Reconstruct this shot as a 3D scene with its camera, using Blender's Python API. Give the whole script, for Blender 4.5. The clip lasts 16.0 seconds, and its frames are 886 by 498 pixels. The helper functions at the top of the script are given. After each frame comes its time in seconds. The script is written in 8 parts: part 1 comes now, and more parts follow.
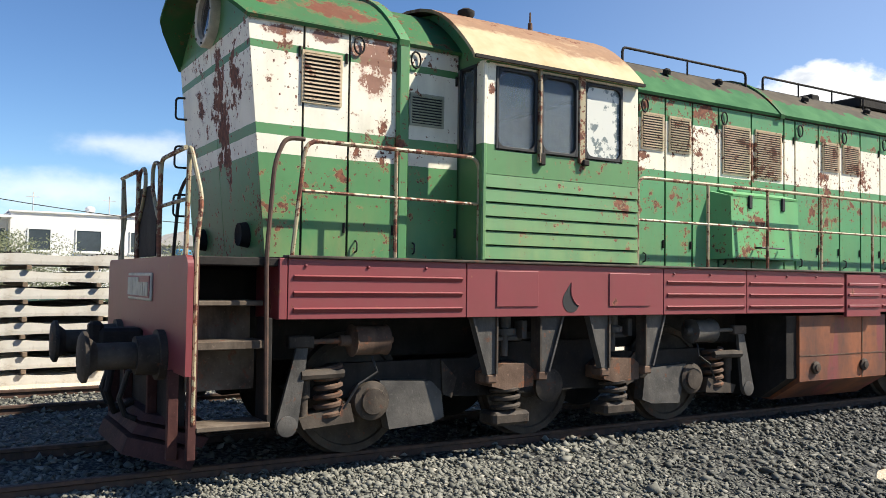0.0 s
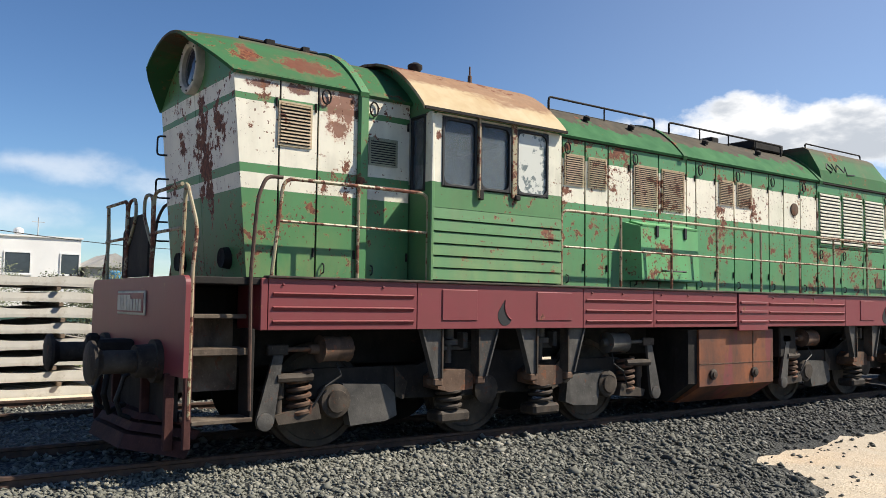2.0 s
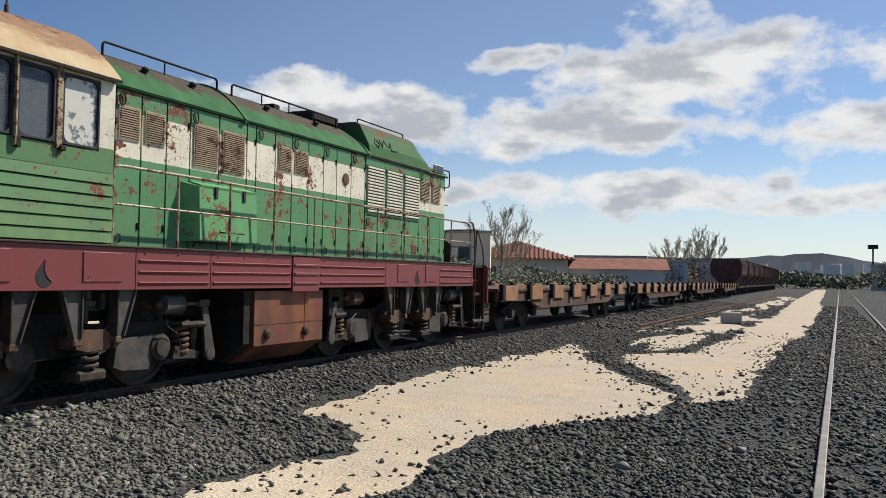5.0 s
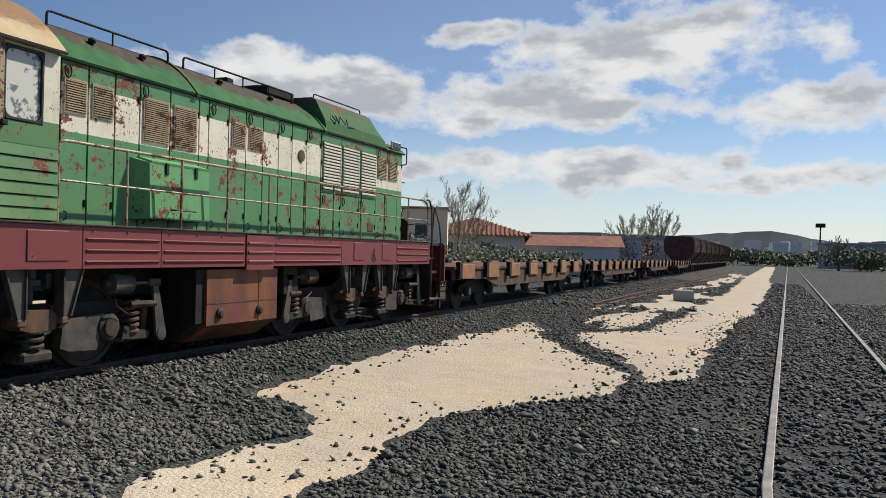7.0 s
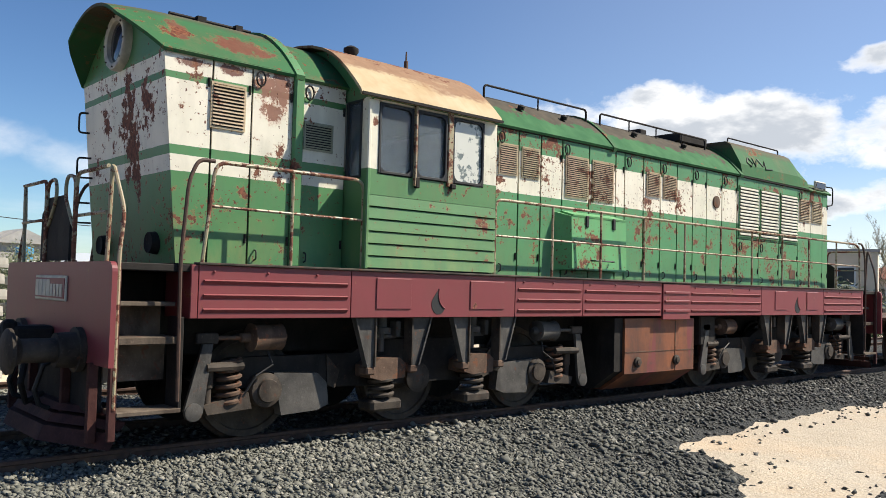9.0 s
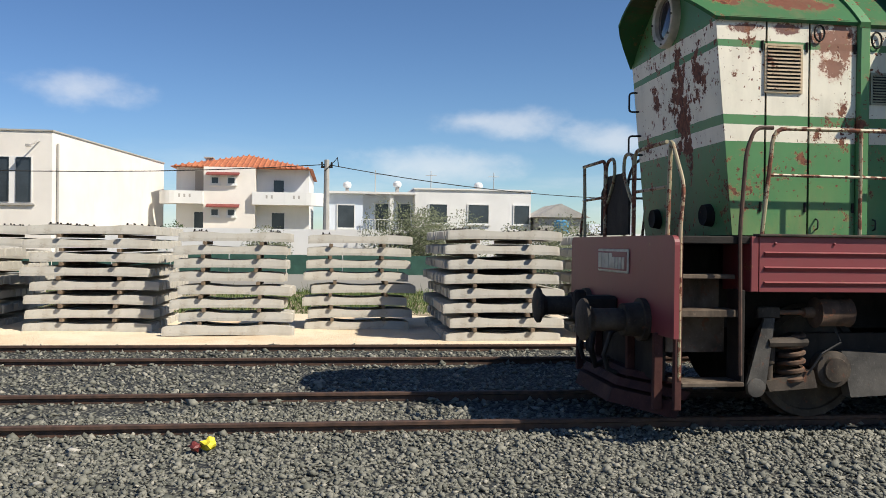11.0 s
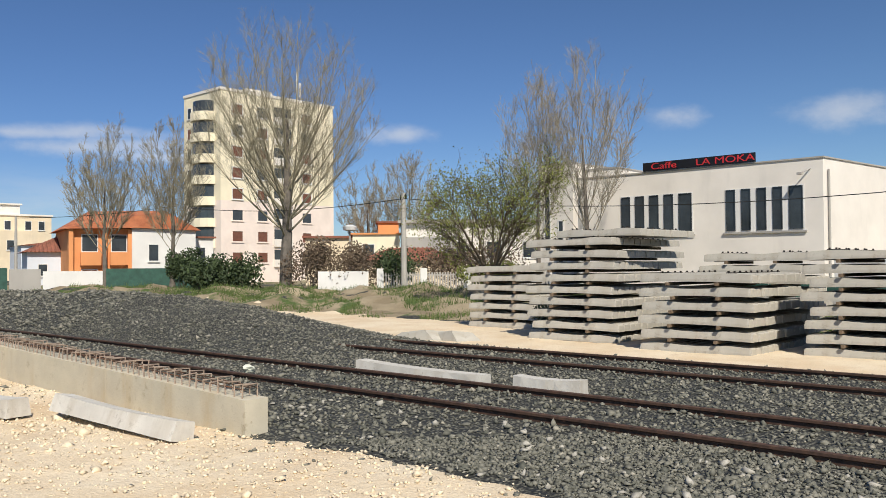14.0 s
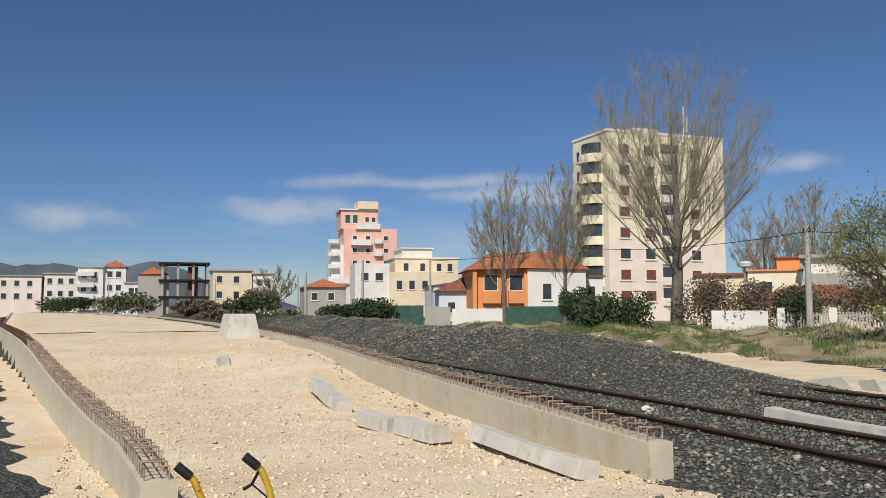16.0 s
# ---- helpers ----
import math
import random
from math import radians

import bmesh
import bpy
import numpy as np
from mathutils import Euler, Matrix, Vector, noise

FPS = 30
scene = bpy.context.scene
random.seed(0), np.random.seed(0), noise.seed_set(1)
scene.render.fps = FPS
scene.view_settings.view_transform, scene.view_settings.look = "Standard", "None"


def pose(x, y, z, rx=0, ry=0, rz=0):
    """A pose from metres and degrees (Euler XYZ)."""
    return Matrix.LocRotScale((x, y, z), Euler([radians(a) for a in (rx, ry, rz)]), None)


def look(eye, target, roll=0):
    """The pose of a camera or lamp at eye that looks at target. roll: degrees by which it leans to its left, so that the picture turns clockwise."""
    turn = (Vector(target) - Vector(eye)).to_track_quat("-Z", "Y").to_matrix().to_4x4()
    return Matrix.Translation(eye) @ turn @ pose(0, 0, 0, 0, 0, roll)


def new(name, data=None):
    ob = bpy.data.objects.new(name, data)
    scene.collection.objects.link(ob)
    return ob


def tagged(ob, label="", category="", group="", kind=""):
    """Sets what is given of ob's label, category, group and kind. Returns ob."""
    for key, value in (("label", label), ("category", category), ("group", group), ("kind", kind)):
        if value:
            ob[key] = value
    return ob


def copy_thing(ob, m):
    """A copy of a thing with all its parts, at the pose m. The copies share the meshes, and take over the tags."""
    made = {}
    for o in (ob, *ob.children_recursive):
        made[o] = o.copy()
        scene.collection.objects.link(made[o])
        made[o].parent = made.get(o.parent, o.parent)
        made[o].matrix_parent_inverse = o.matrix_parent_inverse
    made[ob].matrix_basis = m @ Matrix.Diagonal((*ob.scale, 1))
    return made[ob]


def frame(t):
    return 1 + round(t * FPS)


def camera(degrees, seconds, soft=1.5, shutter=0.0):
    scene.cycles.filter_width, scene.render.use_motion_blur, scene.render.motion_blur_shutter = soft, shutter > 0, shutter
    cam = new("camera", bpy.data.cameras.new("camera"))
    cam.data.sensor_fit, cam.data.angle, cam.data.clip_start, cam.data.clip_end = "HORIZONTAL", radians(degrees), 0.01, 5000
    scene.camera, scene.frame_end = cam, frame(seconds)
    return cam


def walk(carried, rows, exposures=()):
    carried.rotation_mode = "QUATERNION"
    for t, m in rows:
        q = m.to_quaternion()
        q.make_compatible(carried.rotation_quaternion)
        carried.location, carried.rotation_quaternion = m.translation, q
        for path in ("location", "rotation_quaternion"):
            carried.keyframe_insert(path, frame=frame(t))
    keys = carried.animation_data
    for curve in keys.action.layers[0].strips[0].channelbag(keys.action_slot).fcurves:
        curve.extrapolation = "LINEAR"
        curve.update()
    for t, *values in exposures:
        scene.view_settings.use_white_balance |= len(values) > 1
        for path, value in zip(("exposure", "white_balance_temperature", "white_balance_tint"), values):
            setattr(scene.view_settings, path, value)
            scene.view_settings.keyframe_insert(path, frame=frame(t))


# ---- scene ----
PATH = [
    (0, (-0.92, -7.711, 1.71), (0.121, -6.004, 1.785), 0.8),
    (0.5, (-1.767, -8.601, 1.643), (-0.669, -6.931, 1.72), 0.6),
    (1, (-1.772, -8.698, 1.632), (-0.684, -7.023, 1.728), 0.6),
    (1.5, (-1.791, -8.665, 1.628), (-0.67, -7.013, 1.753), 0.8),
    (2, (-1.803, -8.681, 1.648), (-0.626, -7.069, 1.78), 0.8),
    (2.5, (-1.796, -8.683, 1.646), (-0.579, -7.1, 1.758), 0.3),
    (3, (-1.795, -8.676, 1.645), (-0.543, -7.12, 1.762), -0.2),
    (3.5, (-1.789, -8.686, 1.642), (-0.447, -7.206, 1.742), 0.0),
    (4, (-1.78, -8.675, 1.628), (-0.266, -7.371, 1.702), 0.8),
    (4.5, (-1.774, -8.691, 1.618), (-0.081, -7.627, 1.686), 1.3),
    (5, (-1.762, -8.727, 1.615), (0.058, -7.899, 1.678), 1.0),
    (5.2, (-1.744, -8.736, 1.615), (0.11, -7.987, 1.661), 0.7),
    (7.3, (-1.683, -8.673, 1.685), (0.176, -7.936, 1.683), 1.5),
    (7.5, (-1.691, -8.653, 1.686), (0.12, -7.804, 1.705), 1.6),
    (8, (-1.714, -8.597, 1.689), (-0.054, -7.484, 1.757), 1.7),
    (8.2, (-1.732, -8.583, 1.692), (-0.144, -7.37, 1.775), 1.7),
    (10.3, (-2.127, -8.478, 1.799), (-1.395, -6.617, 1.806), 0.7),
    (10.5, (-2.144, -8.447, 1.795), (-1.568, -6.532, 1.792), 0.6),
    (11, (-2.178, -8.355, 1.77), (-1.929, -6.371, 1.758), 0.7),
    (11.5, (-2.178, -8.34, 1.772), (-2.195, -6.34, 1.741), 0.8),
    (12, (-2.151, -8.379, 1.778), (-2.462, -6.403, 1.797), 0.5),
    (12.5, (-2.188, -8.391, 1.796), (-2.748, -6.472, 1.856), 0.1),
    (13, (-2.263, -8.361, 1.781), (-3.105, -6.548, 1.833), -0.1),
    (13.5, (-2.33, -8.357, 1.767), (-3.462, -6.709, 1.798), -0.2),
    (14, (-2.363, -8.372, 1.784), (-3.708, -6.893, 1.828), -0.5),
    (14.5, (-2.398, -8.403, 1.789), (-3.92, -7.106, 1.859), -0.6),
    (15, (-2.45, -8.436, 1.792), (-4.125, -7.347, 1.876), -0.1),
    (15.5, (-2.489, -8.444, 1.791), (-4.267, -7.532, 1.891), -0.1),
    (16, (-2.539, -8.436, 1.802), (-4.394, -7.701, 1.943), -0.2),
]
cam = camera(55.9, 16.0, soft=0.85)
walk(cam, [(t, look(e, g, r)) for t, e, g, r in PATH],
     [(0, .88), (1, .76), (1.5, .74), (2, .58), (2.5, .63), (3, .66), (3.5, .62), (4, .45), (4.5, .24), (5.0, .18), (7.5, .10), (8.0, .28), (10.5, .76), (11, .38), (11.5, .20), (12.5, .27), (14.5, -.06), (16, -.22)])

# ---- light ----
SUN_TO = Vector((0.80, -0.55, 1.0)).normalized()
world = bpy.data.worlds.new("sky")
scene.world = world
world.use_nodes = True
wt = world.node_tree
wt.nodes.clear()


def wnode(kind, **values):
    n = wt.nodes.new(kind)
    for k, v in values.items():
        n.inputs[k].default_value = v
    return n


CUMULUS = [(1.448, .240, .16, .068), (1.215, .256, .075, .022), (1.03, .188, .22, .042), (1.30, .176, .29, .042), (1.61, .165, .11, .045), (1.38, .098, .34, .032), (1.60, .083, .18, .028), (1.85, .20, .16, .05), (2.3, .18, .3, .06), (2.9, .22, .3, .05)]
PUFFS = [(-.276, .162, .075, .026), (-.464, .170, .042, .018), (-.786, .158, .06, .015), (.107, .092, .12, .026), (.33, .125, .08, .022), (.168, .145, .09, .02), (-1.36, .115, .16, .022), (-1.15, .135, .18, .016), (-1.6, .10, .10, .02), (-1.22, .150, .20, .012), (-1.05, .125, .14, .010)]
w_out = wnode("ShaderNodeOutputWorld")
w_bg = wnode("ShaderNodeBackground", Strength=0.072)
w_sky = wnode("ShaderNodeTexSky")
w_sky.sky_type, w_sky.sun_disc = "NISHITA", False
w_sky.sun_elevation = math.asin(SUN_TO.z)
w_sky.sun_rotation = math.atan2(SUN_TO.x, SUN_TO.y)
w_sky.altitude, w_sky.air_density, w_sky.dust_density, w_sky.ozone_density = 600, 1.0, 0.25, 1.6
w_co = wnode("ShaderNodeTexCoord")
w_sep = wnode("ShaderNodeSeparateXYZ")
wt.links.new(w_co.outputs["Generated"], w_sep.inputs[0])


def wmath(op, a, b=0.0, c=0.0):
    n = wt.nodes.new("ShaderNodeMath")
    n.operation = op
    for i, v in enumerate((a, b, c)):
        if isinstance(v, (int, float)):
            n.inputs[i].default_value = v
        else:
            wt.links.new(v, n.inputs[i])
    return n.outputs[0]


def wnoise(scale, detail, squash, shift, rough=0.55):
    m = wt.nodes.new("ShaderNodeMapping")
    m.inputs["Scale"].default_value = (1, 1, squash)
    m.inputs["Location"].default_value = shift
    wt.links.new(w_co.outputs["Generated"], m.inputs[0])
    n = wnode("ShaderNodeTexNoise", Scale=scale, Detail=detail, Roughness=rough)
    wt.links.new(m.outputs[0], n.inputs[0])
    return n.outputs["Fac"]


def wstep(v, lo, hi):
    n = wt.nodes.new("ShaderNodeMapRange")
    n.interpolation_type = "SMOOTHSTEP"
    wt.links.new(v, n.inputs[0])
    n.inputs[1].default_value, n.inputs[2].default_value = lo, hi
    return n.outputs[0]


# cumulus banks towards the far end of the yard, small single clouds and haze low down elsewhere
up = w_sep.outputs["Z"]
bearing = wmath("ARCTAN2", w_sep.outputs["X"], w_sep.outputs["Y"])
fine = wmath("SUBTRACT", wnoise(9.0, 9, 1.7, (0.3, 0.1, 0.35), 0.6), 0.5)
swell = wmath("SUBTRACT", wnoise(5.0, 4, 2.0, (2.3, 1.1, 0.5)), 0.5)


def cloud(az, el, w, h, wobble=0.30):
    dx = wmath("MULTIPLY", wmath("SUBTRACT", wmath("ADD", bearing, wmath("MULTIPLY", swell, wobble)), az), 1 / w)
    dz = wmath("MULTIPLY", wmath("SUBTRACT", wmath("ADD", up, wmath("MULTIPLY", swell, -0.25 * wobble)), el), 1 / h)
    return wmath("SUBTRACT", 1.0, wmath("SQRT", wmath("ADD", wmath("MULTIPLY", dx, dx), wmath("MULTIPLY", dz, dz))))


def layer(rows, wobble):
    top = None
    for row in rows:
        c = cloud(*row, wobble)
        top = c if top is None else wmath("MAXIMUM", top, c)
    return top


field = layer(CUMULUS, 0.24)
dense = wmath("ADD", wmath("ADD", field, 0.04), wmath("MULTIPLY", fine, 2.9))
cumulus = wstep(dense, -0.02, 0.62)
haze = wmath("MULTIPLY", wmath("MULTIPLY", wstep(wnoise(3.6, 8, 5.0, (1.7, 3.1, 0.4), 0.6), 0.46, 0.72), wmath("SUBTRACT", 1.0, wstep(up, 0.03, 0.14))), 0.40)
small = wmath("MULTIPLY", wstep(wmath("ADD", layer(PUFFS, 0.08), wmath("MULTIPLY", fine, 2.4)), 0.0, 1.1), 0.50)
east = wstep(w_sep.outputs["X"], 0.45, 0.95)
veil = wmath("MULTIPLY", east, wmath("ADD", 0.14, wmath("MULTIPLY", wmath("SUBTRACT", 1.0, wstep(up, 0.0, 0.17)), 0.50)))
amount = wmath("MAXIMUM", wmath("MAXIMUM", wmath("MAXIMUM", cumulus, small), haze), veil)
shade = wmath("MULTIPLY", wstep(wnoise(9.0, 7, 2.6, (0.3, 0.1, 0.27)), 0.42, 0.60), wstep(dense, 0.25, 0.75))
cloud_col = wt.nodes.new("ShaderNodeMix")
cloud_col.data_type = "RGBA"
cloud_col.inputs["A"].default_value = (10.2, 10.2, 10.2, 1)
cloud_col.inputs["B"].default_value = (5.6, 6.0, 6.6, 1)
wt.links.new(shade, cloud_col.inputs["Factor"])
deep = wt.nodes.new("ShaderNodeMix")
deep.data_type, deep.blend_type = "RGBA", "MULTIPLY"
deep.inputs["Factor"].default_value = 1.0
deep.inputs["B"].default_value = (0.205 * 0.88, 0.205 * 1.0, 0.205 * 1.11, 1)
wt.links.new(w_sky.outputs[0], deep.inputs["A"])
richer = wnode("ShaderNodeGamma", Gamma=1.22)
wt.links.new(deep.outputs["Result"], richer.inputs[0])
lift = wt.nodes.new("ShaderNodeMix")
lift.data_type, lift.blend_type = "RGBA", "MULTIPLY"
lift.inputs["Factor"].default_value = 1.0
lift.inputs["B"].default_value = (4.9, 4.9, 4.9, 1)
wt.links.new(richer.outputs[0], lift.inputs["A"])
w_mix = wt.nodes.new("ShaderNodeMix")
w_mix.data_type = "RGBA"
wt.links.new(amount, w_mix.inputs["Factor"])
clear = wt.nodes.new("ShaderNodeMix")
clear.data_type, clear.blend_type = "RGBA", "MULTIPLY"
clear.inputs["B"].default_value = (0.70, 0.74, 0.90, 1)
wt.links.new(lift.outputs["Result"], clear.inputs["A"])
wt.links.new(wmath("MULTIPLY", wmath("SUBTRACT", 1.0, wstep(up, 0.02, 0.55)), wstep(w_sep.outputs["X"], 0.30, -1.0)), clear.inputs["Factor"])
wt.links.new(clear.outputs["Result"], w_mix.inputs["A"])
wt.links.new(cloud_col.outputs["Result"], w_mix.inputs["B"])
wt.links.new(w_mix.outputs["Result"], w_bg.inputs["Color"])
wt.links.new(w_bg.outputs[0], w_out.inputs[0])

sun = new("sun", bpy.data.lights.new("sun", "SUN"))
sun.data.energy, sun.data.angle, sun.data.color = 5.0, radians(0.53), (1.0, 0.925, 0.80)
sun.matrix_world = look(SUN_TO * 60, (0, 0, 0))


# ---- materials ----
class Nodes:
    """A small builder for node materials in object coordinates."""

    def __init__(self, name):
        self.m = bpy.data.materials.new(name)
        self.m.use_nodes = True
        self.t = self.m.node_tree
        self.b = self.t.nodes["Principled BSDF"]
        self.co = self.t.nodes.new("ShaderNodeTexCoord").outputs["Object"]

    def put(self, socket, v):
        if isinstance(v, bpy.types.NodeSocket):
            self.t.links.new(v, socket)
        elif isinstance(v, (tuple, list)) and len(v) == 3 and socket.type == "RGBA":
            socket.default_value = (*v, 1)
        else:
            socket.default_value = v

    def scaled(self, s, co=None):
        n = self.t.nodes.new("ShaderNodeMapping")
        self.put(n.inputs[0], co or self.co)
        n.inputs["Scale"].default_value = s
        return n.outputs[0]

    def noise(self, scale, detail=4, rough=0.55, stretch=None, co=None):
        n = self.t.nodes.new("ShaderNodeTexNoise")
        self.put(n.inputs["Vector"], self.scaled(stretch, co) if stretch else (co or self.co))
        n.inputs["Scale"].default_value, n.inputs["Detail"].default_value, n.inputs["Roughness"].default_value = scale, detail, rough
        return n.outputs["Fac"]

    def cells(self, scale, feature="F1", co=None):
        n = self.t.nodes.new("ShaderNodeTexVoronoi")
        n.feature = feature
        self.put(n.inputs["Vector"], co or self.co)
        n.inputs["Scale"].default_value = scale
        return n

    def step(self, v, lo, hi, a=0.0, b=1.0):
        n = self.t.nodes.new("ShaderNodeMapRange")
        self.put(n.inputs[0], v)
        for i, x in enumerate((lo, hi, a, b)):
            n.inputs[i + 1].default_value = x
        return n.outputs[0]

    def math(self, op, a, b=0.0):
        n = self.t.nodes.new("ShaderNodeMath")
        n.operation = op
        self.put(n.inputs[0], a), self.put(n.inputs[1], b)
        return n.outputs[0]

    def mix(self, f, a, b, blend="MIX"):
        n = self.t.nodes.new("ShaderNodeMix")
        n.data_type, n.blend_type = "RGBA", blend
        self.put(n.inputs["Factor"], f), self.put(n.inputs["A"], a), self.put(n.inputs["B"], b)
        return n.outputs["Result"]

    def axis(self, k):
        n = self.t.nodes.new("ShaderNodeSeparateXYZ")
        self.put(n.inputs[0], self.co)
        return n.outputs[k]

    def bands(self, v, lo, hi, stops):
        n = self.t.nodes.new("ShaderNodeValToRGB")
        self.put(n.inputs[0], self.step(v, lo, hi))
        r = n.color_ramp
        r.interpolation = "CONSTANT"
        r.elements.remove(r.elements[1])
        r.elements[0].position, r.elements[0].color = 0.0, (*stops[0][1], 1)
        for p, c in stops[1:]:
            r.elements.new((p - lo) / (hi - lo)).color = (*c, 1)
        return n.outputs[0]

    def random(self):
        return self.t.nodes.new("ShaderNodeObjectInfo").outputs["Random"]

    def island(self):
        return self.t.nodes.new("ShaderNodeNewGeometry").outputs["Random Per Island"]

    def bump(self, h, strength, distance):
        n = self.t.nodes.new("ShaderNodeBump")
        n.inputs["Strength"].default_value, n.inputs["Distance"].default_value = strength, distance
        self.put(n.inputs["Height"], h)
        self.put(self.b.inputs["Normal"], n.outputs[0])

    def done(self, color, rough=0.7, metal=0.0):
        self.put(self.b.inputs["Base Color"], color)
        self.put(self.b.inputs["Roughness"], rough)
        self.put(self.b.inputs["Metallic"], metal)
        return self.m


def simple(name, c, rough=0.7, metal=0.0, vary=0.25, scale=4.0, bump=0.15, dist=0.004):
    """A plain surface with two scales of variation and a fine relief."""
    n = Nodes(name)
    dark = tuple(x * (1 - vary) for x in c)
    light = tuple(min(1, x * (1 + vary * 0.6)) for x in c)
    col = n.mix(n.step(n.noise(scale, 5), 0.3, 0.7), dark, light)
    col = n.mix(n.step(n.noise(scale * 12, 3), 0.45, 0.75, 0, 0.3), col, tuple(x * 0.6 for x in c))
    n.bump(n.noise(scale * 25, 4), bump, dist)
    return n.done(col, rough, metal)


GREEN, WHITE, RUST = (0.066, 0.212, 0.072), (0.82, 0.76, 0.62), (0.14, 0.050, 0.030)


def paint(name, base=None, stops=None, chips=0.5, dirt=0.5, rough=0.5, fade=(0.16, 0.33, 0.14), worn=(), across="X", foot_stain=0.0, stains=()):
    """Weathered enamel: stripes by height, chalky fading, chips down to rust, run marks."""
    n = Nodes(name)
    if stops:
        z = n.math("ADD", n.axis("Z"), n.step(n.noise(4, 3), 0.3, 0.7, -0.003, 0.003))
        col = n.bands(z, 1.6, 4.9, stops)
    else:
        col = n.mix(0.0, base, base)
    col = n.mix(n.step(n.noise(1.1, 6, 0.6), 0.42, 0.75, 0, 0.32 * dirt + 0.05), col, fade)
    foot = n.math("MULTIPLY", n.step(n.axis("Z"), 1.88, 2.45, 1.0, 0.0), n.step(n.noise(3.5, 5, 0.6, (1, 1, 0.4)), 0.40, 0.62, 0, 0.75))
    col = n.mix(n.math("MULTIPLY", foot, foot_stain), col, (0.26, 0.29, 0.10))
    for u, h, ru, rh, c in stains:
        du = n.math("MULTIPLY", n.math("SUBTRACT", n.axis(across), u), 1 / ru)
        dh = n.math("MULTIPLY", n.math("SUBTRACT", n.axis("Z"), h), 1 / rh)
        r2 = n.math("ADD", n.math("ADD", n.math("MULTIPLY", du, du), n.math("MULTIPLY", dh, dh)), n.step(n.noise(9, 9, 0.76), 0.28, 0.72, -1.9, 1.5))
        col = n.mix(n.step(r2, 0.7, 1.6, 0.45, 0), col, tuple(min(1, x * 2.2) for x in c))
        col = n.mix(n.step(r2, 0.72, 0.84, 0.95, 0), col, n.mix(n.noise(16, 6, 0.65), tuple(x * 0.8 for x in c), tuple(x * 1.5 for x in c)))
    film = n.math("MULTIPLY", n.step(n.noise(2.6, 8, 0.66), 0.38, 0.72), n.step(n.noise(14, 5, 0.6, (1, 1, 0.18)), 0.30, 0.66, 0.25, 1.0))
    col = n.mix(n.math("MULTIPLY", film, 0.16 + 0.26 * dirt), col, (0.070, 0.066, 0.038))
    runs = n.noise(5.0, 5, 0.6, (1, 1, 0.12))
    col = n.mix(n.step(runs, 0.52, 0.8, 0, 0.5 * dirt), col, (0.20, 0.13, 0.075), "MIX")
    where = n.noise(1.3, 3)
    big = n.math("ADD", n.noise(5.5, 8, 0.70), n.math("MULTIPLY", n.math("SUBTRACT", where, 0.5), 0.5))
    for u, h, ru, rh, k in worn:
        du = n.math("MULTIPLY", n.math("SUBTRACT", n.axis(across), u), 1 / ru)
        dh = n.math("MULTIPLY", n.math("SUBTRACT", n.axis("Z"), h), 1 / rh)
        r2 = n.math("ADD", n.math("MULTIPLY", du, du), n.math("MULTIPLY", dh, dh))
        big = n.math("ADD", big, n.step(r2, 0.0, 1.0, k, 0.0))
    cut = 0.735 - 0.17 * chips
    halo = n.step(big, cut - 0.03, cut, 0, 0.55)
    chip = n.step(big, cut, cut + 0.008)
    small = n.math("ADD", n.noise(21, 5, 0.62), n.math("MULTIPLY", n.math("SUBTRACT", where, 0.5), 0.35))
    scut = 0.735 - 0.15 * chips
    chip = n.math("MAXIMUM", chip, n.step(small, scut, scut + 0.012))
    rust = n.mix(n.step(n.noise(24, 5), 0.35, 0.7), (0.075, 0.026, 0.018), (0.24, 0.085, 0.042))
    col = n.mix(halo, col, (0.34, 0.16, 0.07))
    col = n.mix(chip, col, rust)
    n.bump(n.math("SUBTRACT", n.noise(2.2, 3), n.math("MULTIPLY", chip, 0.25)), 0.22, 0.02)
    return n.done(col, n.step(chip, 0, 1, rough, 0.85))


M = {}
M["short_hood"] = paint("short_hood_paint", stops=[(1.6, GREEN), (2.74, WHITE), (2.89, GREEN), (2.985, WHITE), (3.60, GREEN), (3.67, WHITE), (3.87, GREEN)], chips=0.66, dirt=0.4, foot_stain=0.7, stains=[(2.40, 3.70, .20, .17, (.21, .085, .048)), (2.36, 3.44, .12, .09, (.21, .085, .048)), (1.93, 3.80, .14, .05, (.13, .045, .028)), (1.5, 3.79, .14, .04, (.13, .045, .028))],
                        worn=[(2.40, 3.66, .26, .34, .05), (1.95, 3.80, .22, .10, .13), (1.5, 3.79, .18, .09, .10)])
M["nose"] = paint("nose_paint", stops=[(1.6, GREEN), (2.74, WHITE), (2.89, GREEN), (2.985, WHITE), (3.60, GREEN), (3.67, WHITE), (3.84, GREEN)], chips=0.80, dirt=0.35, across="Y",
                  worn=[(-.16, 3.20, .30, .62, .20), (-.62, 3.40, .28, .36, .15), (-.3, 2.75, .14, .35, .16), (.45, 3.35, .40, .40, .12)])
M["long_hood"] = paint("long_hood_paint", stops=[(1.6, (0.078, 0.255, 0.105)), (2.97, WHITE), (3.54, (0.072, 0.235, 0.096))], chips=0.80, dirt=0.4, foot_stain=0.4)
M["cab"] = paint("cab_paint", stops=[(1.6, (0.088, 0.218, 0.078)), (2.95, WHITE), (3.70, (0.085, 0.20, 0.078))], chips=0.55, dirt=0.5, foot_stain=0.6)
M["green"] = paint("green_paint", base=GREEN, chips=0.6, dirt=0.5)
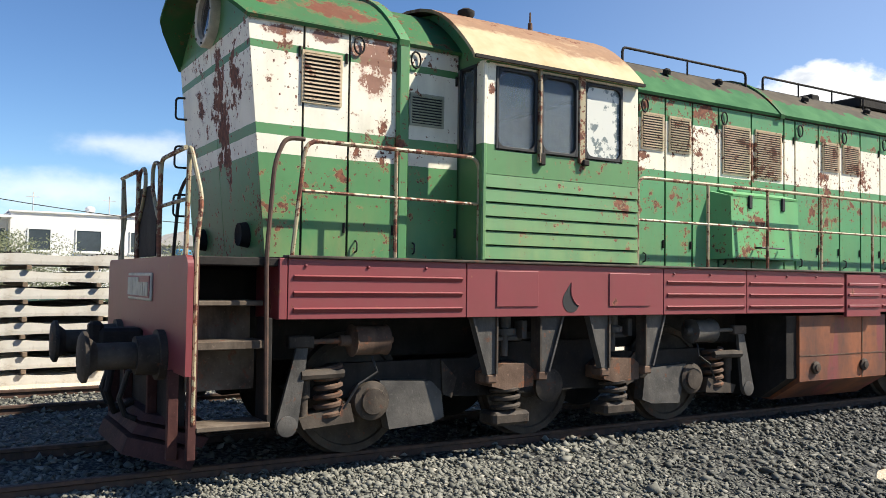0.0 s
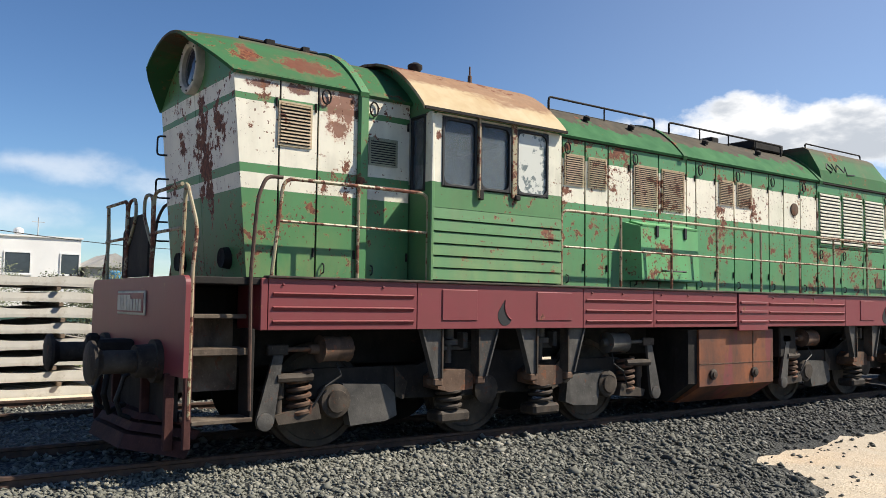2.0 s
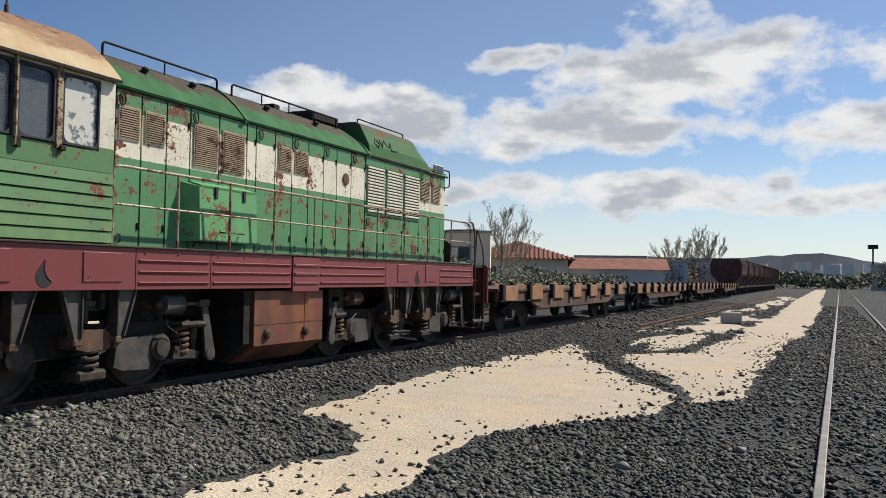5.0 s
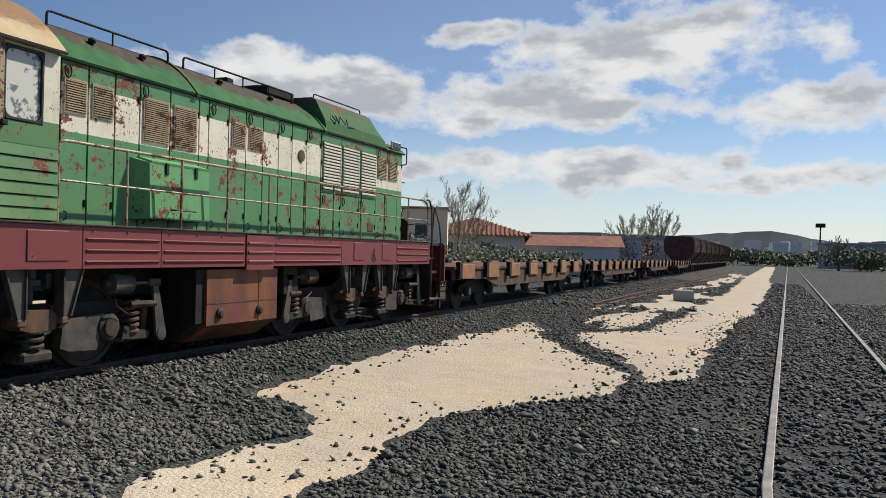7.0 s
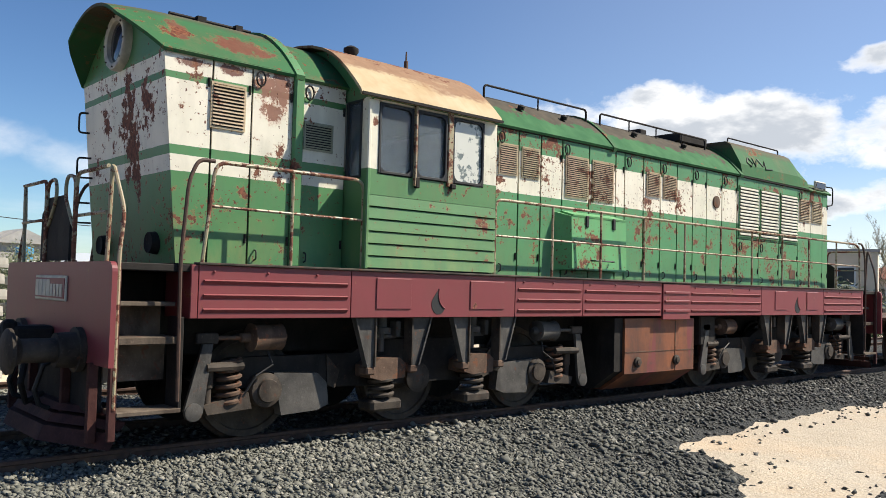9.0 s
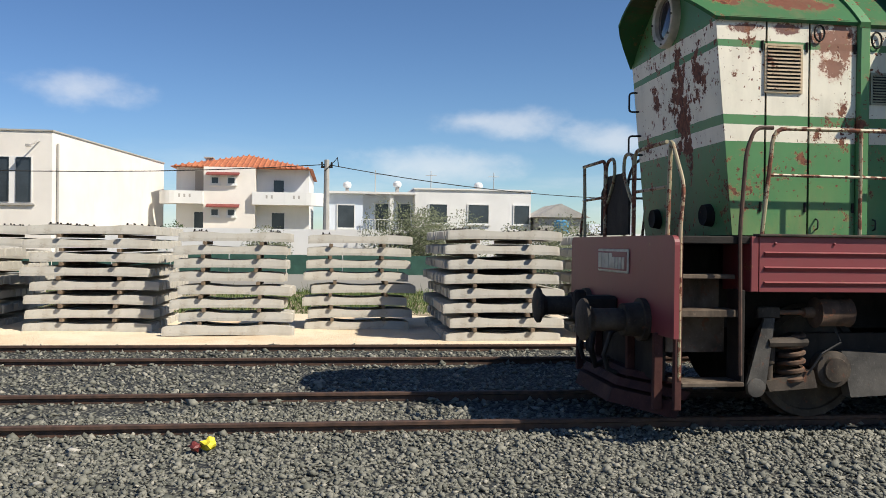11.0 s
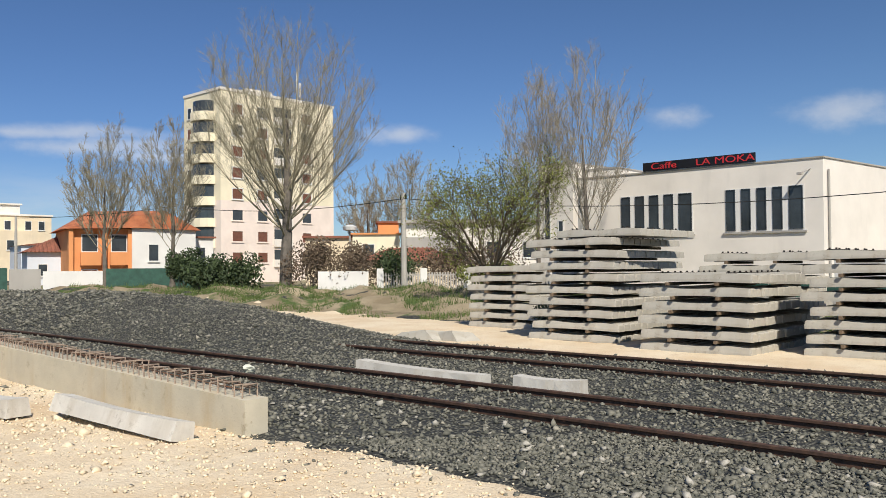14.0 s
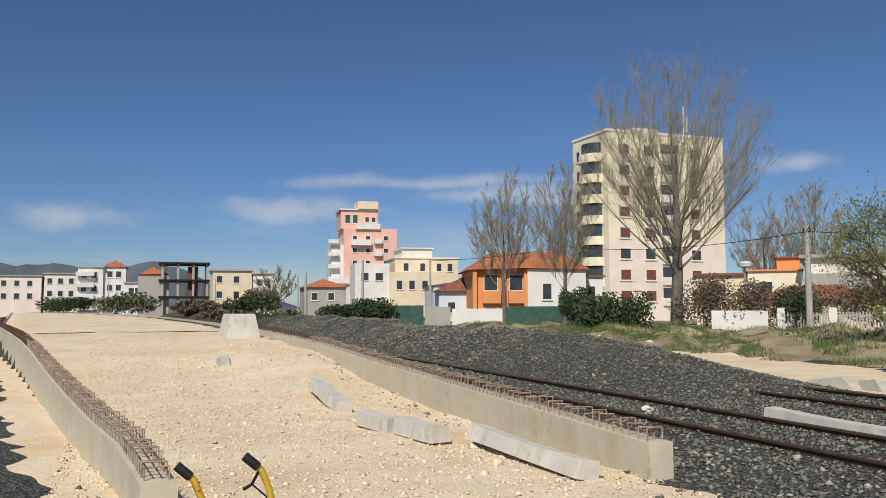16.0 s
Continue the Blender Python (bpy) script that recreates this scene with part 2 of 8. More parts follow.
M["box_green"] = paint("box_paint", base=(0.12, 0.36, 0.14), chips=0.72, dirt=0.4)
M["roof_green"] = paint("roof_paint", stops=[(1.6, (0.040, 0.140, 0.054)), (4.31, (0.050, 0.115, 0.050)), (4.35, (0.080, 0.105, 0.055)), (4.40, (0.10, 0.082, 0.052))], chips=0.55, dirt=0.8, worn=[(1.4, 4.1, .25, .15, .10)], stains=[(2.1, 4.10, .30, .10, (.13, .045, .028)), (1.45, 4.16, .08, .12, (.13, .045, .028))], fade=(0.085, 0.085, 0.042), rough=0.72)
M["louvre"] = paint("louvre_paint", stops=[(1.6, GREEN), (2.97, (0.56, 0.43, 0.29)), (3.56, (0.46, 0.34, 0.21))], chips=0.80, dirt=0.8)
M["louvre_tan"] = paint("louvre_frame_paint", base=(0.52, 0.40, 0.25), chips=0.6, dirt=0.8)
M["louvre_dull"] = paint("louvre_dull_paint", base=(0.36, 0.33, 0.26), chips=0.5, dirt=0.8)
M["louvre_white"] = paint("louvre_white_paint", base=(0.66, 0.62, 0.50), chips=0.35, dirt=0.4)
M["red"] = paint("red_paint", base=(0.20, 0.036, 0.040), chips=0.16, dirt=0.10, rough=0.5, fade=(0.235, 0.060, 0.060))
M["rail_cream"] = paint("handrail_paint", base=(0.38, 0.30, 0.19), chips=1.15, dirt=1.0)

M["roof_green"].node_tree.nodes["Principled BSDF"].inputs["Specular IOR Level"].default_value = 0.15


def hood_top():
    """Green roof skin worn to a sooty grey-brown along the crown."""
    n = Nodes("hood_roof_paint")
    h = n.math("ADD", n.axis("Z"), n.step(n.noise(2.2, 7, 0.65), 0.3, 0.7, -0.17, 0.17))
    col = n.mix(n.step(n.noise(3, 5), 0.35, 0.7), (0.034, 0.118, 0.048), (0.062, 0.170, 0.070))
    col = n.mix(n.step(h, 4.09, 4.11), col, n.mix(n.noise(6, 6), (0.035, 0.035, 0.028), (0.13, 0.105, 0.075)))
    col = n.mix(n.step(n.noise(4.2, 7, 0.65), 0.66, 0.68), col, (0.20, 0.075, 0.04))
    n.bump(n.noise(6, 5), 0.3, 0.01)
    n.b.inputs["Specular IOR Level"].default_value = 0.15
    return n.done(col, 0.85)


M["hood_top"] = hood_top()


def cab_roof_mat():
    """Cream enamel rusted through from the crown down, with rust runs towards the gutter."""
    n = Nodes("cab_roof_enamel")
    col = n.mix(n.step(n.noise(2.4, 6, 0.6), 0.35, 0.7), (0.53, 0.43, 0.275), (0.43, 0.31, 0.17))
    runs = n.step(n.noise(6.0, 5, 0.6, (1, 0.15, 0.15)), 0.50, 0.72, 0, 0.55)
    col = n.mix(n.math("MULTIPLY", runs, n.step(n.axis("Z"), 3.75, 4.15, 0.35, 1.0)), col, (0.34, 0.18, 0.085))
    h = n.math("ADD", n.axis("Z"), n.step(n.noise(1.9, 8, 0.68, (0.7, 1, 1)), 0.28, 0.72, -0.22, 0.22))
    wash = n.step(h, 4.00, 4.12, 0, 0.82)
    col = n.mix(wash, col, n.mix(n.noise(11, 6, 0.65), (0.13, 0.060, 0.038), (0.34, 0.185, 0.105)))
    scab = n.step(n.math("ADD", n.noise(5.0, 8, 0.7), n.step(n.axis("Z"), 3.8, 4.3, -0.10, 0.06)), 0.60, 0.63)
    col = n.mix(scab, col, (0.16, 0.062, 0.036))
    n.bump(n.noise(7, 5), 0.25, 0.01)
    n.b.inputs["Specular IOR Level"].default_value = 0.2
    return n.done(col, 0.8)


M["cab_cream"] = cab_roof_mat()
def grimy(name, base, dust, rust, rough=0.75, rust_at=0.60):
    """Oily steel under road dust, with rust scabs and grease runs."""
    n = Nodes(name)
    col = n.mix(n.step(n.noise(3.2, 6, 0.6), 0.36, 0.66), base, dust)
    col = n.mix(n.step(n.noise(7.5, 7, 0.68), rust_at, rust_at + 0.05, 0, 0.85), col, rust)
    col = n.mix(n.step(n.noise(4.5, 5, 0.6, (1, 1, 0.22)), 0.54, 0.72, 0, 0.75), col, tuple(x * 0.45 for x in base))
    col = n.mix(n.step(n.noise(34, 4), 0.60, 0.76, 0, 0.5), col, tuple(min(1, x * 1.7) for x in dust))
    n.bump(n.math("ADD", n.noise(9, 5), n.noise(45, 4)), 0.4, 0.006)
    m = n.done(col, rough)
    n.b.inputs["Specular IOR Level"].default_value = 0.25
    return m


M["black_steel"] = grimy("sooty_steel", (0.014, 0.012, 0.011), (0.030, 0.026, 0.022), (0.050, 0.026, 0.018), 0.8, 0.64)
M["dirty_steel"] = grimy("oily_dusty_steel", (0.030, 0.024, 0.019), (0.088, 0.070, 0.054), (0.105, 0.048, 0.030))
M["grey_steel"] = grimy("dusty_grey_steel", (0.050, 0.047, 0.043), (0.105, 0.097, 0.086), (0.13, 0.058, 0.034), 0.65, 0.62)
M["rust_steel"] = grimy("rusty_steel", (0.070, 0.042, 0.029), (0.150, 0.098, 0.068), (0.19, 0.075, 0.038), 0.85, 0.55)
M["guard_red"] = grimy("grimy_red_steel", (0.040, 0.013, 0.012), (0.085, 0.034, 0.028), (0.10, 0.045, 0.03), 0.75, 0.60)
M["step_wood"] = grimy("worn_step_board", (0.070, 0.050, 0.036), (0.17, 0.135, 0.10), (0.16, 0.07, 0.045), 0.85, 0.60)
M["rim"] = simple("lamp_rim_paint", (0.52, 0.49, 0.40), 0.55, 0.0, 0.3, 9)
M["rubber"] = simple("black_rubber", (0.015, 0.015, 0.015), 0.6, 0.0, 0.3, 8)
M["dark_inside"] = simple("dark_interior", (0.03, 0.035, 0.035), 0.9)


def tank_mat():
    n = Nodes("tank_rust")
    a = n.step(n.noise(1.3, 6, 0.6, (1.0, 1, 0.35)), 0.35, 0.65)
    col = n.mix(a, (0.038, 0.020, 0.016), (0.25, 0.080, 0.028))
    red = n.step(n.noise(2.0, 4, 0.5, (1.6, 1, 0.3)), 0.52, 0.58)
    col = n.mix(red, col, (0.17, 0.038, 0.034))
    col = n.mix(n.step(n.noise(9, 6), 0.5, 0.75, 0, 0.6), col, (0.06, 0.035, 0.025))
    n.bump(n.noise(14, 5), 0.3, 0.006)
    return n.done(col, 0.62)


M["tank"] = tank_mat()


def rail_mat():
    n = Nodes("rail_steel")
    col = n.mix(n.step(n.noise(12, 5), 0.3, 0.7), (0.040, 0.024, 0.018), (0.105, 0.056, 0.036))
    n.bump(n.noise(40, 4), 0.25, 0.004)
    return n.done(col, 0.72, 0.1)


M["rail"] = rail_mat()
M["rail_bright"] = simple("worn_rail_steel", (0.27, 0.245, 0.215), 0.5, 0.5, 0.4, 6)


def glass_mat(name, tint, dust):
    n = Nodes(name)
    n.b.inputs["Transmission Weight"].default_value = 1.0
    n.b.inputs["IOR"].default_value = 1.45
    mixer = n.t.nodes.new("ShaderNodeMixShader")
    dif = n.t.nodes.new("ShaderNodeBsdfDiffuse")
    n.put(dif.inputs[0], n.mix(n.noise(7, 5), tuple(x * 0.8 for x in dust), dust))
    n.put(mixer.inputs[0], n.step(n.noise(3, 5), 0.3, 0.75, 0.25, 0.55))
    n.put(mixer.inputs[1], n.b.outputs[0])
    n.put(mixer.inputs[2], dif.outputs[0])
    n.put(n.t.nodes["Material Output"].inputs[0], mixer.outputs[0])
    return n.done(tint, 0.06)


# The bluish dust colour also stands in for reflected sky.
M["glass"] = glass_mat("dusty_sky_glass", (0.55, 0.62, 0.66), (0.17, 0.205, 0.235))


def smeared():
    n = Nodes("smeared_glass")
    f = n.step(n.noise(7, 6, 0.6), 0.40, 0.44)
    return n.done(n.mix(f, (0.16, 0.19, 0.18), (0.62, 0.62, 0.55)), 0.35)


M["glass_smeared"] = smeared()
M["lens"] = simple("lamp_glass", (0.045, 0.040, 0.055), 0.08, 0.0, 0.3, 3, 0.0)


def fresh(n):
    """0 on the old dusty bed by the locomotive, 1 to the east on newer dark stone with backlit shade painted in."""
    away = n.math("ADD", n.axis("X"), n.math("MULTIPLY", n.math("ADD", n.axis("Y"), 4.0), -0.8))
    return n.step(n.math("ADD", away, n.step(n.noise(0.5, 4), 0.3, 0.7, -1.5, 1.5)), 1.5, 7.5)


def ballast_mat():
    n = Nodes("ballast_bed")
    v = n.cells(24)
    old = n.mix(v.outputs["Color"], (0.078, 0.080, 0.064), (0.200, 0.193, 0.157))
    # Eastern tone: darker stone with its backlit shade mixed into the colour.
    fresh_backlit = n.mix(v.outputs["Color"], (0.017, 0.018, 0.017), (0.062, 0.061, 0.055))
    col = n.mix(fresh(n), old, fresh_backlit)
    # Shade in the gaps between stones is painted into the colour.
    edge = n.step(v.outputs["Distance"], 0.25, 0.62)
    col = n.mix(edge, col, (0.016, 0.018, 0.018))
    col = n.mix(n.step(n.noise(0.5, 5), 0.45, 0.75, 0, 0.18), col, (0.13, 0.125, 0.105))
    n.bump(n.step(v.outputs["Distance"], 0.0, 0.7, 1, 0), 1.0, 0.03)
    return n.done(col, 0.9)


def stone_mat():
    n = Nodes("ballast_stone")
    i = n.island()
    old = n.mix(i, (0.085, 0.088, 0.070), (0.235, 0.226, 0.184))
    old = n.mix(n.step(i, 0.955, 0.985, 0, 0.7), old, (0.40, 0.37, 0.30))
    # Eastern stones carry the same painted backlit shade.
    fresh_backlit = n.mix(i, (0.019, 0.020, 0.018), (0.083, 0.081, 0.072))
    fresh_backlit = n.mix(n.step(i, 0.965, 0.99, 0, 0.7), fresh_backlit, (0.30, 0.28, 0.24))
    col = n.mix(fresh(n), old, fresh_backlit)
    col = n.mix(n.step(n.noise(45, 3), 0.4, 0.7, 0, 0.3), col, (0.12, 0.12, 0.105))
    return n.done(col, 0.8)


def sand_mat():
    n = Nodes("limestone_fill")
    col = n.mix(n.step(n.noise(0.8, 6), 0.35, 0.7), (0.66, 0.52, 0.345), (0.76, 0.66, 0.50))
    # The same mask darkens the sand towards the east.
    col = n.mix(n.step(fresh(n), 0, 1, 0, 0.85), col, (0.40, 0.34, 0.262))
    col = n.mix(n.step(n.noise(0.35, 4), 0.52, 0.68, 0, 0.55), col, (0.58, 0.40, 0.235))
    col = n.mix(n.step(n.noise(4.5, 7, 0.7), 0.56, 0.70, 0, 0.42), col, (0.50, 0.36, 0.22))
    v = n.cells(38)
    col = n.mix(n.step(v.outputs["Distance"], 0.1, 0.5, 0.25, 0), col, (0.90, 0.84, 0.72))
    col = n.mix(n.step(n.noise(26, 5), 0.58, 0.74, 0, 0.55), col, (0.36, 0.28, 0.19))
    col = n.mix(n.step(n.noise(1.7, 6, 0.7, (1, 0.6, 1)), 0.60, 0.72, 0, 0.5), col, (0.46, 0.32, 0.19))
    n.bump(n.math("ADD", n.noise(30, 5), n.noise(5, 4)), 0.7, 0.03)
    return n.done(col, 0.95)


def soil_mat():
    n = Nodes("grassy_soil")
    col = n.mix(n.step(n.noise(0.7, 6), 0.4, 0.65), (0.22, 0.175, 0.11), (0.36, 0.30, 0.20))
    grass = n.mix(n.noise(3, 5), (0.035, 0.070, 0.015), (0.10, 0.145, 0.035))
    col = n.mix(n.step(n.noise(0.45, 7, 0.65), 0.51, 0.58), col, grass)
    n.bump(n.noise(8, 6), 0.8, 0.08)
    return n.done(col, 0.95)


M["ballast"], M["stone"], M["sand"], M["soil"] = ballast_mat(), stone_mat(), sand_mat(), soil_mat()


def concrete(name, c, stain=(0.30, 0.24, 0.16)):
    n = Nodes(name)
    col = n.mix(n.step(n.noise(2.5, 6), 0.3, 0.7), tuple(x * 0.82 for x in c), c)
    col = n.mix(n.step(n.noise(3.0, 5, 0.6, (1, 1, 0.25)), 0.52, 0.75, 0, 0.45), col, stain)
    col = n.mix(n.step(n.random(), 0, 1, 0, 0.22), col, tuple(x * 0.62 for x in c))
    col = n.mix(n.step(n.noise(60, 3), 0.6, 0.75, 0, 0.4), col, tuple(x * 0.5 for x in c))
    col = n.mix(n.step(n.noise(5.5, 8, 0.7), 0.58, 0.70, 0, 0.5), col, tuple(x * 0.45 for x in stain))
    n.bump(n.math("ADD", n.noise(30, 5), n.noise(6, 4)), 0.4, 0.008)
    return n.done(col, 0.9)


M["concrete"] = concrete("sleeper_concrete", (0.49, 0.465, 0.405))
M["wall_concrete"] = concrete("platform_concrete", (0.60, 0.55, 0.43), (0.46, 0.33, 0.16))
M["pole_concrete"] = concrete("pole_concrete", (0.46, 0.44, 0.40))
M["spacer"] = simple("spacer_wood", (0.20, 0.145, 0.095), 0.9, 0, 0.5, 8)


def plaster(name, c, vary=0.14):
    n = Nodes(name)
    col = n.mix(n.step(n.noise(0.45, 6), 0.35, 0.7), tuple(x * (1 - vary) for x in c), c)
    col = n.mix(n.step(n.noise(1.0, 5, 0.6, (1, 1, 0.2)), 0.56, 0.8, 0, 0.35), col, tuple(x * 0.6 for x in c))
    n.bump(n.noise(12, 5), 0.2, 0.01)
    return n.done(col, 0.9)


def tile_mat():
    n = Nodes("clay_tile")
    col = n.mix(n.step(n.noise(1.5, 6), 0.3, 0.7), (0.34, 0.10, 0.045), (0.52, 0.19, 0.085))
    col = n.mix(n.step(n.noise(9, 4), 0.5, 0.75, 0, 0.5), col, (0.22, 0.075, 0.04))
    return n.done(col, 0.85)


M["tile"] = tile_mat()
M["old_tile"] = simple("weathered_tile", (0.26, 0.10, 0.065), 0.9, 0, 0.35, 2)
M["pane"] = simple("dark_window_glass", (0.045, 0.055, 0.065), 0.12, 0, 0.3, 1, 0.0)
M["shutter"] = simple("brown_shutter", (0.17, 0.070, 0.045), 0.7, 0, 0.25, 3)
M["bark"] = simple("grey_bark", (0.16, 0.14, 0.118), 0.95, 0, 0.45, 3, 0.5, 0.02)
M["twig"] = simple("bare_twig", (0.33, 0.295, 0.205), 0.95, 0, 0.35, 2)
M["willow_twig"] = simple("dark_willow_twig", (0.10, 0.080, 0.055), 0.95, 0, 0.4, 3)
M["twig_pale"] = simple("pale_twig", (0.36, 0.32, 0.25), 0.95, 0, 0.3, 2)


def leaf_mat(name, a, b):
    n = Nodes(name)
    return n.done(n.mix(n.island(), a, b), 0.75)


M["leaf_spring"] = leaf_mat("spring_leaf", (0.105, 0.130, 0.028), (0.225, 0.240, 0.055))
M["leaf_dark"] = leaf_mat("dark_leaf", (0.018, 0.035, 0.012), (0.055, 0.085, 0.025))
M["leaf_olive"] = leaf_mat("olive_leaf", (0.07, 0.085, 0.045), (0.15, 0.165, 0.085))
M["leaf_brown"] = leaf_mat("dry_brush", (0.085, 0.055, 0.035), (0.17, 0.125, 0.08))
M["grass"] = leaf_mat("grass_blade", (0.045, 0.085, 0.015), (0.13, 0.17, 0.045))


# ---- shape helpers ----
class B:
    """Gathers vertices and faces of one part."""

    def __init__(self):
        self.v, self.f = [], []

    def add(self, verts, faces):
        o = len(self.v)
        self.v += [tuple(p) for p in verts]
        self.f += [tuple(i + o for i in f) for f in faces]
        return self

    def box(self, x0, x1, y0, y1, z0, z1, c=0.0):
        if c <= 0:
            vs = [(x, y, z) for x in (x0, x1) for y in (y0, y1) for z in (z0, z1)]
            return self.add(vs, [(0, 1, 3, 2), (4, 6, 7, 5), (0, 4, 5, 1), (2, 3, 7, 6), (0, 2, 6, 4), (1, 5, 7, 3)])
        lo, hi = (x0, y0, z0), (x1, y1, z1)
        ids, vs, fs = {}, [], []
        for s in ((i, j, k) for i in (0, 1) for j in (0, 1) for k in (0, 1)):
            for a in range(3):
                p = [(hi[d] if s[d] else lo[d]) if d == a else (hi[d] - c if s[d] else lo[d] + c) for d in range(3)]
                ids[s, a] = len(vs)
                vs.append(p)
            fs.append(tuple(ids[s, a] for a in range(3)))
        for a in range(3):
            u, w = (a + 1) % 3, (a + 2) % 3
            for s in (0, 1):
                q = []
                for i, j in ((0, 0), (1, 0), (1, 1), (0, 1)):
                    k = [0, 0, 0]
                    k[a], k[u], k[w] = s, i, j
                    q.append(ids[tuple(k), a])
                fs.append(tuple(q))
            for i in (0, 1):
                for j in (0, 1):
                    k0, k1 = [0, 0, 0], [0, 0, 0]
                    k0[u], k0[w], k1[u], k1[w] = i, j, i, j
                    k1[a] = 1
                    k0, k1 = tuple(k0), tuple(k1)
                    fs.append((ids[k0, u], ids[k1, u], ids[k1, w], ids[k0, w]))
        return self.add(vs, fs)

    def prism(self, pts, axis, a, b):
        """A closed outline in the two other axes, drawn out from a to b."""
        def at(p, d):
            return {"x": (d, p[0], p[1]), "y": (p[0], d, p[1]), "z": (p[0], p[1], d)}[axis]
        n = len(pts)
        vs = [at(p, a) for p in pts] + [at(p, b) for p in pts]
        fs = [(i, (i + 1) % n, n + (i + 1) % n, n + i) for i in range(n)]
        return self.add(vs, fs + [tuple(range(n)), tuple(range(2 * n - 1, n - 1, -1))])

    def sheet(self, pts, axis, a, b, thick, normal_in=(0, 0)):
        """An open outline with thickness, drawn out from a to b."""
        inner = []
        for i, p in enumerate(pts):
            q, r = pts[max(0, i - 1)], pts[min(len(pts) - 1, i + 1)]
            d = Vector((r[0] - q[0], r[1] - q[1])).normalized()
            inner.append((p[0] + d.y * thick, p[1] - d.x * thick))
        return self.prism(list(pts) + inner[::-1], axis, a, b)

    def tube(self, pts, r, seg=8, r2=None, close=True):
        pts = [Vector(p) for p in pts]
        r2 = r if r2 is None else r2
        n = len(pts)
        vs, fs, ref = [], [], None
        for i, p in enumerate(pts):
            d = (pts[min(i + 1, n - 1)] - pts[max(i - 1, 0)]).normalized()
            if ref is None:
                ref = Vector((0, 0, 1)) if abs(d.z) < 0.9 else Vector((1, 0, 0))
            u = d.cross(ref).normalized()
            w = u.cross(d).normalized()
            ref = w
            k = r + (r2 - r) * i / max(1, n - 1)
            vs += [p + (u * math.cos(a) + w * math.sin(a)) * k for a in (2 * math.pi * j / seg for j in range(seg))]
        for i in range(n - 1):
            for j in range(seg):
                fs.append((i * seg + j, i * seg + (j + 1) % seg, (i + 1) * seg + (j + 1) % seg, (i + 1) * seg + j))
        if close:
            fs += [tuple(range(seg)), tuple(range(n * seg - 1, (n - 1) * seg - 1, -1))]
        return self.add(vs, fs)

    def lathe(self, profile, origin, axis, seg=24, caps=True):
        """profile: (along, radius) pairs, spun about the axis through origin."""
        o, ax = Vector(origin), Vector(axis).normalized()
        u = ax.orthogonal().normalized()
        w = ax.cross(u)
        vs, fs = [], []
        for h, r in profile:
            vs += [o + ax * h + (u * math.cos(a) + w * math.sin(a)) * r for a in (2 * math.pi * j / seg for j in range(seg))]
        for i in range(len(profile) - 1):
            for j in range(seg):
                fs.append((i * seg + j, i * seg + (j + 1) % seg, (i + 1) * seg + (j + 1) % seg, (i + 1) * seg + j))
        n = len(profile)
        return self.add(vs, fs + ([tuple(range(seg)), tuple(range(n * seg - 1, (n - 1) * seg - 1, -1))] if caps else []))

    def mirror_y(self):
        return self.add([(x, -y, z) for x, y, z in self.v], [f[::-1] for f in self.f])

    def mesh(self, name, material, smooth=False):
        me = bpy.data.meshes.new(name)
        me.from_pydata(self.v, [], self.f)
        bm = bmesh.new()
        bm.from_mesh(me)
        bmesh.ops.recalc_face_normals(bm, faces=bm.faces)
        bm.to_mesh(me)
        bm.free()
        me.materials.append(material)
        if smooth:
            me.shade_smooth()
            me.set_sharp_from_angle(angle=radians(38))
        return me


def arc(cx, cy, rx, ry, a0, a1, n):
    return [(cx + rx * math.cos(radians(a0 + (a1 - a0) * i / n)), cy + ry * math.sin(radians(a0 + (a1 - a0) * i / n))) for i in range(n + 1)]


def world_of(ob):
    return (world_of(ob.parent) @ ob.matrix_parent_inverse if ob.parent else Matrix()) @ ob.matrix_basis


def thing(name, at, label, category, group="", kind=""):
    ob = new(name)
    ob.empty_display_size = 0.2
    ob.location = at
    return tagged(ob, label, category, group, kind)


def part(name, b, material, parent, label="", smooth=False):
    """Links b (or a finished mesh) as one part under a thing or a part, in world coordinates."""
    me = b if isinstance(b, bpy.types.Mesh) else b.mesh(name, material, smooth)
    ob = new(name, me)
    ob.parent = parent
    ob.matrix_parent_inverse = world_of(parent).inverted()
    return tagged(ob, label)


def solo(name, b, material, label, category, group="", kind="", smooth=False):
    me = b if isinstance(b, bpy.types.Mesh) else b.mesh(name, material, smooth)
    return tagged(new(name, me), label, category, group, kind)


rng = np.random.default_rng(7)
dice = random.Random(11)


# ---- ground ----
def hashed(ix, iy, k):
    s = np.sin(ix * 127.1 + iy * 311.7 + k * 74.7) * 43758.5453
    return s - np.floor(s)


def value_noise(x, y, k=0):
    ix, iy = np.floor(x), np.floor(y)
    fx, fy = x - ix, y - iy
    fx, fy = fx * fx * (3 - 2 * fx), fy * fy * (3 - 2 * fy)
    a, b = hashed(ix, iy, k), hashed(ix + 1, iy, k)
    c, d = hashed(ix, iy + 1, k), hashed(ix + 1, iy + 1, k)
    return (a + (b - a) * fx) * (1 - fy) + (c + (d - c) * fx) * fy


def fbm(x, y, k=0, octaves=4):
    return sum(value_noise(x * 2.03 ** i, y * 2.03 ** i, k + i) * 0.5 ** i for i in range(octaves)) / (2 - 0.5 ** (octaves - 1)) - 0.5


def smooth(v, a, b):
    t = np.clip((v - a) / (b - a), 0, 1)
    return t * t * (3 - 2 * t)


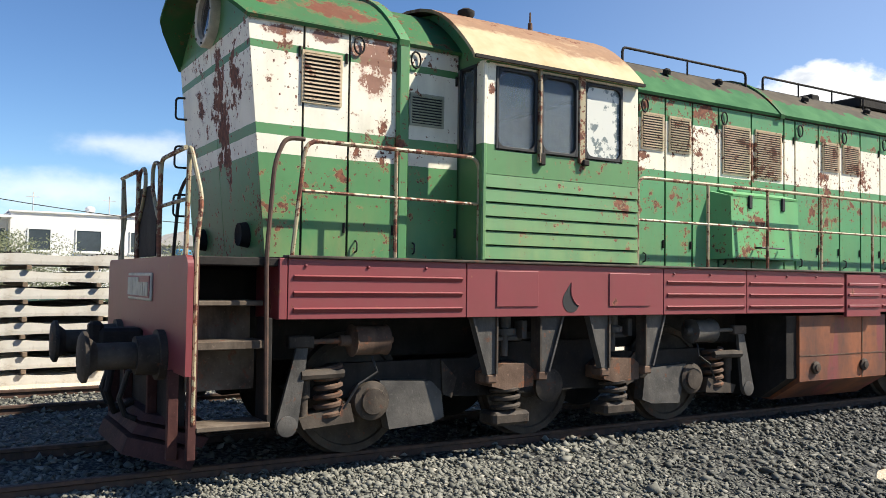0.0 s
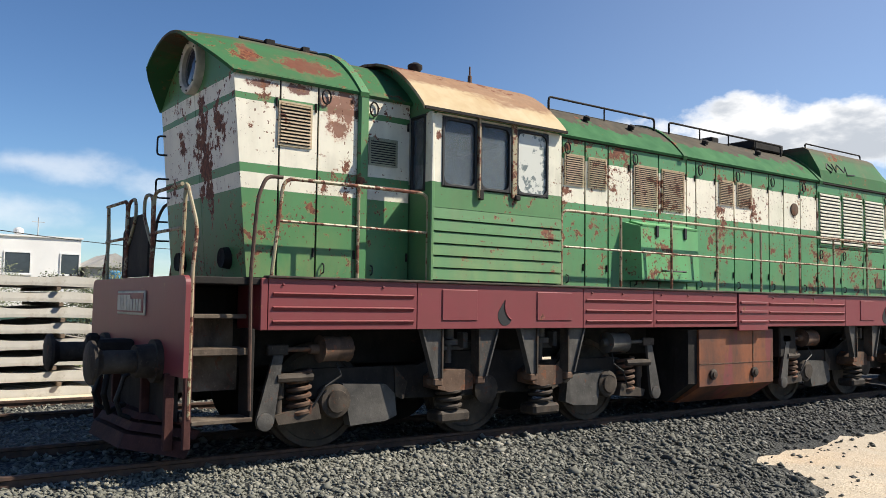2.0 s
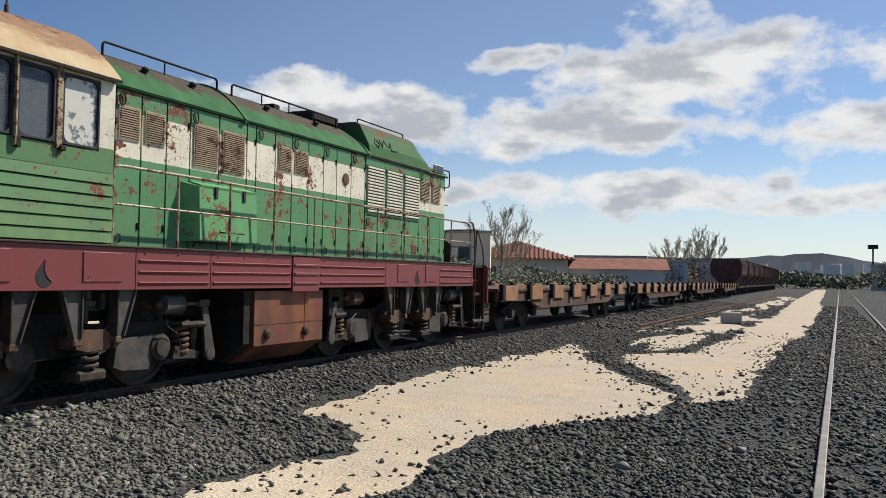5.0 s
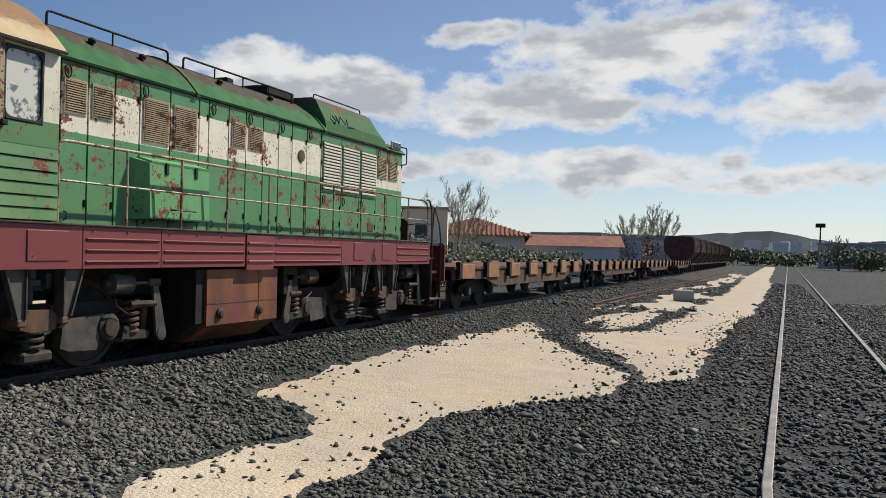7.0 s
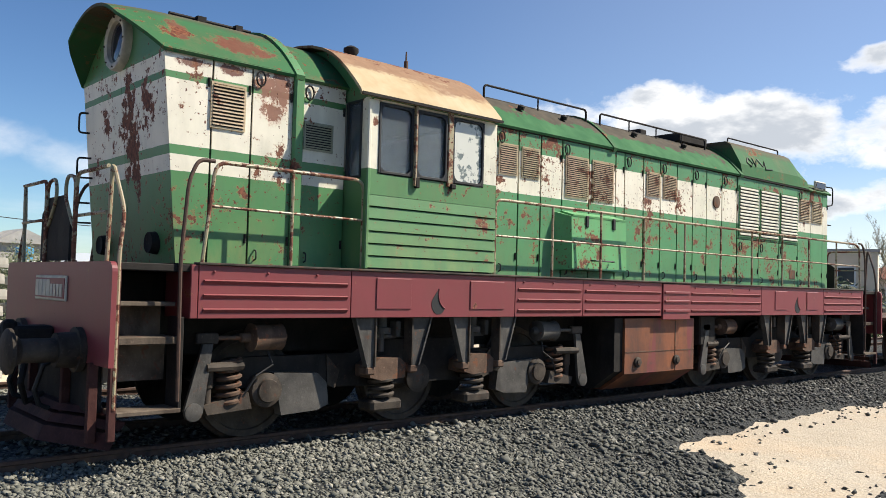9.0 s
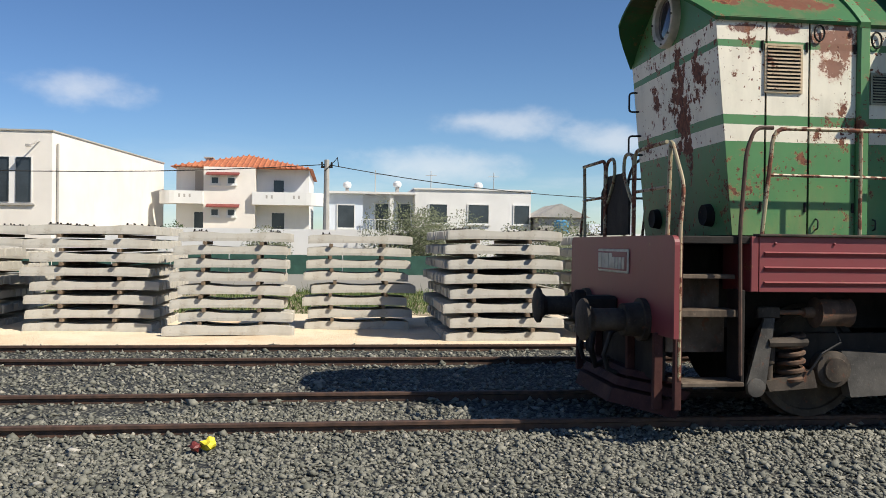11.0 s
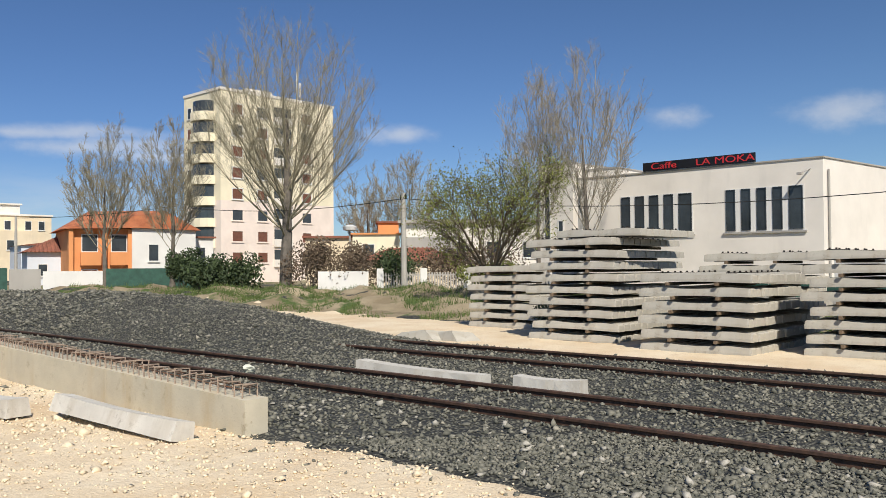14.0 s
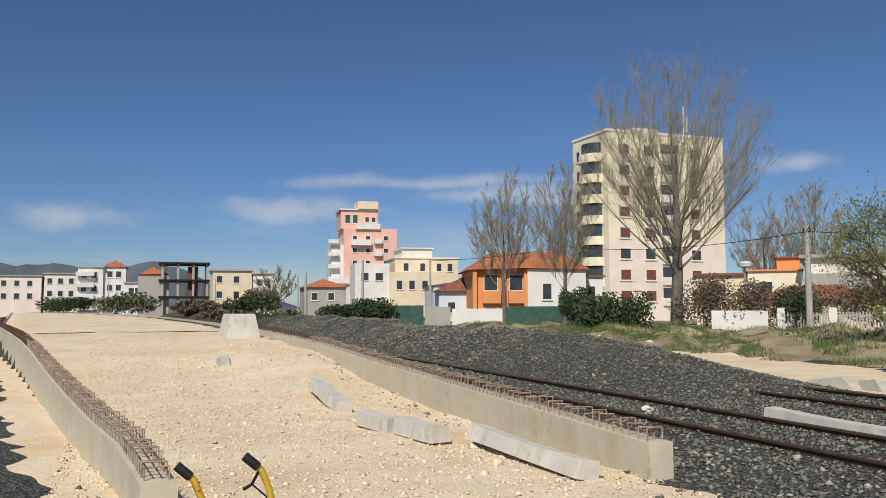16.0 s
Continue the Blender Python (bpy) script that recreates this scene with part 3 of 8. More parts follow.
def inside(x, y, poly):
    """Signed distance to an outline, positive inside."""
    d = np.full(np.shape(x), 1e9)
    sign = np.full(np.shape(x), -1.0)
    for (x0, y0), (x1, y1) in zip(poly, poly[1:] + poly[:1]):
        ex, ey = x1 - x0, y1 - y0
        t = np.clip(((x - x0) * ex + (y - y0) * ey) / (ex * ex + ey * ey), 0, 1)
        d = np.minimum(d, np.hypot(x - x0 - t * ex, y - y0 - t * ey))
        cross = ((y0 <= y) != (y1 <= y)) & (x < x0 + (y - y0) / (ey if ey else 1e-9) * ex)
        sign = np.where(cross, -sign, sign)
    return d * sign


SAND_EAST = [(1.2, -5.6), (2.9, -4.6), (4.3, -4.5), (5.1, -4.75), (5.75, -4.4), (6.2, -3.8), (6.6, -3.05), (8.1, -2.82), (11.7, -2.95), (18.3, -2.95), (18.2, -3.5), (14.3, -4.75), (13.0, -5.35), (12.0, -5.85), (11.1, -6.45), (10.3, -6.95), (9.4, -7.0), (8.3, -6.85), (7.5, -6.35), (6.4, -5.7), (4.4, -5.75), (3.0, -6.0), (2.0, -6.6)]
SAND_FAR = [(97, -6.7), (40, -6.6), (22.7, -6.4), (17.2, -6.0), (16.4, -4.95), (15.9, -4.8), (14.6, -5.3), (12.9, -6.15), (11.4, -6.75), (9.8, -7.15), (10.7, -7.7), (14.0, -7.7), (21.4, -7.9), (27, -8.2), (52, -8.6), (84, -8.7), (190, -9.5), (190, -7.5)]
STREAKS = [(15.5, -4.3), (17.5, -5.9), (23, -6.5), (40, -6.7), (95, -6.8), (95, -4.6), (40, -3.9), (24, -3.6)]
SAND_WEST = [(-5.3, -4.6), (-5.8, -3.05), (-6.4, -2.65), (-7.5, -2.6), (-8.7, -2.8), (-10.2, -2.8), (-40, -2.9), (-90, -5.2), (-180, -16), (-180, -26), (-50, -17.5), (-29, -14.0), (-18, -11.4), (-12.6, -9.6), (-10.2, -8.75), (-8, -8.3), (-5.6, -7.0)]
STRIP = [(-38, 8.4), (-24, 6.6), (-12, 5.9), (40, 5.9), (40, 13.5), (-4, 13.5), (-12, 13.2), (-18, 12.6), (-24, 12.8), (-36, 13.2), (-46, 12.4)]


def wall_left_y(x):
    return np.interp(-x, [9.9, 11.8, 13.5, 15.9, 19.7, 29.3, 50, 180], [-8.03, -8.22, -8.52, -8.88, -9.4, -10.7, -13.7, -26])


def wall_right_y(x):
    return np.interp(-x, [10, 48, 75, 100, 180], [-3.0, -3.0, -3.9, -5.6, -15])


def fill_z(x):
    return np.interp(-x, [8, 12, 17, 21, 26, 32, 60, 180], [0.0, 0.0, 0.06, 0.16, 0.50, 0.78, 0.97, 1.12])


def ground_z(x, y):
    z = 0.05 * fbm(x * 0.6, y * 0.6, 3)
    for r in (-.7525, .7525, 3.5, 5.005):
        z += 0.05 * np.exp(-((y - r) / 0.45) ** 2)
    rise = np.interp(-x, [15.5, 19, 21.5, 25, 45, 70, 150, 260], [0, 0.45, 0.92, 1.0, 1.2, 1.45, 1.5, 0.6])
    across = np.clip(1 - np.abs((y - 4.1) / (2.7 + 0.012 * np.clip(-x - 20, 0, 100))) ** 2.2, 0, 1)
    z += rise * across * (0.92 + 0.5 * fbm(x * 0.5, y * 0.5, 9))
    z += 0.085 * smooth(x, 0.3, 2.0) * smooth(-y, 0.95, 1.35) * (1 - smooth(-y, 2.3, 3.2)) * (1 - smooth(x, 60, 90))
    bank = smooth(y, 11.5, 15.5) * smooth(-x, 17, 27) * (1 - smooth(y, 24, 40) * 0.7)
    z += bank * (0.40 + 1.5 * fbm(x * 0.36, y * 0.36, 21) + 0.7 * fbm(x * 0.9, y * 0.9, 25))
    plat = (y < wall_right_y(x) - 0.1) & (y > wall_left_y(x) - 0.02) & (x < -9.9)
    lumps = 0.34 * np.exp(-((x + 24) / 3.6) ** 2 - ((y + 4.4) / 1.6) ** 2)
    z = np.where(plat, fill_z(x) + lumps + 0.05 * fbm(x * 0.9, y * 0.9, 5), z)
    return z


def sand_amount(x, y):
    j = 0.55 * fbm(x * 0.9, y * 0.9, 31, 5) + 0.30 * fbm(x * 3.1, y * 3.1, 37, 3)
    a = np.maximum(inside(x, y, SAND_EAST) + 0.16, inside(x, y, SAND_WEST))
    a = np.where(x < -9.9, np.minimum(a, (y - wall_left_y(x)) + 1.05), a)
    far = inside(x, y, SAND_FAR) + 0.24
    streaks = np.minimum(inside(x, y, STREAKS), 0.9) + 2.6 * fbm(x * 0.28, y * 2.3, 41, 4) - 0.55
    far = np.maximum(far, np.where(inside(x, y, STREAKS) > -0.2, streaks, -9))
    return np.maximum(np.maximum(a, far), inside(x, y, STRIP)) + j


def soil_amount(x, y):
    return np.maximum(y - 11.8 + 2.2 * fbm(x * 0.4, y * 0.4, 51), np.maximum(-x - 190, x - 190))


def graded(core0, core1, step, far):
    mid = list(np.arange(core0, core1 + step / 2, step))
    out, s, v = [], step, core1
    while v < far:
        s *= 1.16
        v += s
        out.append(v)
    left, s, v = [], step, core0
    while v > -far:
        s *= 1.16
        v -= s
        left.append(v)
    return np.array(left[::-1] + mid + out)


def grid_mesh(name, xs, ys, height, keep, material):
    X, Y = np.meshgrid(xs, ys, indexing="ij")
    Z = height(X, Y)
    ok = keep(X, Y)
    idx = np.arange(X.size).reshape(X.shape)
    q = np.stack([idx[:-1, :-1], idx[1:, :-1], idx[1:, 1:], idx[:-1, 1:]], -1).reshape(-1, 4)
    q = q[ok.reshape(-1)[q].any(1)]
    used, inv = np.unique(q, return_inverse=True)
    me = bpy.data.meshes.new(name)
    me.from_pydata(np.stack([X.ravel(), Y.ravel(), Z.ravel()], 1)[used].tolist(), [], inv.reshape(-1, 4).tolist())
    me.materials.append(material)
    me.shade_smooth()
    return me


def earth_z(x, y):
    s = sand_amount(x, y)
    return ground_z(x, y) - 0.05 * smooth(s, 0.05, 0.5) - 0.06 * smooth(soil_amount(x, y), 0.3, 1.2)


everywhere = lambda x, y: np.full(np.shape(x), True)
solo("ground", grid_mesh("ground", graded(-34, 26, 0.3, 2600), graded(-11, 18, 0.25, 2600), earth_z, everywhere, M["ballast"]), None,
     "yard ground of dark grey crushed-stone ballast reaching the horizon", "ground", kind="structure")


def sand_z(x, y):
    s = sand_amount(x, y)
    return ground_z(x, y) - 0.035 + 0.03 * smooth(s, 0.0, 0.5) + 0.04 * fbm(x * 1.8, y * 1.8, 61) + 0.012 * fbm(x * 7, y * 7, 63, 2)


def sand_sheet(name, xs, ys, label):
    return solo(name, grid_mesh(name, xs, ys, sand_z, lambda x, y: sand_amount(x, y) > -0.35, M["sand"]), None, label, "ground", kind="structure")


sand_sheet("sand_ground", np.arange(1.0, 24, 0.11), np.arange(-9.2, -2.2, 0.11), "pale limestone sand patch among dark ballast")
sand_sheet("sand_ground", np.concatenate([np.arange(23.9, 70, 0.5), np.arange(70, 192, 2.5)]), np.arange(-11, -2.5, 0.3), "pale sandy track beside the sidings")
sand_sheet("sand_ground", np.arange(-40, -4.8, 0.12), np.arange(-16.2, -2.0, 0.12), "pale crushed-limestone fill between the platform walls")
sand_sheet("sand_ground", np.arange(-181, -39.8, 1.2), np.arange(-27, -2.0, 0.5), "pale limestone fill of the unfinished platform")
sand_sheet("sand_ground", np.arange(-40, 40, 0.3), np.arange(5.0, 14.5, 0.15), "pale sandy strip under the sleeper stacks")
solo("soil_ground", grid_mesh("soil_ground", graded(-60, 30, 0.6, 2500), np.concatenate([np.arange(10, 30, 0.35), np.geomspace(30.3, 2500, 60)]),
     lambda x, y: ground_z(x, y) - 0.055 + 0.05 * smooth(soil_amount(x, y), 0.0, 1.0) + 0.05 * fbm(x * 1.7, y * 1.7, 71), lambda x, y: soil_amount(x, y) > -0.5, M["soil"]),
     None, "rough grassy soil bank behind the sidings", "ground", kind="structure")


# ---- loose ballast ----
def scatter_stones(name, n, x0, x1, y0, y1, size, accept, material, label, sink=0.3):
    x, y = rng.uniform(x0, x1, n), rng.uniform(y0, y1, n)
    ok = accept(x, y)
    x, y = x[ok], y[ok]
    n = len(x)
    z = np.maximum(earth_z(x, y), np.where(sand_amount(x, y) > -0.2, sand_z(x, y), -9))
    base = np.array([(1, 0, 0), (0, 1, 0), (-1, 0, 0), (0, -1, 0), (0, 0, 1), (0, 0, -1)], float)
    tri = np.array([(0, 1, 4), (1, 2, 4), (2, 3, 4), (3, 0, 4), (1, 0, 5), (2, 1, 5), (3, 2, 5), (0, 3, 5)])
    v = base[None] + rng.normal(0, 0.28, (n, 6, 3))
    s = size * rng.lognormal(0, 0.3, (n, 1)) * rng.uniform(0.65, 1.25, (n, 3)) * np.array([1.12, 1.12, 0.72])
    v = v * s[:, None, :]
    a, b = rng.uniform(0, 6.28, n), rng.normal(0, 0.35, n)
    ca, sa, cb, sb = np.cos(a)[:, None], np.sin(a)[:, None], np.cos(b)[:, None], np.sin(b)[:, None]
    vx, vz = v[..., 0] * cb - v[..., 2] * sb, v[..., 0] * sb + v[..., 2] * cb
    vx, vy = vx * ca - v[..., 1] * sa, vx * sa + v[..., 1] * ca
    v = np.stack([vx + x[:, None], vy + y[:, None], vz + (z + sink * s[:, 2] + rng.uniform(-0.45, 0.35, n) * size)[:, None]], -1).reshape(-1, 3)
    f = (tri[None] + 6 * np.arange(n)[:, None, None]).reshape(-1, 3)
    me = bpy.data.meshes.new(name)
    me.vertices.add(len(v))
    me.vertices.foreach_set("co", v.ravel())
    me.loops.add(f.size)
    me.loops.foreach_set("vertex_index", f.ravel().astype(np.int32))
    me.polygons.add(len(f))
    me.polygons.foreach_set("loop_start", np.arange(0, f.size, 3, dtype=np.int32))
    me.update(calc_edges=True)
    me.validate()
    me.materials.append(material)
    return tagged(new(name, me), label, "gravel", kind="stuff")


def on_ballast(x, y):
    return (sand_amount(x, y) < 0.12) & (soil_amount(x, y) < 0.4)


near = lambda x, y: on_ballast(x, y) & (np.hypot(x + 2.2, y + 8.5) < 9.0) & (np.hypot(x + 2.2, y + 8.5) > 2.2)
mid = lambda x, y: on_ballast(x, y) & (np.hypot(x + 2.2, y + 8.5) >= 9.0)
scatter_stones("ballast_stones", 140000, -11, 7, -8.5, 0.6, 0.0198, near, M["stone"], "loose angular grey-green ballast stones by the near rail")
scatter_stones("ballast_stones", 74000, -26, 16, -7.5, 6.2, 0.027, mid, M["stone"], "dark crushed ballast stones along the sidings")
scatter_stones("ballast_stones", 28000, -62, -25, -2.6, 8.0, 0.045, on_ballast, M["stone"], "dark crushed stone heaped over the old siding")
scatter_stones("ballast_stones", 34000, 4, 24, -9.5, -1.0, 0.025, on_ballast, M["stone"], "dark ballast stones beside the sandy track")
scatter_stones("ballast_stones", 30000, 5, 34, -15, -9.4, 0.03, on_ballast, M["stone"], "dark ballast stones beyond the outer siding")
M["pale_stone"] = simple("dusty_pale_stone", (0.42, 0.40, 0.35), 0.9, 0, 0.4, 14)
scatter_stones("pale_stones", 260, -14, -4.2, -4.9, -1.0, 0.036, lambda x, y: on_ballast(x, y), M["pale_stone"], "larger pale dusty stones among the ballast", 0.5)
scatter_stones("dark_lumps", 2600, 1, 24, -8.2, -2.6, 0.024, lambda x, y: (sand_amount(x, y) > -.05) & (sand_amount(x, y) < .55), M["stone"], "dark stones strewn along the sand edge", 0.5)
scatter_stones("far_stones", 15000, 24, 60, -10.5, -1.0, 0.04, on_ballast, M["stone"], "dark ballast stones along the far sidings")
def fringe(x, y):
    s = sand_amount(x, y)
    return (s > 0.02) & (s < 0.5) & (rng.random(len(x)) < 0.75 * (1 - s / 0.5) ** 2)


scatter_stones("fringe_stones", 34000, -12, 24, -9, -2.4, 0.017, fringe, M["stone"], "dark gravel thinning out over the sand edge", 0.4)
scatter_stones("sand_stones", 3600, -24, 26, -9, -2.5, 0.022, lambda x, y: (sand_amount(x, y) > 0.05) & (sand_amount(x, y) < 0.9), M["stone"], "scattered dark stones on pale sand", 0.5)
M["limestone"] = simple("limestone_lump", (0.78, 0.66, 0.48), 0.95, 0, 0.3, 9)
scatter_stones("limestone_clods", 1100, -30, -9, -7.5, -3.2, 0.032, lambda x, y: (sand_amount(x, y) > 0.2) & (fbm(x * 0.8, y * 0.8, 91) > 0.02), M["limestone"], "clods of broken limestone near the wall", 0.2)
scatter_stones("limestone_rubble", 20000, -34, -5.2, -9, -2.7, 0.017, lambda x, y: sand_amount(x, y) > 0.2, M["limestone"], "pale limestone rubble on the fill", 0.4)


# ---- rails ----
def rail_profile(y):
    return [(y - .07, 0.0), (y + .07, 0.0), (y + .07, .012), (y + .012, .03), (y + .010, .105), (y + .036, .118), (y + .036, .145), (y + .028, .15),
            (y - .028, .15), (y - .036, .145), (y - .036, .118), (y - .010, .105), (y - .012, .03), (y - .07, .012)]


def straight_rail(y, x0, x1, label):
    b = B().prism(rail_profile(y), "x", x0, x1)
    return solo("rail", b, M["rail"], label, "rail", "rails of the sidings", kind="structure")


for y in (-.7525, .7525):
    straight_rail(y, -120, 190, "brown rusted steel rail under the locomotive")
straight_rail(3.5, -18.6, 170, "rusted rail of the siding beside the sleeper stacks")
straight_rail(5.005, -24.0, 170, "rusted rail running past the sleeper stacks")


def bent_rail(off, label, material):
    xs = list(np.linspace(-26, 4.7, 24)) + list(np.linspace(8, 180, 16))
    b, vs, fs = B(), [], []
    prof = [(a, z - 0.078) for a, z in rail_profile(0)]
    for x in xs:
        yc = -8.70 - 0.0172 * (x - 4.7) if x > 4.7 else -8.70 - 0.0135 * (4.7 - x) ** 2
        vs += [(x, p[0] + yc + off, p[1]) for p in prof]
    n = len(prof)
    for i in range(len(xs) - 1):
        fs += [(i * n + j, i * n + (j + 1) % n, (i + 1) * n + (j + 1) % n, (i + 1) * n + j) for j in range(n)]
    b.add(vs, fs)
    return solo("rail", b, material, label, "rail", "rails of the sidings", kind="structure")


bent_rail(0, "pale worn steel rail of the outer siding", M["rail_bright"])
bent_rail(-1.505, "pale worn second rail of the outer siding", M["rail_bright"])
old = B().prism(rail_profile(0), "x", 0, 85)
ob = solo("loose_rail", old, M["rust_steel"], "long rusty orange rail lying loose beside the sandy track", "rail")
ob.matrix_basis = pose(25, -3.45, 0.0, 0, 0, -0.75)
lump = B().box(-.35, .35, -.35, .35, 0, .42, .03)
ob = solo("concrete_block", lump, M["concrete"], "weathered grey concrete block on the gravel", "concrete block")
ob.matrix_basis = pose(31.4, -5.6, 0, 0, 0, 12)


# ---- unfinished platform walls ----
M["rebar"] = simple("weathered_rebar", (0.40, 0.31, 0.24), 0.75, 0.2, 0.4, 9)
def platform_wall(name, xs, yf, thick, label):
    owner = thing(name, (xs[0], float(yf(xs[0])), 0), label, "platform wall", kind="structure")
    tops = lambda x: float(np.interp(-x, [9.9, 12.5, 17, 20, 24.5, 32, 60, 180], [.37, .45, .57, .65, .82, .97, 1.08, 1.25]))
    for x0, x1 in zip(xs, xs[1:]):
        y0, y1, t0, t1 = float(yf(x0)), float(yf(x1)), tops(x0), tops(x1)
        x1 += 0.004
        b = B().add([(x0, y0, -.2), (x0, y0 - thick, -.2), (x0, y0 - thick, t0), (x0, y0, t0), (x1, y1, -.2), (x1, y1 - thick, -.2), (x1, y1 - thick, t1), (x1, y1, t1)],
                    [(0, 1, 2, 3), (7, 6, 5, 4), (0, 3, 7, 4), (1, 5, 6, 2), (3, 2, 6, 7), (0, 4, 5, 1)])
        part("wall_section", b, M["wall_concrete"], owner)
    bars, far = [], B()
    x = xs[0] - 0.12
    k = 0
    while x > -75:
        y, t = float(yf(x)), tops(x)
        lean, up = dice.uniform(-.03, .03), dice.uniform(.11, .17)
        inset = .05
        p = [(x, y - inset, t - .03), (x + lean, y - inset, t + up), (x + lean + dice.uniform(-.02, .02), y - thick + inset, t + up + dice.uniform(-.02, .02)), (x, y - thick + inset, t - .03)]
        if k < 110:
            part("stirrup", B().tube(p, .0105, 5), M["rebar"], owner)
        else:
            far.tube(p, .008, 4)
        k += 1
        x -= dice.uniform(.13, .17) * (1 if k < 110 else 1.6)
    line = np.arange(xs[0] - .1, -75, -1.0)
    for side in (.07, thick / 2, thick - .07):
        far.tube([(float(x), float(yf(x)) - side, tops(float(x)) + .10 + dice.uniform(-.012, .012)) for x in line], .007, 4)
    tagged(part("reinforcing_bars", far, M["rust_steel"], owner, "rusty reinforcing steel along the wall top"), kind="stuff")


platform_wall("platform_wall_right", [-10.0, -13.2, -16.6, -20.2, -24.5, -29, -34, -40, -48, -60, -75, -100, -140, -180], lambda x: wall_right_y(x) + 0.14, 0.30, "low cast-concrete platform wall with rusty stirrups on top")
platform_wall("platform_wall_left", [-9.9, -11.8, -13.8, -16.5, -20, -24, -29, -36, -50, -80, -120, -180], lambda x: wall_left_y(x) + 0.14, 0.30, "low cast-concrete platform wall curving away with rusty stirrups")


# ---- locomotive ----
loco = thing("locomotive", (8.61, 0, 0.15), "weathered green and cream diesel shunting locomotive with a red frame", "locomotive")
P = lambda name, b, m, label="", smooth=False: part(name, b, M[m], loco, label, smooth)


def pipe(pts, r=0.019, bend=0.09, seg=8):
    """A bent pipe with rounded corners."""
    pts = [Vector(p) for p in pts]
    out = [pts[0]]
    for a, c, d in zip(pts, pts[1:], pts[2:]):
        k = min(bend, (a - c).length * .45, (d - c).length * .45)
        p, q = c + (a - c).normalized() * k, c + (d - c).normalized() * k
        out += [p * (1 - s) ** 2 + c * 2 * s * (1 - s) + q * s * s for s in (0, .25, .5, .75, 1)]
    return B().tube(out + [pts[-1]], r, seg)


# frame
P("deck", B().box(.72, 16.5, -1.47, 1.47, 1.80, 1.868, .008), "black_steel")
P("main_frame", B().box(.75, 16.47, -.62, .62, .98, 1.80, .02).box(1.5, 15.72, -1.15, 1.15, 1.42, 1.80), "black_steel")


def sill(x0, x1, ribbed, side=-1):
    y0, y1 = side * 1.465, side * 1.497
    panel = P("side_panel", B().box(x0 + .004, x1 - .004, min(y0, y1), max(y0, y1), 1.385, 1.868, .004), "red", "ribbed dull red side panel" if ribbed else "plain dull red side panel")
    if ribbed:
        o = side * 1.497
        for z in (1.455, 1.585, 1.715):
            b = B().add([(x0 + .05, o, z - .022), (x1 - .05, o, z - .022), (x1 - .05, o + side * .024, z + .012), (x0 + .05, o + side * .024, z + .012), (x1 - .05, o, z + .024), (x0 + .05, o, z + .024)],
                        [(0, 1, 2, 3), (3, 2, 4, 5), (0, 3, 5), (1, 4, 2), (0, 5, 4, 1)])
            part("panel_rib", b, M["red"], panel)
        for x in np.arange(x0 + .15, x1 - .1, .55):
            part("rivet", B().lathe([(-.006, .012), (.012, .012), (.016, .006)], (x, o, 1.81), (0, side, 0), 8), M["red"], panel)
    return panel


for side in (-1, 1):
    for x0, x1, r in ((1.45, 3.12, 1), (3.12, 5.56, 0), (5.56, 6.86, 1), (6.86, 8.68, 1), (9.42, 11.63, 1), (11.63, 13.99, 0), (13.99, 15.72, 1)):
        sill(x0, x1, r, side)
sag = P("side_panel", B().box(8.69, 9.41, -1.515, -1.47, 1.33, 1.86, .005), "red", "bent and sagging red side panel")
for z in (1.46, 1.60, 1.73):
    part("panel_rib", B().box(8.72, 9.38, -1.535, -1.505, z - .018, z + .018, .006), M["red"], sag)
P("side_panel", B().box(8.69, 9.41, 1.465, 1.497, 1.385, 1.868, .005), "red")
for x0, x1 in ((3.44, 3.92), (4.80, 5.36), (12.1, 12.55), (13.3, 13.75)):
    P("access_cover", B().box(x0, x1, -1.509, -1.495, 1.475, 1.805, .006), "red")
for x in (4.31, 12.94):
    hollow = arc(x + .150, 1.640, .148, .165, 158, 250, 9)
    bowl = [(x + .005, 1.705)] + arc(x + .01, 1.53, .105, .112, 140, 330, 14)
    # A black plate on the panel paints the dark of the hole.
    P("jacking_slot", B().prism(bowl + hollow[::-1], "y", -1.501, -1.49), "rubber", "dark crescent-shaped jacking slot")
    P("slot_lip", B().tube([(a, -1.502, c) for a, c in hollow], .008, 5), "red")
P("sill_lip", B().box(1.44, 15.73, -1.53, -1.40, 1.868, 1.892, .006), "dirty_steel")
P("sill_lip", B().box(1.44, 15.73, 1.40, 1.53, 1.868, 1.892, .006), "dirty_steel")
for xa, xb in ((1.38, 1.449), (15.721, 15.79)):
    for s in (-1, 1):
        P("sill_end", B().box(xa, xb, min(s * .95, s * 1.497), max(s * .95, s * 1.497), 1.385, 1.868, .006), "red")

# headstocks, buffers, couplers, ploughs and steps at both ends
def mirrored(pts, flip):
    return [(17.22 - p[0], -p[1], p[2]) for p in pts] if flip else pts


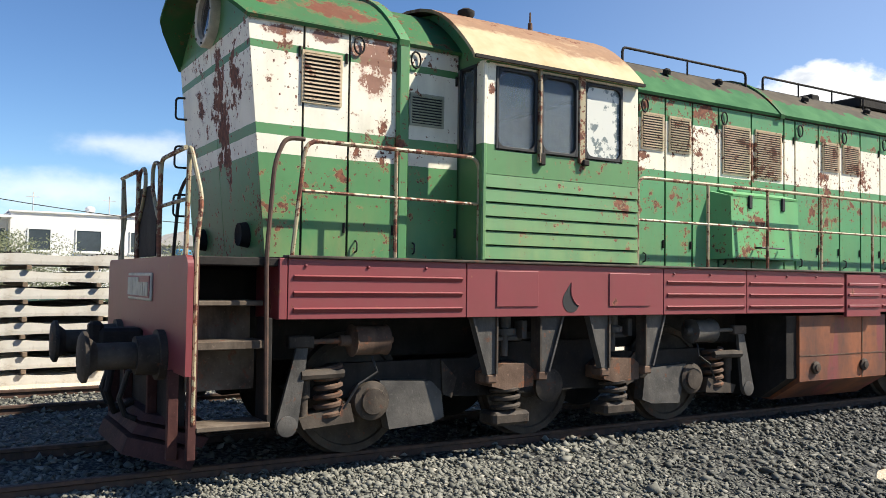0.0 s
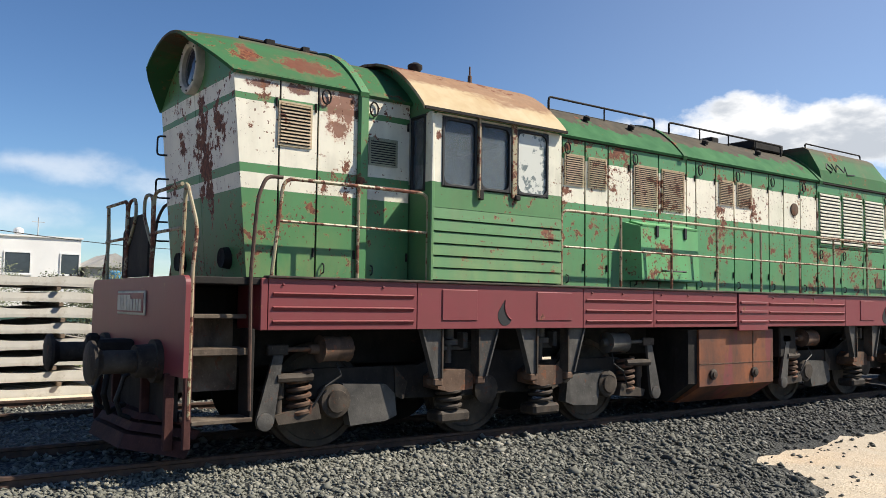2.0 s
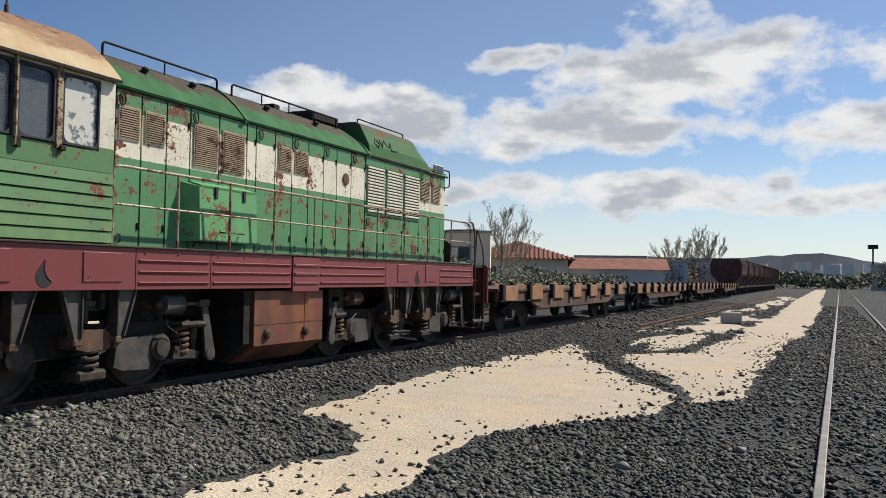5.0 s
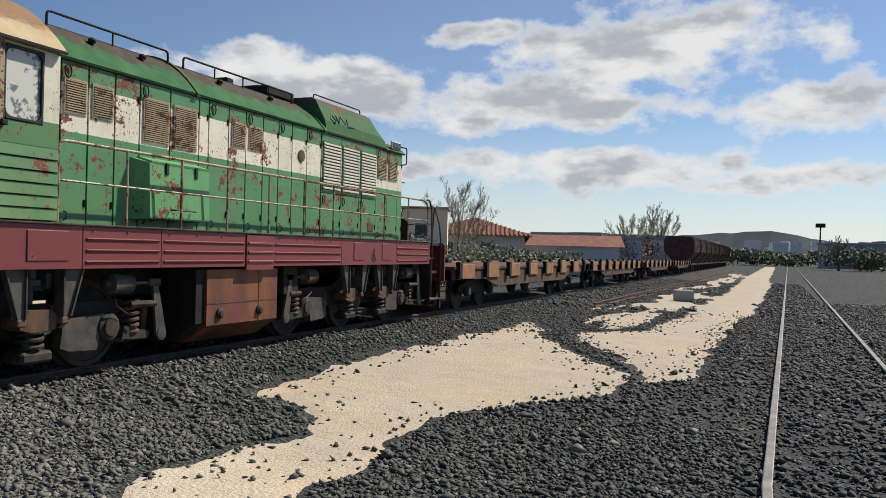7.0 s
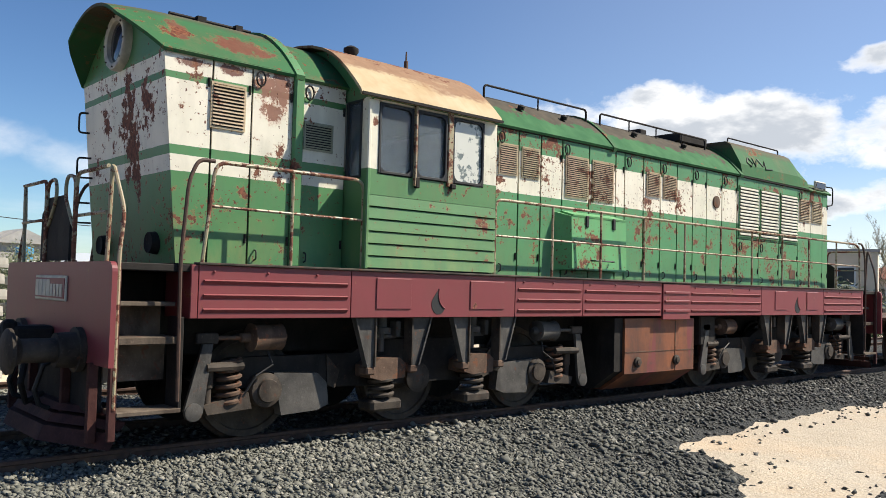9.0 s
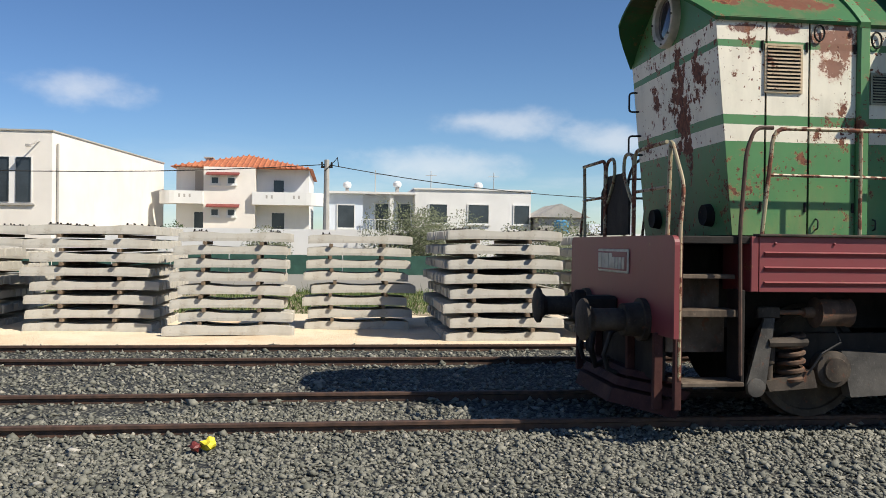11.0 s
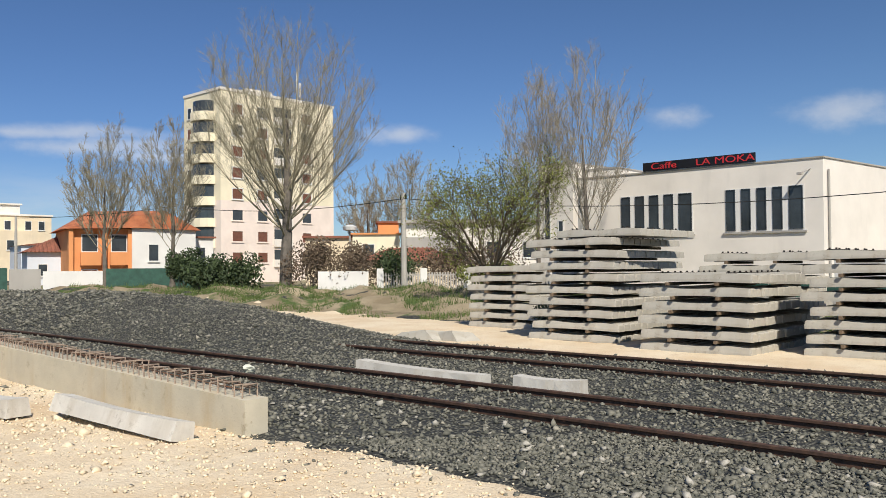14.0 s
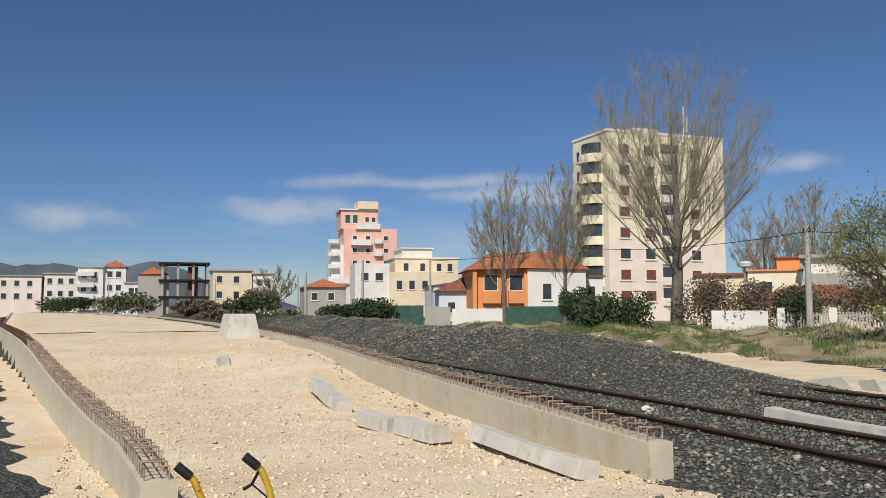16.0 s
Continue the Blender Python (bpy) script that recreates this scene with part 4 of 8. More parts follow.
def ends(flip):
    def put(name, b, m, label="", smooth=False):
        if flip:
            b.v = [(17.22 - x, -y, z) for x, y, z in b.v]
        return P(name, b, m, label, smooth)

    outline = [(-1.575, .985), (1.575, .985)] + arc(1.49, 1.785, .085, .085, 0, 90, 5) + arc(-1.49, 1.785, .085, .085, 90, 180, 5)
    put("headstock", B().prism(outline, "x", .655, .70), "red", "smooth dark red headstock plate")
    if not flip:
        pl = put("number_plate", B().box(.635, .657, -.47, .47, 1.50, 1.74, .008), "rim", "small number plate with worn raised characters")
        part("plate_field", B().box(.629, .637, -.44, .44, 1.525, 1.715), M["red"], pl)
        for i, w in enumerate((.1, .1, .1, .1, .07, .07, .07, .07)):
            y = .42 - (i * .115 if i < 4 else .46 + (i - 4) * .095)
            part("character_bar", B().box(.622, .630, y - w, y, 1.54, 1.70 if i < 4 else 1.66, .003), M["rim"], pl)
    for y in (-.875, .875):
        bf = put("buffer", B().lathe([(.12, .105), (.44, .105), (.44, .15), (.60, .16), (.60, .2), (.657, .2)], (0, y, 1.09), (1, 0, 0), 20), "dirty_steel", "grimy round buffer", True)
        head = B().lathe([(0, .06), (.012, .17), (.03, .195), (.06, .195), (.075, .15), (.13, .105)], (0.03, y, 1.09), (1, 0, 0), 28)
        if flip:
            head.v = [(17.22 - x, -q, z) for x, q, z in head.v]
        part("buffer_head", head, M["dirty_steel"], bf, "", True)
    c = B().box(.30, .66, -.15, .15, .98, 1.26, .03).box(.22, .34, -.11, .02, 1.0, 1.32, .03).tube([(.42, -.14, 1.0), (.36, -.2, .74), (.44, -.1, .55), (.6, -.05, .62)], .03, 8)
    put("coupler", c, "black_steel", "sooty screw coupling with hoses")
    for y in (-.45, .38):
        put("air_hose", B().tube([(.62, y, 1.0), (.48, y, .92), (.42, y + .03, .7), (.47, y + .05, .56), (.56, y + .05, .52)], .024, 8), "rubber")
    def slat(x, z0, z1):
        return B().add([(x, -.55, z0), (x + .34, -1.40, z0), (x + .34, 1.40, z0), (x, .55, z0), (x + .05, -.55, z1), (x + .39, -1.40, z1), (x + .39, 1.40, z1), (x + .05, .55, z1)],
                       [(0, 3, 2, 1), (4, 5, 6, 7), (0, 1, 5, 4), (3, 7, 6, 2), (0, 4, 7, 3), (1, 2, 6, 5)])

    def under(owner, name, b):
        if flip:
            b.v = [(17.22 - x, -y, z) for x, y, z in b.v]
        part(name, b, M["guard_red"], owner)

    guard = put("rail_guard", slat(.42, .27, .40), "guard_red", "slatted rail guard of grimy dull red steel")
    under(guard, "guard_slat", slat(.50, .43, .50))
    under(guard, "guard_slat", slat(.56, .53, .58))
    for y in (-1.2, -.5, .5, 1.2):
        under(guard, "guard_post", B().box(.62, .70, y - .03, y + .03, .32, 1.0, .006))
    put("front_gusset", B().box(.70, .78, -1.10, 1.10, .55, .985), "black_steel")
    for s in (-1, 1):
        o = s * 1.485
        yy = lambda a, c: (min(s * a, s * c), max(s * a, s * c))
        put("step_side", B().box(.70, .765, *yy(1.44, 1.495), .36, 1.86, .006), "guard_red", "grimy red step stringer")
        put("step_side", B().box(1.31, 1.345, *yy(1.2, 1.47), .58, 1.40, .006), "black_steel")
        put("step", B().box(.765, 1.33, *yy(1.18, 1.50), .56, .60, .006), "step_wood", "worn bottom step tread")
        put("step", B().box(.765, 1.31, *yy(1.12, 1.44), 1.16, 1.225, .006).box(.765, 1.31, *yy(1.12, 1.15), .82, 1.16), "step_wood", "wooden-edged middle step")
        put("step", B().box(.765, 1.31, *yy(1.0, 1.35), 1.49, 1.53, .006).box(.765, 1.31, *yy(1.0, 1.03), 1.2, 1.49), "step_wood")
        put("handrail", pipe([(.74, o, .62), (.74, o, 1.95), (.78, s * 1.46, 2.30), (.72, s * 1.30, 2.74), (.72, s * 1.25, 1.87)], .019, .10), "rail_cream" if not flip else "rail", "rusty bent step handrail")
        put("handrail", pipe([(1.30, o, .66), (1.28, o, 1.9), (1.33, o, 2.62), (1.42, s * 1.47, 2.82), (1.58, s * 1.47, 2.82)], .019, .12), "rail", "tall curved grab rail by the steps")
        put("handrail", pipe([(.70, s * 1.26, 2.70), (.70, s * .46, 2.70), (.70, s * .45, 1.87)], .019, .10), "rail_cream", "cream end handrail with flaking paint")
        put("handrail", B().tube([(.70, s * 1.26, 2.30), (.70, s * .45, 2.30)], .016, 6), "rail_cream")
        put("grab_loop", pipe([(.70, s * .43, 1.87), (.70, s * .42, 2.68), (.70, s * .16, 2.70), (.70, s * .13, 2.50), (.70, s * .36, 2.24), (.70, s * .42, 2.20)], .018, .14), "rail_cream", "looped cream pipe guard")
    put("gangway_plate", B().prism([(-.26, 1.885), (.62, 1.885), (.62, 2.36), (.40, 2.52), (-.05, 2.52), (-.26, 2.25)], "x", .71, .735), "black_steel", "dark folding gangway plate")


ends(False)
ends(True)


# short hood
def roof_z(y, half, eave, crown, p=2.2):
    return eave + (crown - eave) * (1 - min(1, abs(y) / half) ** p)


def shell(front, back, half, eave, crown, thick=.03, n=22, p=2.2):
    """An arched roof skin; front and back give x for each y."""
    ys = [half * math.sin(math.pi / 2 * (2 * i / n - 1)) for i in range(n + 1)]
    b = B()
    top = [(front(y), y, roof_z(y, half, eave, crown, p)) for y in ys] + [(back(y), y, roof_z(y, half, eave, crown, p)) for y in ys]
    low = [(x, y * .985, z - thick) for x, y, z in top]
    m = n + 1
    fs = []
    for i in range(n):
        fs += [(i, i + 1, m + i + 1, m + i), (2 * m + i, 3 * m + i, 3 * m + i + 1, 2 * m + i + 1), (i, 2 * m + i, 2 * m + i + 1, i + 1), (m + i, m + i + 1, 3 * m + i + 1, 3 * m + i)]
    fs += [(0, m, 3 * m, 2 * m), (n, 2 * m + n, 3 * m + n, m + n)]
    return b.add(top + low, fs)


H = 1.085
nose = lambda z: 1.215 + (3.88 - z) * .095
def loft(x0, x1, y0, y1, zs):
    b, vs = B(), []
    for z in zs:
        vs += [(x0(z), y0, z), (x1(z), y0, z), (x1(z), y1, z), (x0(z), y1, z)]
    fs = []
    for i in range(len(zs) - 1):
        fs += [(4 * i + j, 4 * i + (j + 1) % 4, 4 * i + 4 + (j + 1) % 4, 4 * i + 4 + j) for j in range(4)]
    return b.add(vs, fs + [(3, 2, 1, 0), tuple(range(4 * len(zs) - 4, 4 * len(zs)))])


P("short_hood", loft(lambda z: nose(z) + .012, lambda z: 3.27, -H + .012, H - .012, [1.87, 2.6, 3.3, 3.90]), "black_steel", "body of the short hood behind its doors")
for y0, y1 in ((-H, -.005), (.005, H)):
    P("nose_panel", loft(nose, lambda z: nose(z) + .03, y0, y1, [1.885, 2.5, 3.2, 3.885]), "nose", "nose panel with stripes and heavy rust chips")
gable = [(-H, 3.885)] + [(y, roof_z(y, 1.12, 3.88, 4.50, 2.0) - .03) for y in np.linspace(-1.04, 1.04, 15)] + [(H, 3.885)]
P("nose_gable", B().prism(gable, "x", 1.22, 1.25), "green", "green gable of the nose")


def hood_door(x0, x1, z0, z1, side, mat, h=H, slope=None, handle=True):
    y0, y1 = side * (h - .012), side * (h + .004)
    a = (lambda z: slope(z)) if slope else (lambda z: x0)
    ob = P("hood_door", loft(a, lambda z: x1, min(y0, y1), max(y0, y1), [z0, (z0 + z1) / 2, z1]), mat)
    for z in (z0 + .22, z1 - .30):
        x = x1 - .02 if not slope else x1 - .03
        part("hinge", B().tube([(x, side * (h + .010), z), (x, side * (h + .010), z + .09)], .012, 6), M["black_steel"], ob)
    if handle:
        x = x1 - .07 if slope else x0 + .07
        o = side * (h + .004)
        part("latch", pipe([(x, o, z0 + .06), (x, o + side * .04, z0 + .07), (x, o + side * .04, z0 + .15), (x, o, z0 + .16)], .008, .02, 6), M["rubber"], ob)
        part("grab_ring", B().tube([(x + .05 * math.cos(t), o + side * .02, z1 - .12 + .075 * math.sin(t)) for t in np.linspace(0, 6.28, 14)], .009, 6), M["black_steel"], ob)
    return ob


def louvre(x0, x1, z0, z1, side, mat, h=H, n=14, frame_mat=None, cover=.26):
    """A framed vent with tilted slats."""
    o = side * (h + .004)
    q = o + side * .018
    yy = (min(o, q), max(o, q))
    fr = P("louvre", B().box(x0, x0 + .02, *yy, z0, z1).box(x1 - .02, x1, *yy, z0, z1).box(x0 + .02, x1 - .02, *yy, z1 - .02, z1).box(x0 + .02, x1 - .02, *yy, z0, z0 + .02), frame_mat or mat, "louvred vent with rusty slats")
    # Black sheet stands in for the shade behind the slats.
    part("backing", B().box(x0 + .02, x1 - .02, min(o, o + side * .004), max(o, o + side * .004), z0 + .02, z1 - .02), M["rubber"], fr)
    pitch = (z1 - z0 - .04) / n
    for i in range(n):
        z = z0 + .02 + i * pitch
        s = B().add([(x0 + .02, o + side * .004, z + pitch * .98), (x1 - .02, o + side * .004, z + pitch * .98), (x1 - .02, o + side * .030, z + pitch * .62), (x0 + .02, o + side * .030, z + pitch * .62),
                     (x0 + .02, o + side * .004, z + pitch * .88), (x1 - .02, o + side * .004, z + pitch * .88), (x1 - .02, o + side * .030, z + pitch * cover), (x0 + .02, o + side * .030, z + pitch * cover)],
                    [(0, 1, 2, 3), (4, 7, 6, 5), (3, 2, 6, 7), (0, 3, 7, 4), (1, 5, 6, 2), (0, 4, 5, 1)])
        part("slat", s, M[mat], fr)


for s in (-1, 1):
    hood_door(1.24, 1.70, 1.885, 3.885, s, "short_hood", slope=nose, handle=False)
    hood_door(1.722, 2.125, 1.885, 3.885, s, "short_hood", handle=False)
    hood_door(2.147, 2.60, 1.885, 3.885, s, "short_hood")
    hood_door(2.72, 3.26, 1.885, 3.84, s, "short_hood")
    louvre(1.69, 2.06, 3.20, 3.65, s, "louvre", frame_mat="louvre_tan", n=12)
    louvre(2.74, 3.10, 3.12, 3.42, s, "louvre_dull", n=10)
    P("hood_rib", B().box(2.60, 2.72, min(s * (H - .01), s * (H + .05)), max(s * (H - .01), s * (H + .05)), 1.885, 3.90, .02), "green")
    P("drip_strip", B().box(1.26, 2.6, min(s * H, s * (H + .035)), max(s * H, s * (H + .035)), 3.868, 3.888), "black_steel")


def visor_roof(half, eave, crown, back, thick=.03, n=24, m=9):
    """Arched roof whose rounded front edge droops over the headlamp."""
    vs, fs = [], []
    for i in range(n + 1):
        y = half * math.sin(math.pi / 2 * (2 * i / n - 1))
        f = .90 + .30 * max(0, (abs(y) / half - .60) / .40) ** 1.3
        for k in range(m):
            x = f + (1.7 - f) * k / (m - 2) if k < m - 1 else back
            drop = .06 * max(0, (1.7 - x) / .86) ** 2 * (1 - (y / half) ** 2)
            z = roof_z(y, half, eave, crown, 2.0) - drop
            vs += [(x, y, z), (x, y * .985, z - thick)]
    at = lambda i, k, low: (i * m + k) * 2 + low
    for i in range(n):
        for k in range(m - 1):
            fs += [(at(i, k, 0), at(i + 1, k, 0), at(i + 1, k + 1, 0), at(i, k + 1, 0)), (at(i, k, 1), at(i, k + 1, 1), at(i + 1, k + 1, 1), at(i + 1, k, 1))]
        fs += [(at(i, 0, 0), at(i, 0, 1), at(i + 1, 0, 1), at(i + 1, 0, 0)), (at(i, m - 1, 0), at(i + 1, m - 1, 0), at(i + 1, m - 1, 1), at(i, m - 1, 1))]
    for k in range(m - 1):
        fs += [(at(0, k, 0), at(0, k + 1, 0), at(0, k + 1, 1), at(0, k, 1)), (at(n, k, 0), at(n, k, 1), at(n, k + 1, 1), at(n, k + 1, 0))]
    return B().add(vs, fs)


P("short_hood_roof", visor_roof(1.13, 3.875, 4.50, 2.62), "roof_green", "arched green hood roof with a visor over the headlamp", True)
P("roof_rib", shell(lambda y: 2.60, lambda y: 2.70, 1.155, 3.875, 4.535, .05, p=2.0), "green", "", True)
P("short_hood_roof", shell(lambda y: 2.72, lambda y: 3.3, 1.12, 3.86, 4.46, p=2.0), "roof_green", "", True)
P("roof_pipe", B().tube([(1.65, -.12, 4.525), (2.6, -.12, 4.525)], .022, 6).box(1.95, 2.05, -.17, -.07, 4.47, 4.56).box(2.40, 2.48, -.17, -.07, 4.47, 4.56), "black_steel")
lamp = P("headlamp", B().lathe([(.02, .205), (-.055, .215), (-.065, .235), (-.065, .275), (-.04, .29), (.06, .29)], (1.20, 0, 4.13), (1, 0, 0), 32, caps=False), "rim", "round headlamp with a white bolted rim", True)
part("lens", B().lathe([(-.035, .05), (-.03, .15), (-.012, .21), (.0, .215)], (1.195, 0, 4.13), (1, 0, 0), 28), M["lens"], lamp, "dark curved lamp glass", True)
for a in range(0, 360, 45):
    part("rim_bolt", B().lathe([(-.012, .008), (.01, .012)], (1.133, .255 * math.cos(radians(a)), 4.13 + .255 * math.sin(radians(a))), (1, 0, 0), 6), M["dirty_steel"], lamp)
for y in (-.66, .66):
    P("marker_lamp", B().lathe([(-.10, .07), (-.11, .10), (-.02, .115), (.04, .115)], (1.42, y, 2.08), (1, 0, 0), 18), "black_steel", "small dark marker lamp", True)
for z in (3.55, 3.05, 2.55):
    P("rung", pipe([(1.30, .98, z), (1.16, 1.02, z), (1.16, 1.02, z - .22), (1.32, .98, z - .22)], .012, .04, 6), "black_steel")

# cab
CX0, CX1, CY = 3.28, 5.18, 1.5
openings = ((3.41, 3.885), (3.92, 4.375), (4.465, 4.965))
for s in (-1, 1):
    y = (min(s * 1.46, s * CY), max(s * 1.46, s * CY))
    w = B().box(CX0, CX1, *y, 2.68, 2.905).box(CX0, CX1, *y, 3.68, 3.76)
    edges = [CX0] + [e for o in openings for e in o] + [CX1]
    for a, c in zip(edges[::2], edges[1::2]):
        w.box(a, c, *y, 2.905, 3.68)
    P("cab_side", w, "cab", "cab side with stripe and three windows")
    for i in range(6):
        z0 = 1.905 + i * .13
        o = s * 1.46
        board = B().add([(CX0, o, z0), (CX1, o, z0), (CX1, s * 1.512, z0 + .006), (CX0, s * 1.512, z0 + .006), (CX1, s * 1.497, z0 + .122), (CX0, s * 1.497, z0 + .122), (CX1, o, z0 + .13), (CX0, o, z0 + .13)],
                 [(0, 1, 2, 3), (3, 2, 4, 5), (5, 4, 6, 7), (0, 7, 6, 1), (0, 3, 5, 7), (1, 6, 4, 2)])
        P("cladding_board", board, "cab", "horizontal lapped cladding of the cab")
    P("cab_corner", B().box(CX0 - .02, CX0 + .03, min(s * 1.44, s * 1.52), max(s * 1.44, s * 1.52), 1.89, 3.73, .012), "cab")
    for i, (a, c) in enumerate(openings):
        yc = s * 1.472
        z0, z1 = 2.915, 3.67
        k = .012 if i != 1 else .02
        f = B()
        for x0, x1, q0, q1 in ((a, a + .03, z0, z1), (c - .03, c, z0, z1), (a + .03, c - .03, z0, z0 + .03), (a + .03, c - .03, z1 - .03, z1)):
            f.box(x0, x1, min(yc, s * (CY + k)), max(yc, s * (CY + k)), q0, q1, .005)
        r = .075
        for cx, sx in ((a + .029, 1), (c - .029, -1)):
            for cz, sz in ((z0 + .029, 1), (z1 - .029, -1)):
                bend = [(cx + sx * r * (1 - math.cos(q)), cz + sz * r * (1 - math.sin(q))) for q in np.linspace(0, math.pi / 2, 6)]
                f.prism([(cx, cz)] + bend, "y", min(yc, s * (CY + k)), max(yc, s * (CY + k)))
        win = P("cab_window", f, "rubber", "cab window in a black rubber seal with rounded corners")
        g = part("pane", B().box(a + .028, c - .028, min(s * 1.478, s * 1.486), max(s * 1.478, s * 1.486), z0 + .028, z1 - .028), M["glass_smeared" if i == 2 else "glass"], win, "glass smeared with white paint" if i == 2 else "dusty grey glass with sky reflection in its tint")
        if i != 2:
            g.visible_shadow = False
    P("window_slide", B().box(3.888, 3.917, min(s * 1.5, s * 1.545), max(s * 1.5, s * 1.545), 2.82, 3.71, .006), "rail_cream")
    P("window_slide", B().box(4.38, 4.46, min(s * 1.498, s * 1.53), max(s * 1.498, s * 1.53), 2.86, 3.71, .008), "rail_cream")
    P("handle_block", B().box(3.90, 3.96, min(s * 1.5, s * 1.55), max(s * 1.5, s * 1.55), 2.80, 2.92, .01).box(4.42, 4.5, min(s * 1.5, s * 1.55), max(s * 1.5, s * 1.55), 2.84, 2.90, .01), "black_steel")
for x0, x1 in ((CX0, CX0 + .04), (CX1 - .04, CX1)):
    ys, zs = (-1.46, -1.38, -1.10, 1.10, 1.38, 1.46), (1.885, 2.86, 3.70, 3.80)
    vs = [(x, y, z) for x in (x0, x1) for y in ys for z in zs]
    at = lambda i, j, k: i * 24 + j * 4 + k
    fs = []
    solid = [(j, k) for j in range(5) for k in range(3) if not (k == 1 and j in (1, 3))]
    for j, k in solid:
        for i in (0, 1):
            fs.append((at(i, j, k), at(i, j + 1, k), at(i, j + 1, k + 1), at(i, j, k + 1)))
        for dj, dk, e0, e1 in ((-1, 0, (j, k), (j, k + 1)), (1, 0, (j + 1, k), (j + 1, k + 1)), (0, -1, (j, k), (j + 1, k)), (0, 1, (j, k + 1), (j + 1, k + 1))):
            if (j + dj, k + dk) not in solid:
                fs.append((at(0, *e0), at(0, *e1), at(1, *e1), at(1, *e0)))
    P("cab_end_wall", B().add(vs, fs), "cab", "cab end wall with narrow windows")
    for s in (-1, 1):
        f = B()
        for a, c, q0, q1 in ((1.10, 1.13, 2.86, 3.70), (1.35, 1.38, 2.86, 3.70), (1.13, 1.35, 2.86, 2.89), (1.13, 1.35, 3.67, 3.70)):
            f.box(x0 - .012, x1 + .012, min(s * a, s * c), max(s * a, s * c), q0, q1, .004)
        win = P("cab_window", f, "rubber", "narrow end window in a black seal")
        g = part("pane", B().box(x0 + .014, x0 + .022, min(s * 1.125, s * 1.355), max(s * 1.125, s * 1.355), 2.885, 3.675), M["glass"], win, "dusty grey glass with sky reflection in its tint")
        g.visible_shadow = False
P("cab_floor", B().box(3.33, 5.13, -1.45, 1.45, 1.895, 1.95), "dark_inside")
desk = B().box(3.9, 4.7, -.5, .5, 1.95, 2.85, .03).box(4.8, 5.1, -1.3, -.9, 1.95, 2.7, .04)
P("control_desk", desk, "dark_inside", "dark control desk inside the cab")
prof = [(-1.575, 3.715), (-1.545, 3.77), (-1.42, 3.90), (-1.28, 4.03), (-1.14, 4.145), (-.98, 4.25), (-.80, 4.335), (-.58, 4.405), (-.3, 4.455), (0, 4.47)]
full = prof + [(-y, z) for y, z in prof[-2::-1]]
P("cab_roof", B().sheet(full[::-1], "x", 3.13, 5.20, -.03), "cab_cream", "faded cream cab roof streaked with rust", True)
for x0, x1 in ((3.285, 3.32), (5.12, 5.17)):
    P("cab_gable", B().prism([(-1.48, 3.74)] + [(y * .97, z - .035) for y, z in full] + [(1.48, 3.74)], "x", x0, x1), "green", "green gable under the cab roof")
for y0 in (-1.59, 1.565):
    P("cab_gutter", B().box(3.13, 5.20, y0, y0 + .025, 3.70, 3.73), "black_steel")
P("horn", B().lathe([(0, .05), (.06, .09), (.10, .09), (.13, .04)], (3.75, -.45, 4.42), (0, 0, 1), 14), "black_steel", "", True)
P("aerial", B().lathe([(0, .03), (.12, .025), (.13, .012), (.24, .010)], (4.55, -.5, 4.40), (0, 0, 1), 10), "rust_steel", "", True)

# long hood
P("long_hood", B().box(5.18, 15.28, -.988, .988, 1.868, 3.89), "black_steel", "body of the long hood behind its doors")
L = 1.0
seams = [5.20, 5.67, 6.09, 6.53, 6.97, 7.56, 8.18, 8.40, 8.88, 9.33, 9.80, 10.26, 10.68, 11.17, 11.67]
for s in (-1, 1):
    for i, (a, c) in enumerate(zip(seams, seams[1:])):
        hood_door(a + .014, c - .014, 1.885, 3.80, s, "long_hood", L, handle=i in (1, 4, 7, 9, 11, 13))
    for a, c, z0, z1 in ((5.71, 6.06, 3.20, 3.61), (6.14, 6.49, 3.20, 3.61), (7.03, 7.53, 3.02, 3.61), (7.62, 8.12, 3.02, 3.61), (8.95, 9.31, 3.21, 3.59), (9.40, 9.77, 3.21, 3.59)):
        louvre(a, c, z0, z1, s, "louvre", L, n=13 if z1 - z0 < .45 else 20)
    P("eave_strip", B().box(5.2, 15.2, min(s * .985, s * 1.035), max(s * .985, s * 1.035), 3.805, 3.835, .006), "black_steel")
    P("medallion", B().lathe([(0, .105), (.022, .105), (.03, .06), (.026, .02)], (10.98, s * 1.0, 3.29), (0, s, 0), 20), "rust_steel", "round rusty cover", True)
    back = [11.69, 12.44, 13.20, 13.96, 14.50, 15.02, 15.26]
    for i, (a, c) in enumerate(zip(back, back[1:])):
        hood_door(a + .008, c - .008, 1.885, 2.70 if i < 3 else 3.80, s, "long_hood", L, handle=i in (0, 1, 2, 3))
        if i < 3:
            hood_door(a + .008, c - .008, 2.715, 3.80, s, "long_hood", L, handle=False)
            louvre(a + .04, c - .03, 2.75, 3.66, s, "louvre_white", L, n=15, frame_mat="green", cover=.22)
        elif i < 5:
            louvre(a + .05, c - .05, 3.18, 3.62, s, "louvre", L, n=13)
    P("maker_plate", B().box(13.62, 13.86, min(s * 1.0, s * 1.012), max(s * 1.0, s * 1.012), 2.05, 2.22, .004), "rust_steel")
P("hood_end", B().box(15.26, 15.31, -.98, .98, 1.885, 3.85, .02), "long_hood", "striped rear end of the hood")
P("long_hood_roof", shell(lambda y: 5.17, lambda y: 8.06, 1.05, 3.84, 4.42), "hood_top", "arched hood roof worn grey along the crown", True)
